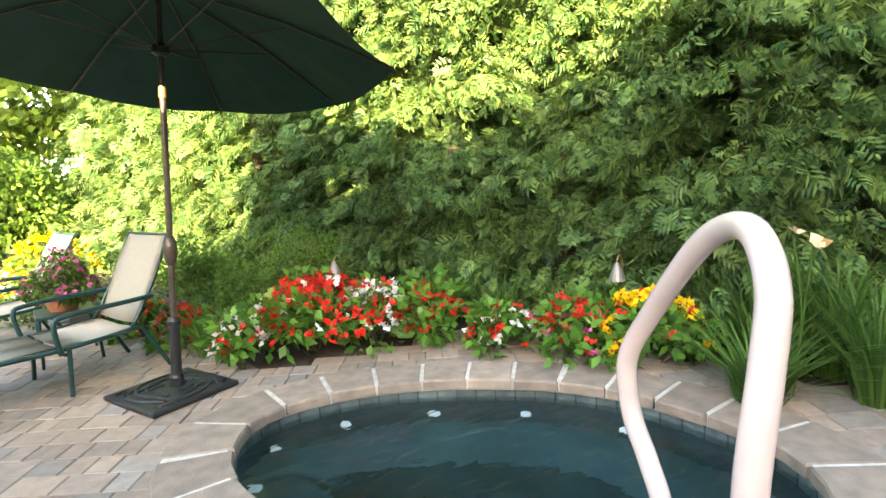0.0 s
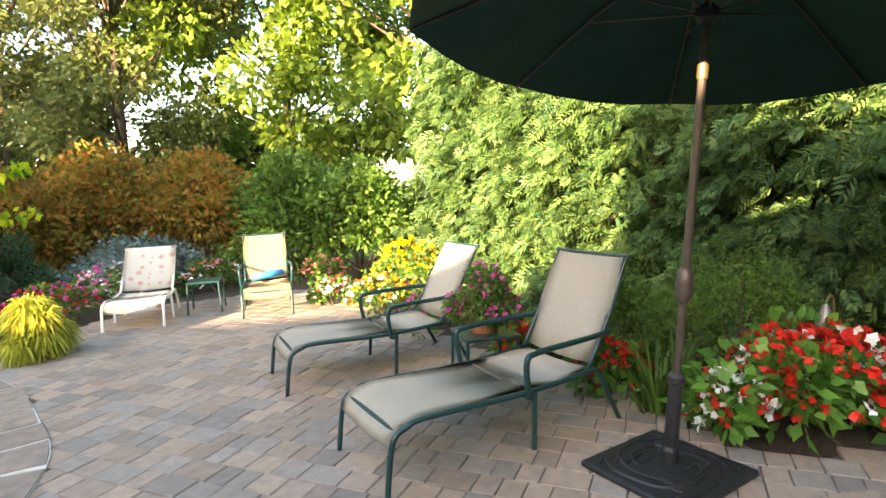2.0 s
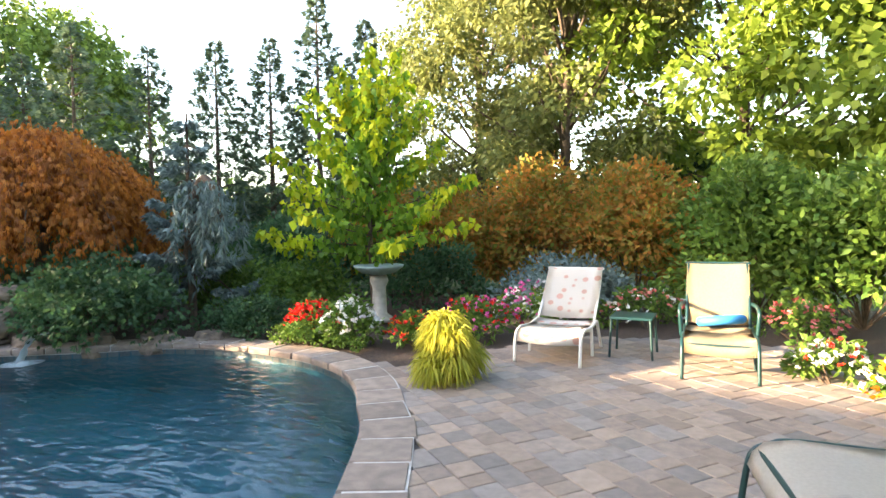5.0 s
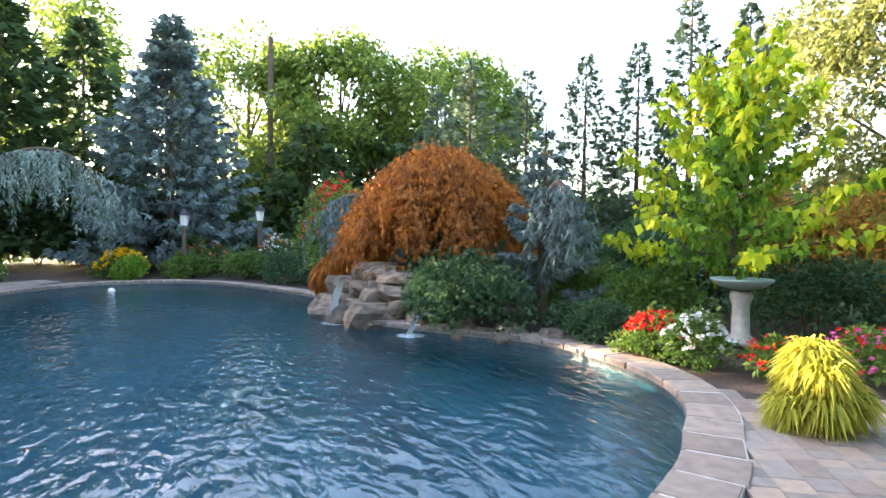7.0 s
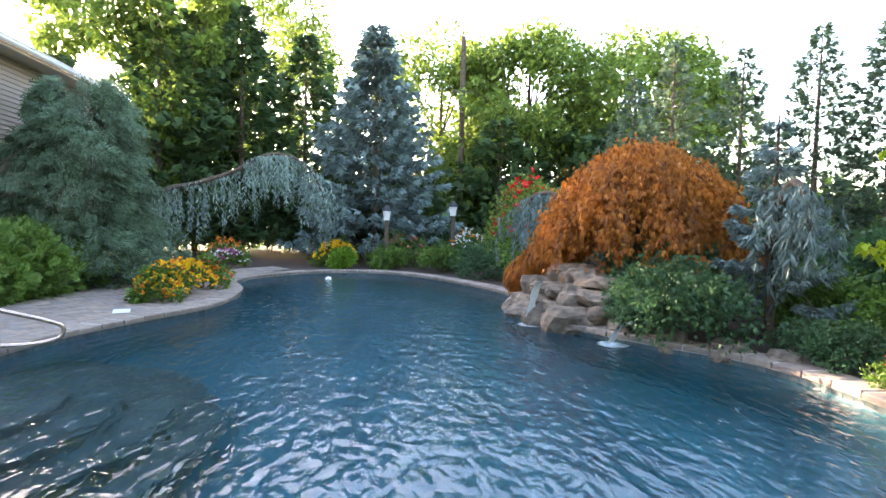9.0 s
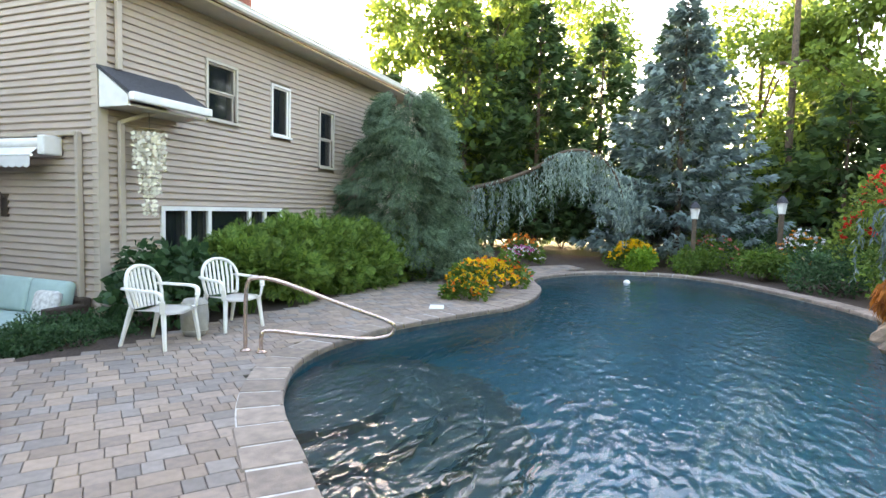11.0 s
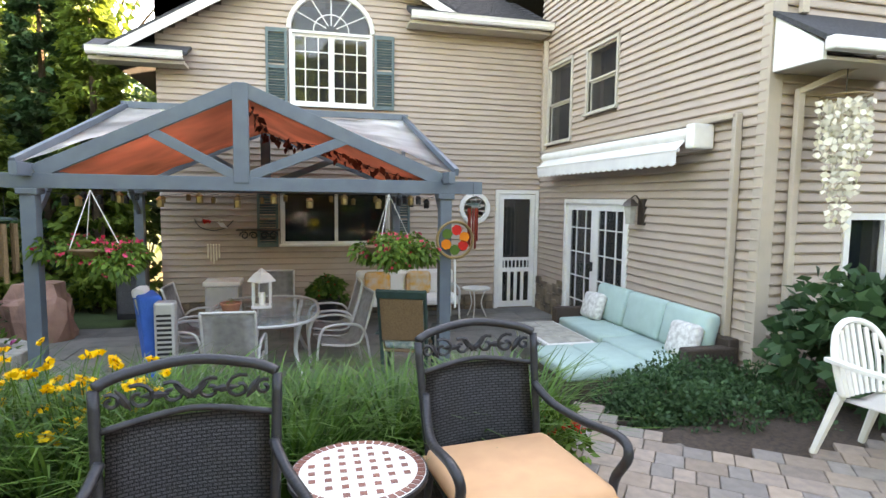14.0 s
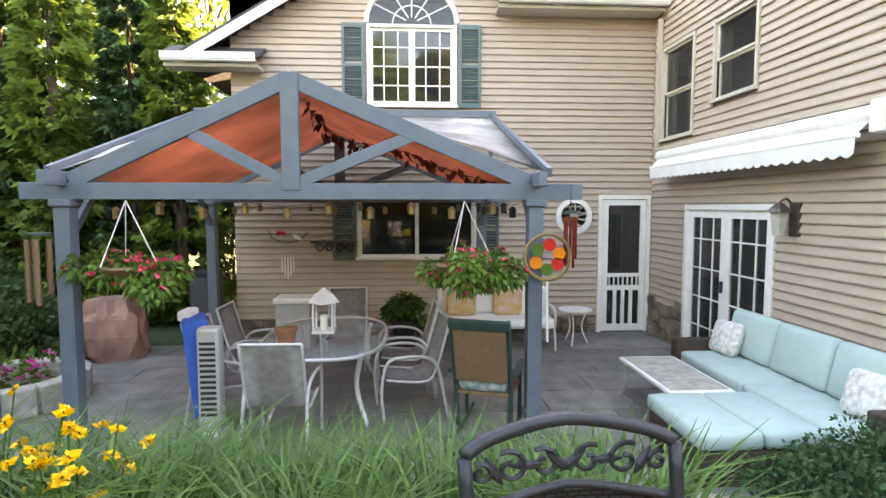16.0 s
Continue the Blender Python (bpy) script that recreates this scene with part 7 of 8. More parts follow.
def canopy_cloth(nm, a, b, c, d, mat, sag=0.06, div=8):
    bm = bmesh.new()
    A, B, C, D = (Vector(p) for p in (a, b, c, d))
    rows = [[bm.verts.new(A.lerp(B, i / div).lerp(D.lerp(C, i / div), j / div) - Vector((0, 0, sag * math.sin(math.pi * i / div) * (0.5 + 0.5 * math.sin(math.pi * j / div)) + 0.012 * math.sin(j * 2.4)))) for i in range(div + 1)] for j in range(div + 1)]
    for p, q in zip(rows, rows[1:]):
        for i in range(div):
            bm.faces.new((p[i], p[i + 1], q[i + 1], q[i]))
    bmesh.ops.solidify(bm, geom=bm.faces[:], thickness=0.004)
    part(nm, bm, mat, pg, smooth=True)


canopy_cloth("canopy_panel", (PX0 + 0.1, PY0 + 0.08, 1.9), (PX0 + 0.1, PY1 - 0.1, 1.9), (xm, PY1 - 0.1, apex - 0.06), (xm, PY0 + 0.08, apex - 0.06), M_CANOPY)
canopy_cloth("canopy_panel", (PX1 - 0.1, PY0 + 0.08, 1.9), (PX1 - 0.1, PY1 - 0.1, 1.9), (xm, PY1 - 0.1, apex - 0.06), (xm, PY0 + 0.08, apex - 0.06), M_CANOPY)
canopy_cloth("shade_cloth", (PX1 + 0.1, PY0 + 0.1, 1.97), (PX1 + 0.15, PY1, 2.99), (xm + 0.1, PY1, 2.93), (xm + 0.1, PY0 + 0.1, apex - 0.02), M_SHADE, 0.05)
canopy_cloth("shade_cloth", (PX0 - 0.1, PY0 + 0.1, 1.97), (PX0 - 0.15, PY1, 2.99), (xm - 0.1, PY1, 2.93), (xm - 0.1, PY0 + 0.1, apex - 0.02), M_SHADE, 0.05)
beam((PX0 - 0.2, PY1, 3.03), (PX1 + 0.2, PY1, 3.03), 0.06, 0.1, "back_beam")
for x in (PX0 - 0.13, PX1 + 0.13):
    beam((x, PY0, 1.96), (x, PY1, 3.02), 0.05, 0.08, "edge_bar")
    beam((x, PY1 + 0.005, 1.6), (x, PY1 + 0.005, 3.0), 0.06, 0.06, "back_upright")
# string of small lanterns round the pergola
sl = thing("string_lights", Matrix(), "string of small lantern lights along the pergola beams", "string lights")
runs = [((PX0, PY0 + 0.1, 1.7), (PX1, PY0 + 0.1, 1.7), 11), ((PX0, PY1 - 0.1, 1.7), (PX1, PY1 - 0.1, 1.7), 11), ((PX0 + 0.1, PY0, 1.7), (PX0 + 0.1, PY1, 1.7), 7), ((PX1 - 0.1, PY0, 1.7), (PX1 - 0.1, PY1, 1.7), 7)]
for a, b, n in runs:
    a, b = Vector(a), Vector(b)
    wire = [a.lerp(b, k / n) - Vector((0, 0, 0.04 * (k % 2))) for k in range(n + 1)]
    part("wire", tube(wire, 0.003, 4), M_IRON, sl)
    for p in wire[1:-1]:
        ob = part("lantern", lathe([(0.03, -0.11), (0.034, -0.1), (0.034, -0.04), (0.045, -0.035), (0.012, 0.0)], 6), M_BRASS if n == 11 else M_IRON, sl)
        ob.matrix_basis = Matrix.Translation(p)
vine = thing("leaf_garland", Matrix(), "dark leaf garland hung under the canopy ridge", "garland")
gp = rounded([(xm + 0.05, PY0 + 0.5, 2.6), (xm + 0.3, PY0 + 1.0, 2.35), (xm + 0.8, PY0 + 1.2, 2.3), (xm + 1.4, PY0 + 1.0, 2.05), (xm + 1.9, PY0 + 0.9, 1.9)], 6)
part("cord", tube(gp, 0.004, 4), M_IRON, vine)
gpa = np.array([tuple(p) for p in gp])
leaves("leaf", np.repeat(gpa, 4, 0) + rng.normal(0, 0.03, (4 * len(gpa), 3)), rng.normal(0, 0.5, (4 * len(gpa), 3)) + np.array([0, 0, -1]), 0.11, 0.07, leaf_material("russet_leaf", (0.1, 0.02, 0.015), (0.2, 0.05, 0.03)), vine)


def basket(pos, r, hang, flower, label):
    t = thing("hanging_basket", pose(*pos), label, "hanging basket", "hanging baskets")
    for k in range(3):
        a = 2.1 * k
        part("cord", tube([(0, 0, hang), (r * 0.75 * math.cos(a), r * 0.75 * math.sin(a), 0.02)], 0.005, 4), M_PALE, t)
    part("bowl", lathe([(0.05, -0.17), (0.13, -0.13), (r * 0.75, 0.0), (r * 0.7, 0.01)], 18), M_CANE, t)
    cs = [(math.cos(a) * q, math.sin(a) * q, 0.03 + 0.1 * rng.uniform(-1, 1) - 0.25 * q) for a, q in zip(rng.uniform(0, 6.28, 16), rng.uniform(0.05, r * 1.25, 16))]
    rs = [0.14] * 16
    p, d = shell(cs, rs, 2800, 0.8)
    leaves("foliage", p, d + np.array([0, 0, -0.3]), 0.06, 0.04, L_BUSH, t, 0.4)
    q, _ = shell(cs, np.array(rs) * 1.12, 130, 0.8, 0.97)
    blossoms("blossom", q, 0.036, flower, t)
    return t


basket((0.86, PY0 - 0.06, 1.15), 0.32, 0.56, P_FUCHSIA, "hanging basket of coral fuchsias under the pergola")
basket((3.7, PY0 - 0.06, 1.15), 0.34, 0.56, P_FUCHSIA, "hanging basket of red trailing flowers under the pergola")
t = thing("glass_suncatcher", pose(4.42, PY0 - 0.12, 1.22), "round stained glass suncatcher on the pergola post", "suncatcher")
part("rim", tube([(0.2 * math.cos(a), 0, 0.2 * math.sin(a)) for a in (2 * math.pi * k / 28 for k in range(29))], 0.016, 6), M_BRASS, t)
for k, (mm, a) in enumerate(((P_ORANGE, 0.3), (P_RED, 1.4), (L_BUSH, 2.5), (P_ORANGE, 3.6), (L_BUSH, 4.7), (P_RED, 5.7))):
    ob = part("glass_piece", lathe([(0.06, -0.003), (0.06, 0.003)], 7), mm, t)
    ob.matrix_basis = Matrix.Translation((0.11 * math.cos(a), 0, 0.11 * math.sin(a))) @ pose(0, 0, 0, 90, 0, 0)
part("tassel", tube([(0, 0, -0.2), (0.01, 0, -0.75)], 0.012, 5), M_PALE, t)


def wind_chime(pos, n, length, mat, label, r=0.012, spread=0.05):
    t = thing("wind_chime", pose(*pos), label, "wind chime", "wind chimes")
    part("cap", lathe([(spread + 0.02, 0), (spread + 0.02, 0.02), (0.01, 0.03)], 12), M_TEAK, t)
    part("cord", tube([(0, 0, 0.02), (0, 0, 0.25)], 0.003, 4), M_IRON, t)
    for k in range(n):
        a = 2 * math.pi * k / n
        part("pipe", tube([(spread * math.cos(a), spread * math.sin(a), -0.03), (spread * math.cos(a), spread * math.sin(a), -length * (0.8 + 0.2 * k / n))], r, 8), mat, t)


wind_chime((0.15, 5.04, 1.42), 5, 0.6, M_CANE, "bamboo wind chime beside the pergola", 0.022, 0.08)
wind_chime((4.64, 5.05, 1.6), 5, 0.5, material("red_metal", (0.25, 0.03, 0.02), None, 8, 0.3, 0.5), "dark red metal wind chime")

# ---- patio furniture ----
def sling_chair(pos, rz, label="grey striped sling dining chair with curved frame"):
    t = thing("dining_chair", pose(*pos, 0, 0, rz), label, "chair", "dining chairs")
    for s in (-1, 1):
        part("side_frame", tube(rounded([(s * 0.27, -0.27, 0.0), (s * 0.27, -0.3, 0.3), (s * 0.28, -0.25, 0.58), (s * 0.28, -0.1, 0.64), (s * 0.27, 0.15, 0.62), (s * 0.26, 0.26, 0.5), (s * 0.27, 0.32, 0.2), (s * 0.28, 0.36, 0.0)], 5), 0.016, 8), M_GREYFRAME, t, smooth=True)
        part("back_rail", tube(rounded([(s * 0.25, -0.25, 0.42), (s * 0.25, 0.12, 0.38), (s * 0.25, 0.24, 0.5), (s * 0.25, 0.38, 0.98)], 5), 0.014, 8), M_GREYFRAME, t, smooth=True)
    bm = bmesh.new()
    pts = rounded([(0, -0.25, 0.42), (0, 0.1, 0.385), (0, 0.23, 0.5), (0, 0.38, 0.98)], 6)
    rows = [[bm.verts.new((x, p.y, p.z - 0.012 * (1 - (x / 0.25) ** 2))) for x in (-0.245, -0.12, 0, 0.12, 0.245)] for p in pts]
    for a, b in zip(rows, rows[1:]):
        for i in range(4):
            bm.faces.new((a[i], a[i + 1], b[i + 1], b[i]))
    bmesh.ops.solidify(bm, geom=bm.faces[:], thickness=0.006)
    part("sling", bm, M_GREYSLING, t, smooth=True)
    part("top_bar", tube([(-0.25, 0.38, 0.98), (0.25, 0.38, 0.98)], 0.014, 8), M_GREYFRAME, t)
    return t


tz = PATIO_Z
dt = thing("dining_table", pose(2.35, 6.1, tz), "oval glass-topped dining table with grey metal legs", "table")
vs = [(0.62 * math.copysign(abs(math.cos(a)) ** 0.7, math.cos(a)), 0.95 * math.copysign(abs(math.sin(a)) ** 0.7, math.sin(a))) for a in (2 * math.pi * k / 32 for k in range(32))]
part("glass_top", (lambda b: (bmesh.ops.solidify(b, geom=[b.faces.new([b.verts.new((x, y, 0.72)) for x, y in vs])], thickness=0.008), b)[1])(bmesh.new()), M_CLEAR, dt)
part("rim", tube([(x * 1.01, y * 1.01, 0.715) for x, y in vs + vs[:1]], 0.018, 8), M_GREYFRAME, dt)
for a in (-1, 1):
    for b in (-1, 1):
        part("leg", tube(rounded([(a * 0.42, b * 0.7, 0.7), (a * 0.36, b * 0.6, 0.35), (a * 0.48, b * 0.75, 0.0)], 4), 0.025, 8), M_GREYFRAME, dt, smooth=True)
sling_chair((2.12, 5.05, tz), 178)
sling_chair((3.2, 5.75, tz), -80)
sling_chair((3.15, 6.55, tz), -88)
sling_chair((1.5, 5.7, tz), 80)
sling_chair((1.55, 6.5, tz), 88)
sling_chair((2.4, 7.4, tz), 0)
t = part("blue_towel", box(-0.1, 0.12, -0.24, 0.24, 0.08, 1.02, 0.03), M_BLUE)
for v in t.data.vertices:
    v.co.x += 0.03 * math.sin(v.co.y * 25) + 0.1 * (1 - v.co.z)
t.matrix_basis = pose(1.16, 5.6, tz + 0.02, 0, 0, 15)
tagged(t, "bright blue towel hung over a dining chair", "towel")
t = part("white_towel", box(-0.06, 0.06, -0.14, 0.14, 0.98, 1.08, 0.03), M_WHITECLOTH)
t.matrix_basis = pose(1.1, 5.65, tz + 0.02)
tagged(t, "crumpled white towel on a chair back", "towel")
fan = thing("tower_fan", pose(1.42, 5.3, tz), "pale grey slatted tower heater", "fan")
part("body", box(-0.1, 0.1, -0.08, 0.08, 0.05, 1.0, 0.03), M_GREYFRAME, fan)
part("foot", lathe([(0.15, 0), (0.15, 0.03), (0.05, 0.05)], 16), M_GREYFRAME, fan)
for k in range(14):
    part("slat", box(-0.07, 0.07, -0.086, -0.081, 0.2 + 0.05 * k, 0.225 + 0.05 * k, 0), M_IRON, fan)
# lantern and pot on the table
ln = thing("candle_lantern", pose(2.3, 6.25, tz + 0.724), "cream metal candle lantern on the dining table", "lantern")
part("base", box(-0.12, 0.12, -0.12, 0.12, 0, 0.03, 0.006), M_PALE, ln)
for a in (-1, 1):
    for b in (-1, 1):
        part("upright", box(a * 0.1 - 0.01, a * 0.1 + 0.01, b * 0.1 - 0.01, b * 0.1 + 0.01, 0.03, 0.32, 0), M_PALE, ln)
part("roof", lathe([(0.17, 0.32), (0.16, 0.34), (0.09, 0.42), (0.06, 0.44), (0.02, 0.48)], 4), M_PALE, ln)
part("candle", lathe([(0.04, 0.03), (0.04, 0.18), (0.01, 0.185)], 14), M_WHITEPLASTIC, ln)
potted((2.0, 5.75, tz + 0.724), 0.11, 0.16, (0.1, 0.05), L_BUSH, (), "empty terracotta pot on the dining table", count=40, leaf=0.02)
rk = thing("rocking_chair", pose(3.95, 5.25, tz, 0, 0, 160), "dark green rocking chair with cane back", "chair")
for s in (-1, 1):
    part("back_post", tube([(s * 0.24, 0.2, 0.1), (s * 0.25, 0.24, 0.5), (s * 0.25, 0.42, 1.12)], 0.022, 8), M_TEAK, rk)
    part("front_leg", tube([(s * 0.26, -0.22, 0.06), (s * 0.26, -0.22, 0.62)], 0.02, 8), M_TEAK, rk)
    part("armrest", box(s * 0.28 - 0.035, s * 0.28 + 0.035, -0.28, 0.28, 0.6, 0.625, 0.008), M_TEAK, rk)
    part("rocker", tube(rounded([(s * 0.25, -0.45, 0.07), (s * 0.25, -0.1, 0.02), (s * 0.25, 0.2, 0.03), (s * 0.25, 0.55, 0.12)], 5), 0.02, 6), M_TEAK, rk)
part("cane_back", box(-0.23, 0.23, -0.01, 0.01, 0.0, 0.5, 0.004, pose(0, 0.29, 0.55, -16)), M_CANE, rk)
part("top_rail", box(-0.27, 0.27, -0.02, 0.02, 0.5, 0.6, 0.015, pose(0, 0.29, 0.55, -16)), M_TEAK, rk)
part("seat", box(-0.26, 0.26, -0.25, 0.24, 0.4, 0.44, 0.01), M_CANE, rk)
part("cushion", box(-0.22, 0.22, -0.05, 0.1, 0.45, 0.85, 0.05, pose(0, 0.1, 0.0, -8)), M_LEAFPRINT, rk, "leaf print cushion")
# settee, side tables and boxes along the wall
st = thing("patio_settee", pose(4.6, 8.3, tz), "cream framed settee with floral cushions by the wall", "sofa")
part("seat_cushion", box(-0.95, 0.75, -0.3, 0.3, 0.32, 0.46, 0.05), M_PALE, st)
part("back_cushion", box(-0.95, 0.75, 0.2, 0.36, 0.44, 0.86, 0.06), M_PALE, st)
for x, m_ in ((-0.6, M_FLORAL), (0.1, M_FLORAL)):
    part("pillow", box(x - 0.22, x + 0.22, 0.05, 0.2, 0.45, 0.85, 0.07), m_, st, "orange floral pillow")
for x in (-0.92, 0.72):
    for y in (-0.27, 0.3):
        part("leg", tube(rounded([(x, y, 0.34), (x * 1.02, y * 1.1, 0.0)], 3), 0.018, 6), M_GREYFRAME, st)
    part("armrest", tube(rounded([(x, -0.28, 0.34), (x, -0.3, 0.55), (x, -0.1, 0.62), (x, 0.3, 0.6)], 4), 0.02, 6), M_GREYFRAME, st)
t = thing("glass_side_table", pose(5.75, 8.45, tz), "small round cream side table by the screen door", "side table")
part("top", lathe([(0.24, 0.5), (0.25, 0.51), (0.25, 0.53), (0.02, 0.532)], 24), M_PALE, t)
for k in range(3):
    a = 2.1 * k
    part("leg", tube(rounded([(0.18 * math.cos(a), 0.18 * math.sin(a), 0.5), (0.1 * math.cos(a), 0.1 * math.sin(a), 0.25), (0.2 * math.cos(a), 0.2 * math.sin(a), 0)], 4), 0.011, 6), M_PALE, t)
t = thing("storage_bin", pose(1.55, 8.5, tz), "pale grey lidded outdoor storage bin", "bin")
part("body", box(-0.25, 0.25, -0.22, 0.22, 0, 0.68, 0.02), M_GREYFRAME, t)
part("lid", box(-0.28, 0.28, -0.25, 0.25, 0.68, 0.76, 0.02), M_WHITEPLASTIC, t)
potted((3.15, 8.1, tz + 0.25), 0.2, 0.22, (0.6, 0.5), L_GRASS, (("red_blossoms", P_RED, 18, 0.04),), "dark pot of red flowers on a low stand", M_IRON, 900, 0.1)
t = part("plant_stand", box(2.95, 3.35, 7.9, 8.3, tz, tz + 0.25, 0.01), M_IRON)
tagged(t, "low black square plant stand", "plant stand")

# sectional sofa with aqua cushions
sf = thing("sectional_sofa", Matrix(), "brown wicker sectional sofa with pale aqua cushions", "sofa")
part("base", box(6.35, 7.15, 4.0, 6.35, tz, tz + 0.28, 0.02), M_WICKER, sf)
part("chaise_base", box(5.35, 6.34, 4.05, 4.95, tz, tz + 0.28, 0.02), M_WICKER, sf)
part("armrest", box(6.3, 7.15, 6.36, 6.5, tz, tz + 0.55, 0.02), M_WICKER, sf)
part("armrest", box(6.55, 7.15, 3.85, 3.99, tz, tz + 0.6, 0.02), M_WICKER, sf)
part("back_panel", box(7.05, 7.18, 3.86, 6.5, tz + 0.28, tz + 0.68, 0.02), M_WICKER, sf)
for y0, y1 in ((4.0, 5.15), (5.17, 6.34)):
    part("seat_cushion", box(6.33, 6.95, y0, y1, tz + 0.28, tz + 0.43, 0.04), M_AQUA, sf, smooth=True)
for x0, x1 in ((5.33, 5.83), (5.84, 6.32)):
    part("chaise_cushion", box(x0, x1, 4.03, 4.97, tz + 0.28, tz + 0.42, 0.04), M_AQUA, sf, smooth=True)
for y0, y1 in ((4.02, 4.78), (4.8, 5.55), (5.57, 6.33)):
    ob = part("back_cushion", box(-0.09, 0.09, y0, y1, 0.0, 0.5, 0.06), M_AQUA, sf, smooth=True)
    ob.matrix_basis = pose(6.92, 0, tz + 0.42, 0, 12, 0)
for y, m_ in ((6.15, M_LEAFPRINT), (4.2, M_PALE)):
    t = part("throw_pillow", box(-0.07, 0.07, -0.2, 0.2, 0, 0.38, 0.06), material("patterned_pillow", (0.7, 0.69, 0.66), (0.42, 0.4, 0.37), 22, 0.9), smooth=True)
    t.matrix_basis = pose(6.72, y, tz + 0.43, 0, 18, 8)
    tagged(t, "white throw pillow with grey pattern on the sofa", "pillow", "sofa pillows")
ct = thing("coffee_table", pose(5.85, 5.55, tz), "low cream tiled coffee table with curved legs", "coffee table")
part("top_frame", box(-0.31, 0.31, -0.6, 0.6, 0.38, 0.42, 0.012), M_PALE, ct)
for i in range(2):
    for j in range(4):
        part("tile", box(-0.27 + 0.275 * i, -0.005 + 0.275 * i, -0.55 + 0.28 * j, -0.29 + 0.28 * j, 0.42, 0.428, 0.003), M_STONE, ct)
for a in (-1, 1):
    for b in (-1, 1):
        part("leg", tube(rounded([(a * 0.27, b * 0.55, 0.38), (a * 0.24, b * 0.5, 0.2), (a * 0.3, b * 0.58, 0.0)], 4), 0.016, 6), M_GREYFRAME, ct)

# ---- house fittings ----
aw = thing("retracted_awning", Matrix(), "white retracted awning with a scalloped valance", "awning")
part("cassette", tube([(7.02, 4.55, 2.42), (7.02, 8.5, 2.42)], 0.075, 12), M_WHITE, aw)
part("arm_box", box(6.93, 7.2, 4.42, 4.56, 2.25, 2.52, 0.02), M_WHITE, aw)
bm = bmesh.new()
n = 110
for k in range(n):
    y0, y1 = 4.6 + 3.85 * k / n, 4.6 + 3.85 * (k + 1) / n
    za, zb = (2.1 - 0.04 * abs(math.sin(math.pi * 26 * k / n)), 2.1 - 0.04 * abs(math.sin(math.pi * 26 * (k + 1) / n)))
    v = [bm.verts.new(p) for p in ((6.86, y0, za), (6.86, y1, zb), (6.86, y1, 2.24), (6.86, y0, 2.24))]
    bm.faces.new(v)
    u = [bm.verts.new(p) for p in ((6.86, y0, 2.24), (6.86, y1, 2.24), (7.0, y1, 2.38), (7.0, y0, 2.38))]
    bm.faces.new(u)
bmesh.ops.remove_doubles(bm, verts=bm.verts, dist=1e-4)
bmesh.ops.solidify(bm, geom=bm.faces[:], thickness=0.004)
part("valance", bm, M_PALE, aw)
part("front_bar", tube([(6.87, 4.58, 2.24), (6.87, 8.47, 2.24)], 0.022, 8), M_WHITE, aw)


def downspout(pts, label, w=0.04):
    t = thing("downspout", Matrix(), label, "downspout", "downspouts")
    bm = bmesh.new()
    for a, b in zip(pts, pts[1:]):
        a, b = Vector(a), Vector(b)
        d = b - a
        m = Matrix.Translation((a + b) / 2) @ d.to_track_quat("Z", "X").to_matrix().to_4x4()
        add_box(bm, -w * 0.75, w * 0.75, -w, w, -d.length / 2 - w * 0.5, d.length / 2 + w * 0.5, m, 0.01)
    part("pipe", bm, M_BEIGE, t)


downspout([(7.16, 8.9, 4.55), (7.16, 8.9, 2.55), (7.16, 4.05, 2.56), (7.16, 4.05, -0.38)], "beige downspout running over the awning and down")
downspout([(7.55, 3.3, 4.85), (7.5, 3.66, 4.5), (7.5, 3.66, 3.5)], "short beige downspout under the eave")
downspout([(7.95, 3.3, 3.0), (7.52, 3.66, 2.75), (7.52, 3.66, -0.02)], "beige downspout beside the house corner")
pr = thing("corner_canopy", Matrix(), "small shingled canopy roof with white cheeks and gutter", "canopy")
polys("roof", [(7.2, 3.72, 3.5), (8.6, 3.72, 3.5), (8.6, 3.12, 3.12), (7.2, 3.12, 3.12), (7.2, 3.72, 3.45), (8.6, 3.72, 3.45), (8.6, 3.12, 3.07), (7.2, 3.12, 3.07)], [(0, 3, 2, 1), (4, 5, 6, 7), (0, 1, 5, 4), (1, 2, 6, 5), (2, 3, 7, 6), (3, 0, 4, 7)], M_SHINGLE, pr)
polys("cheek", [(7.22, 3.7, 3.44), (7.22, 3.16, 3.06), (7.22, 3.16, 2.92), (7.22, 3.7, 2.92), (7.26, 3.7, 3.44), (7.26, 3.16, 3.06), (7.26, 3.16, 2.92), (7.26, 3.7, 2.92)], [(0, 1, 2, 3), (7, 6, 5, 4), (0, 4, 5, 1), (1, 5, 6, 2), (2, 6, 7, 3), (3, 7, 4, 0)], M_WHITE, pr)
part("soffit", box(7.26, 8.6, 3.16, 3.72, 2.92, 2.95, 0), M_SOFFIT, pr)
part("gutter", box(7.2, 8.62, 3.03, 3.14, 2.98, 3.1, 0.02), M_WHITE, pr)
ch = thing("shell_chime", pose(7.72, 3.35, 2.66), "long cascading chime of pale capiz shell discs", "wind chime")
part("hook", tube([(0, 0, 0), (0, 0, 0.25)], 0.005, 5), M_IRON, ch)
part("hoop", tube([(0.2 * math.cos(a), 0.2 * math.sin(a), 0) for a in (2 * math.pi * k / 20 for k in range(21))], 0.008, 5), M_BRASS, ch)
P = []
for ring, (r, n, L) in enumerate(((0.2, 16, 0.55), (0.13, 11, 0.9), (0.07, 7, 1.2))):
    for k in range(n):
        a = 2 * math.pi * k / n
        z = -0.03
        while z > -L:
            P.append((r * math.cos(a), r * math.sin(a), z))
            z -= 0.06
P = np.array(P)
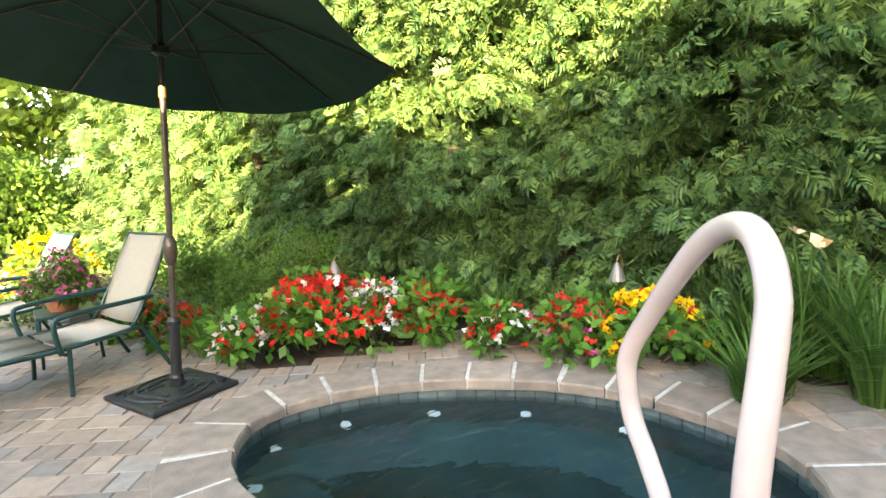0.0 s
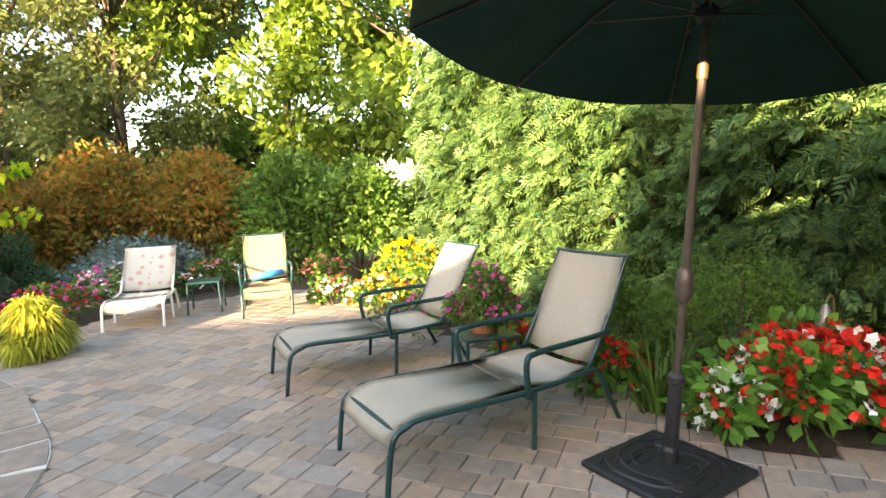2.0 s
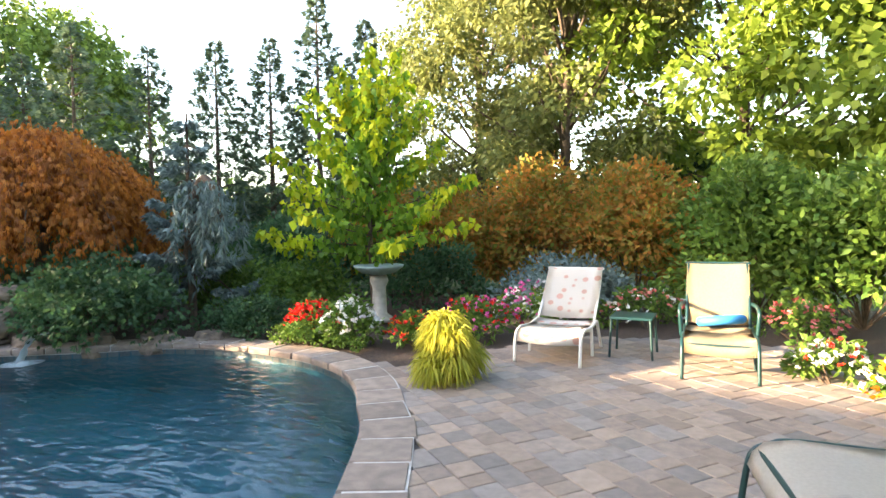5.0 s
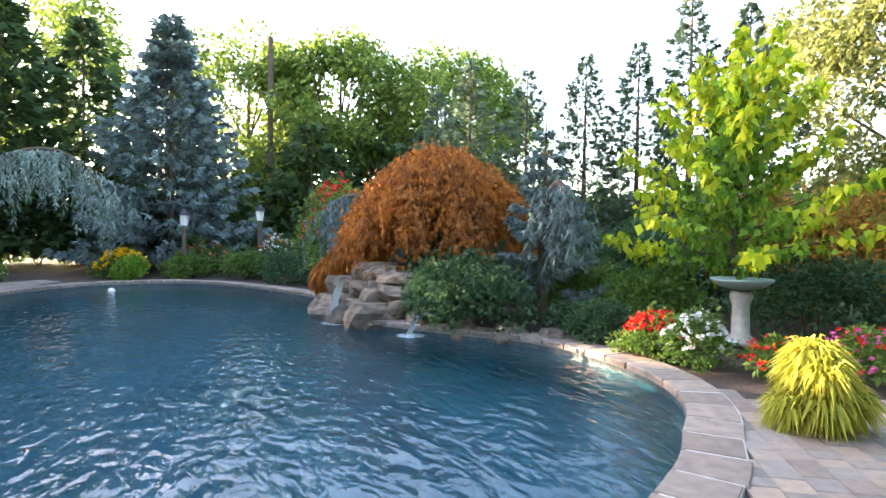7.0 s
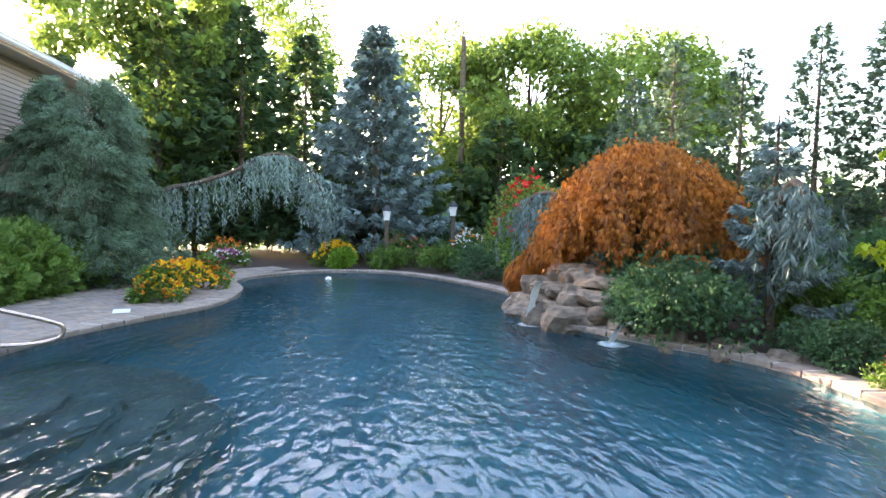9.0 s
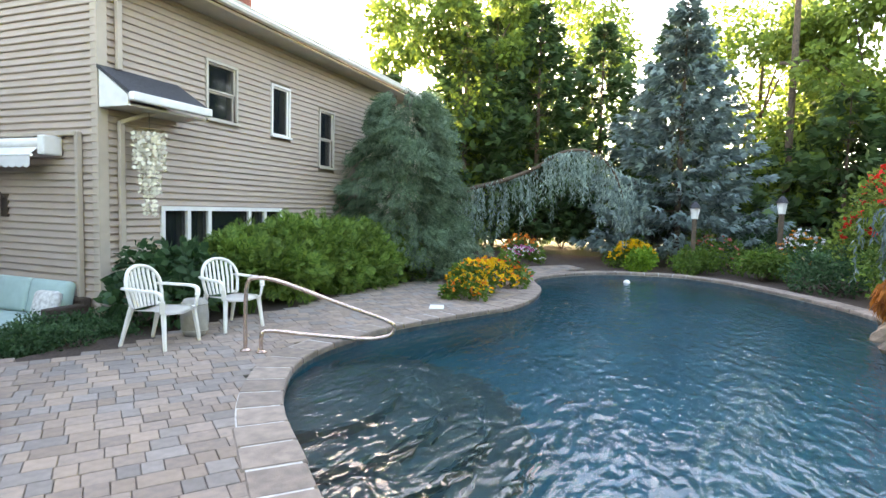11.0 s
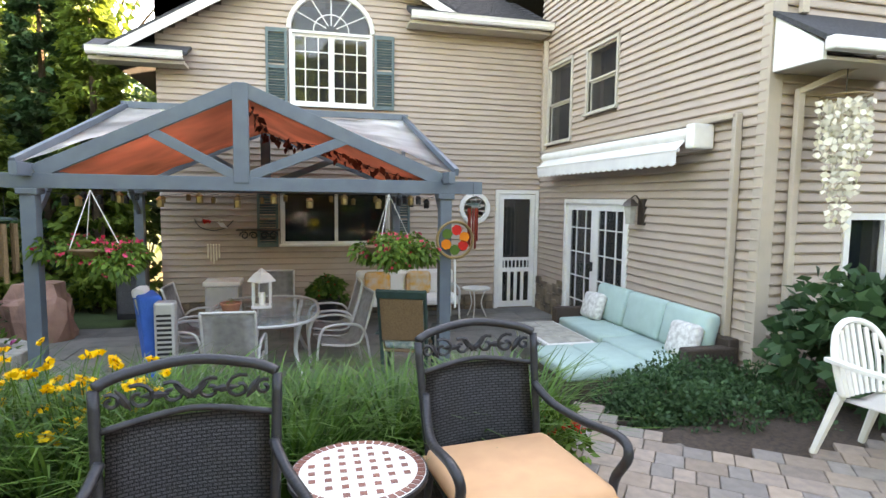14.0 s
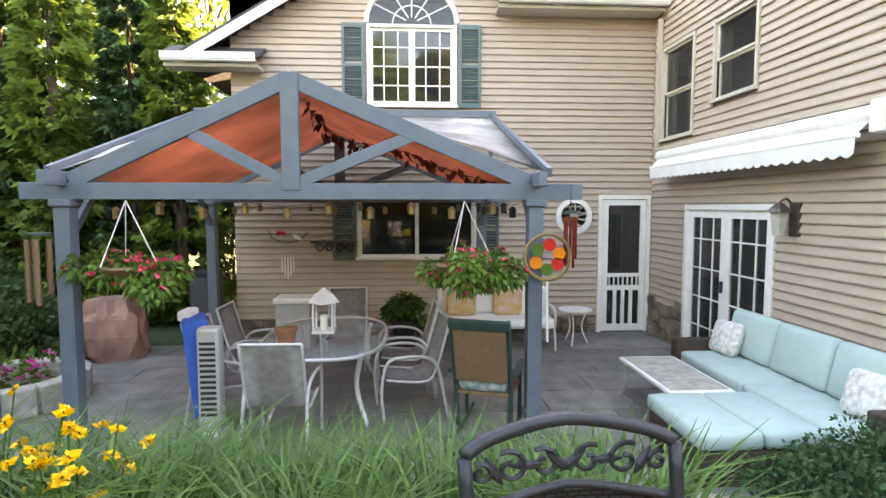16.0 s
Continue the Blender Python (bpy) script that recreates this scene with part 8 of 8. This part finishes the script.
d = np.stack([rng.normal(0, 0.3, len(P)), rng.normal(0, 0.3, len(P)), -np.ones(len(P))], 1)
tagged(leaves("shell_disc", P, d, 0.065, 0.075, M_SHELL, ch), kind="stuff")
wl = thing("wall_lantern", pose(BX, 5.75, 1.5), "dark bronze wall lantern with glass sides", "wall lamp")
part("plate", box(-0.04, 0.0, -0.08, 0.08, -0.15, 0.2, 0.01), M_BRONZE, wl)
part("arm", tube(rounded([(-0.03, 0, 0.12), (-0.12, 0, 0.24), (-0.2, 0, 0.2)], 4), 0.012, 6), M_BRONZE, wl)
part("cap", (lambda b: (bmesh.ops.translate(b, verts=b.verts, vec=(-0.2, 0, 0)), b)[1])(lathe([(0.12, 0.1), (0.1, 0.14), (0.03, 0.2)], 6)), M_BRONZE, wl)
part("glass", (lambda b: (bmesh.ops.translate(b, verts=b.verts, vec=(-0.2, 0, 0)), b)[1])(lathe([(0.06, -0.14), (0.09, 0.1)], 6)), M_STONE, wl)
pl = thing("wall_plaque", pose(5.92, AY - 0.03, 1.5, 90), "round white openwork wall plaque", "wall ornament")
part("rim", lathe([(0.3, 0.0), (0.3, 0.02), (0.22, 0.03), (0.21, 0.0)], 30), M_WHITE, pl)
part("centre", lathe([(0.07, 0.0), (0.07, 0.02), (0.01, 0.025)], 18), M_STONE, pl)
for k in range(10):
    a = 2 * math.pi * k / 10
    part("spoke", tube([(0.07 * math.cos(a), 0.07 * math.sin(a), 0.012), (0.22 * math.cos(a + 0.25), 0.22 * math.sin(a + 0.25), 0.012)], 0.01, 5), M_STONE, pl)

sh = thing("wall_shelf", pose(2.05, AY - 0.03, 1.02), "black wrought iron scroll shelf on the wall", "shelf")
part("board", box(-0.36, 0.36, -0.17, 0.0, 0.07, 0.095, 0.004), M_WICKER, sh)
for s_ in (-1, 1):
    for x_, r_ in ((0.09, 0.07), (0.24, 0.075)):
        part("scroll", tube([(s_ * (x_ + r_ * (1 - 0.05 * k) * math.cos(0.6 * k)), -0.03, r_ * (1 - 0.05 * k) * math.sin(0.6 * k) - 0.02) for k in range(14)], 0.012, 5), M_IRON, sh)
part("drop_finial", lathe([(0.004, -0.2), (0.03, -0.15), (0.012, -0.1), (0.02, -0.04), (0.006, 0.0)], 8), M_IRON, sh)
wo = thing("flower_wall_ornament", pose(1.3, AY - 0.05, 1.23), "wire wall ornament with a red flower and white leaf", "wall ornament")
part("wire", tube(rounded([(-0.28, 0, 0.06), (-0.2, 0, -0.08), (0.0, 0, -0.14), (0.2, 0, -0.1), (0.34, 0, 0.03)], 5), 0.008, 5), M_IRON, wo)
blossoms("flower", np.array([(-0.1, -0.02, 0.02), (-0.07, -0.03, 0.0)]), 0.08, P_RED, wo, 7)
leaves("leaf", np.array([(0.05, -0.02, -0.02), (0.08, -0.02, 0.0)]), np.array([(1.0, 0, 0.4), (0.8, 0, -0.5)]), 0.16, 0.09, P_WHITE, wo)
wc_ = thing("feather_chime", pose(1.31, AY - 0.06, 0.72), "small white shell chime on the wall", "wind chime")
for k in range(5):
    part("strip", box(-0.1 + 0.045 * k, -0.075 + 0.045 * k, -0.006, 0.006, -0.2 + 0.05 * abs(k - 2), 0.14, 0.004), M_SHELL, wc_)

# ---- beyond the pergola ----
stone((-0.95, 8.2, -0.1), (0.95, 0.8, 1.35), 20, "boulder", "tall reddish boulder beside the path", "patio boulders", material("red_boulder", (0.36, 0.2, 0.15), (0.2, 0.11, 0.085), 4, 0.85, bump=0.8, bump_scale=20))
fp = thing("stone_fire_ring", pose(-1.0, 6.3, tz), "low grey stone planter ring with pink flowers", "planter")
for k in range(14):
    a = 2 * math.pi * k / 14
    ob = part("stone", box(-0.14, 0.14, -0.1, 0.1, 0, 0.3, 0.02), M_STONE, fp)
    ob.matrix_basis = pose(0.62 * math.cos(a), 0.62 * math.sin(a), 0, 0, 0, math.degrees(a) + 90)
q, d = shell([(0, 0, 0.25), (0.3, 0.1, 0.25), (-0.3, 0, 0.25)], [0.3, 0.25, 0.25], 500)
leaves("foliage", q, d, 0.09, 0.05, L_BUSH, fp)
blossoms("blossom", q[:50] + np.array([0, 0, 0.06]), 0.05, P_PINK, fp)
t = thing("ac_unit", pose(0.1, 9.0, tz), "dark grey outdoor speaker box on a stand", "outdoor unit")
part("body", box(-0.2, 0.2, -0.2, 0.2, 0.1, 1.1, 0.02), M_IRON, t)
part("grille", box(-0.17, 0.17, -0.206, -0.201, 0.2, 1.0, 0.0), M_WOVEN, t)
for x, y, s, h in ((-2.2, 7.6, 1.6, 1.4), (-2.6, 5.8, 1.8, 1.7), (-2.4, 4.2, 1.9, 2.3), (-0.9, 4.3, 1.3, 0.7), (-3.4, 8.8, 1.8, 1.8)):
    shrub((x, y, PATIO_Z), (s, s, h), L_CEDARDEEP if h > 1 else L_BUSH, "leafy green shrub beside the patio", 4500, 0.1, "garden_shrub", clumps=34)
conifer((-2.9, 3.6, -0.4), 5.2, 2.6, L_BLUE, "blue-green soft conifer beside the patio", 9000, 0.24, 0.15, 0.02, 140, "garden_conifer", 0.25, 5)

# paving pieces
lay_pavers()
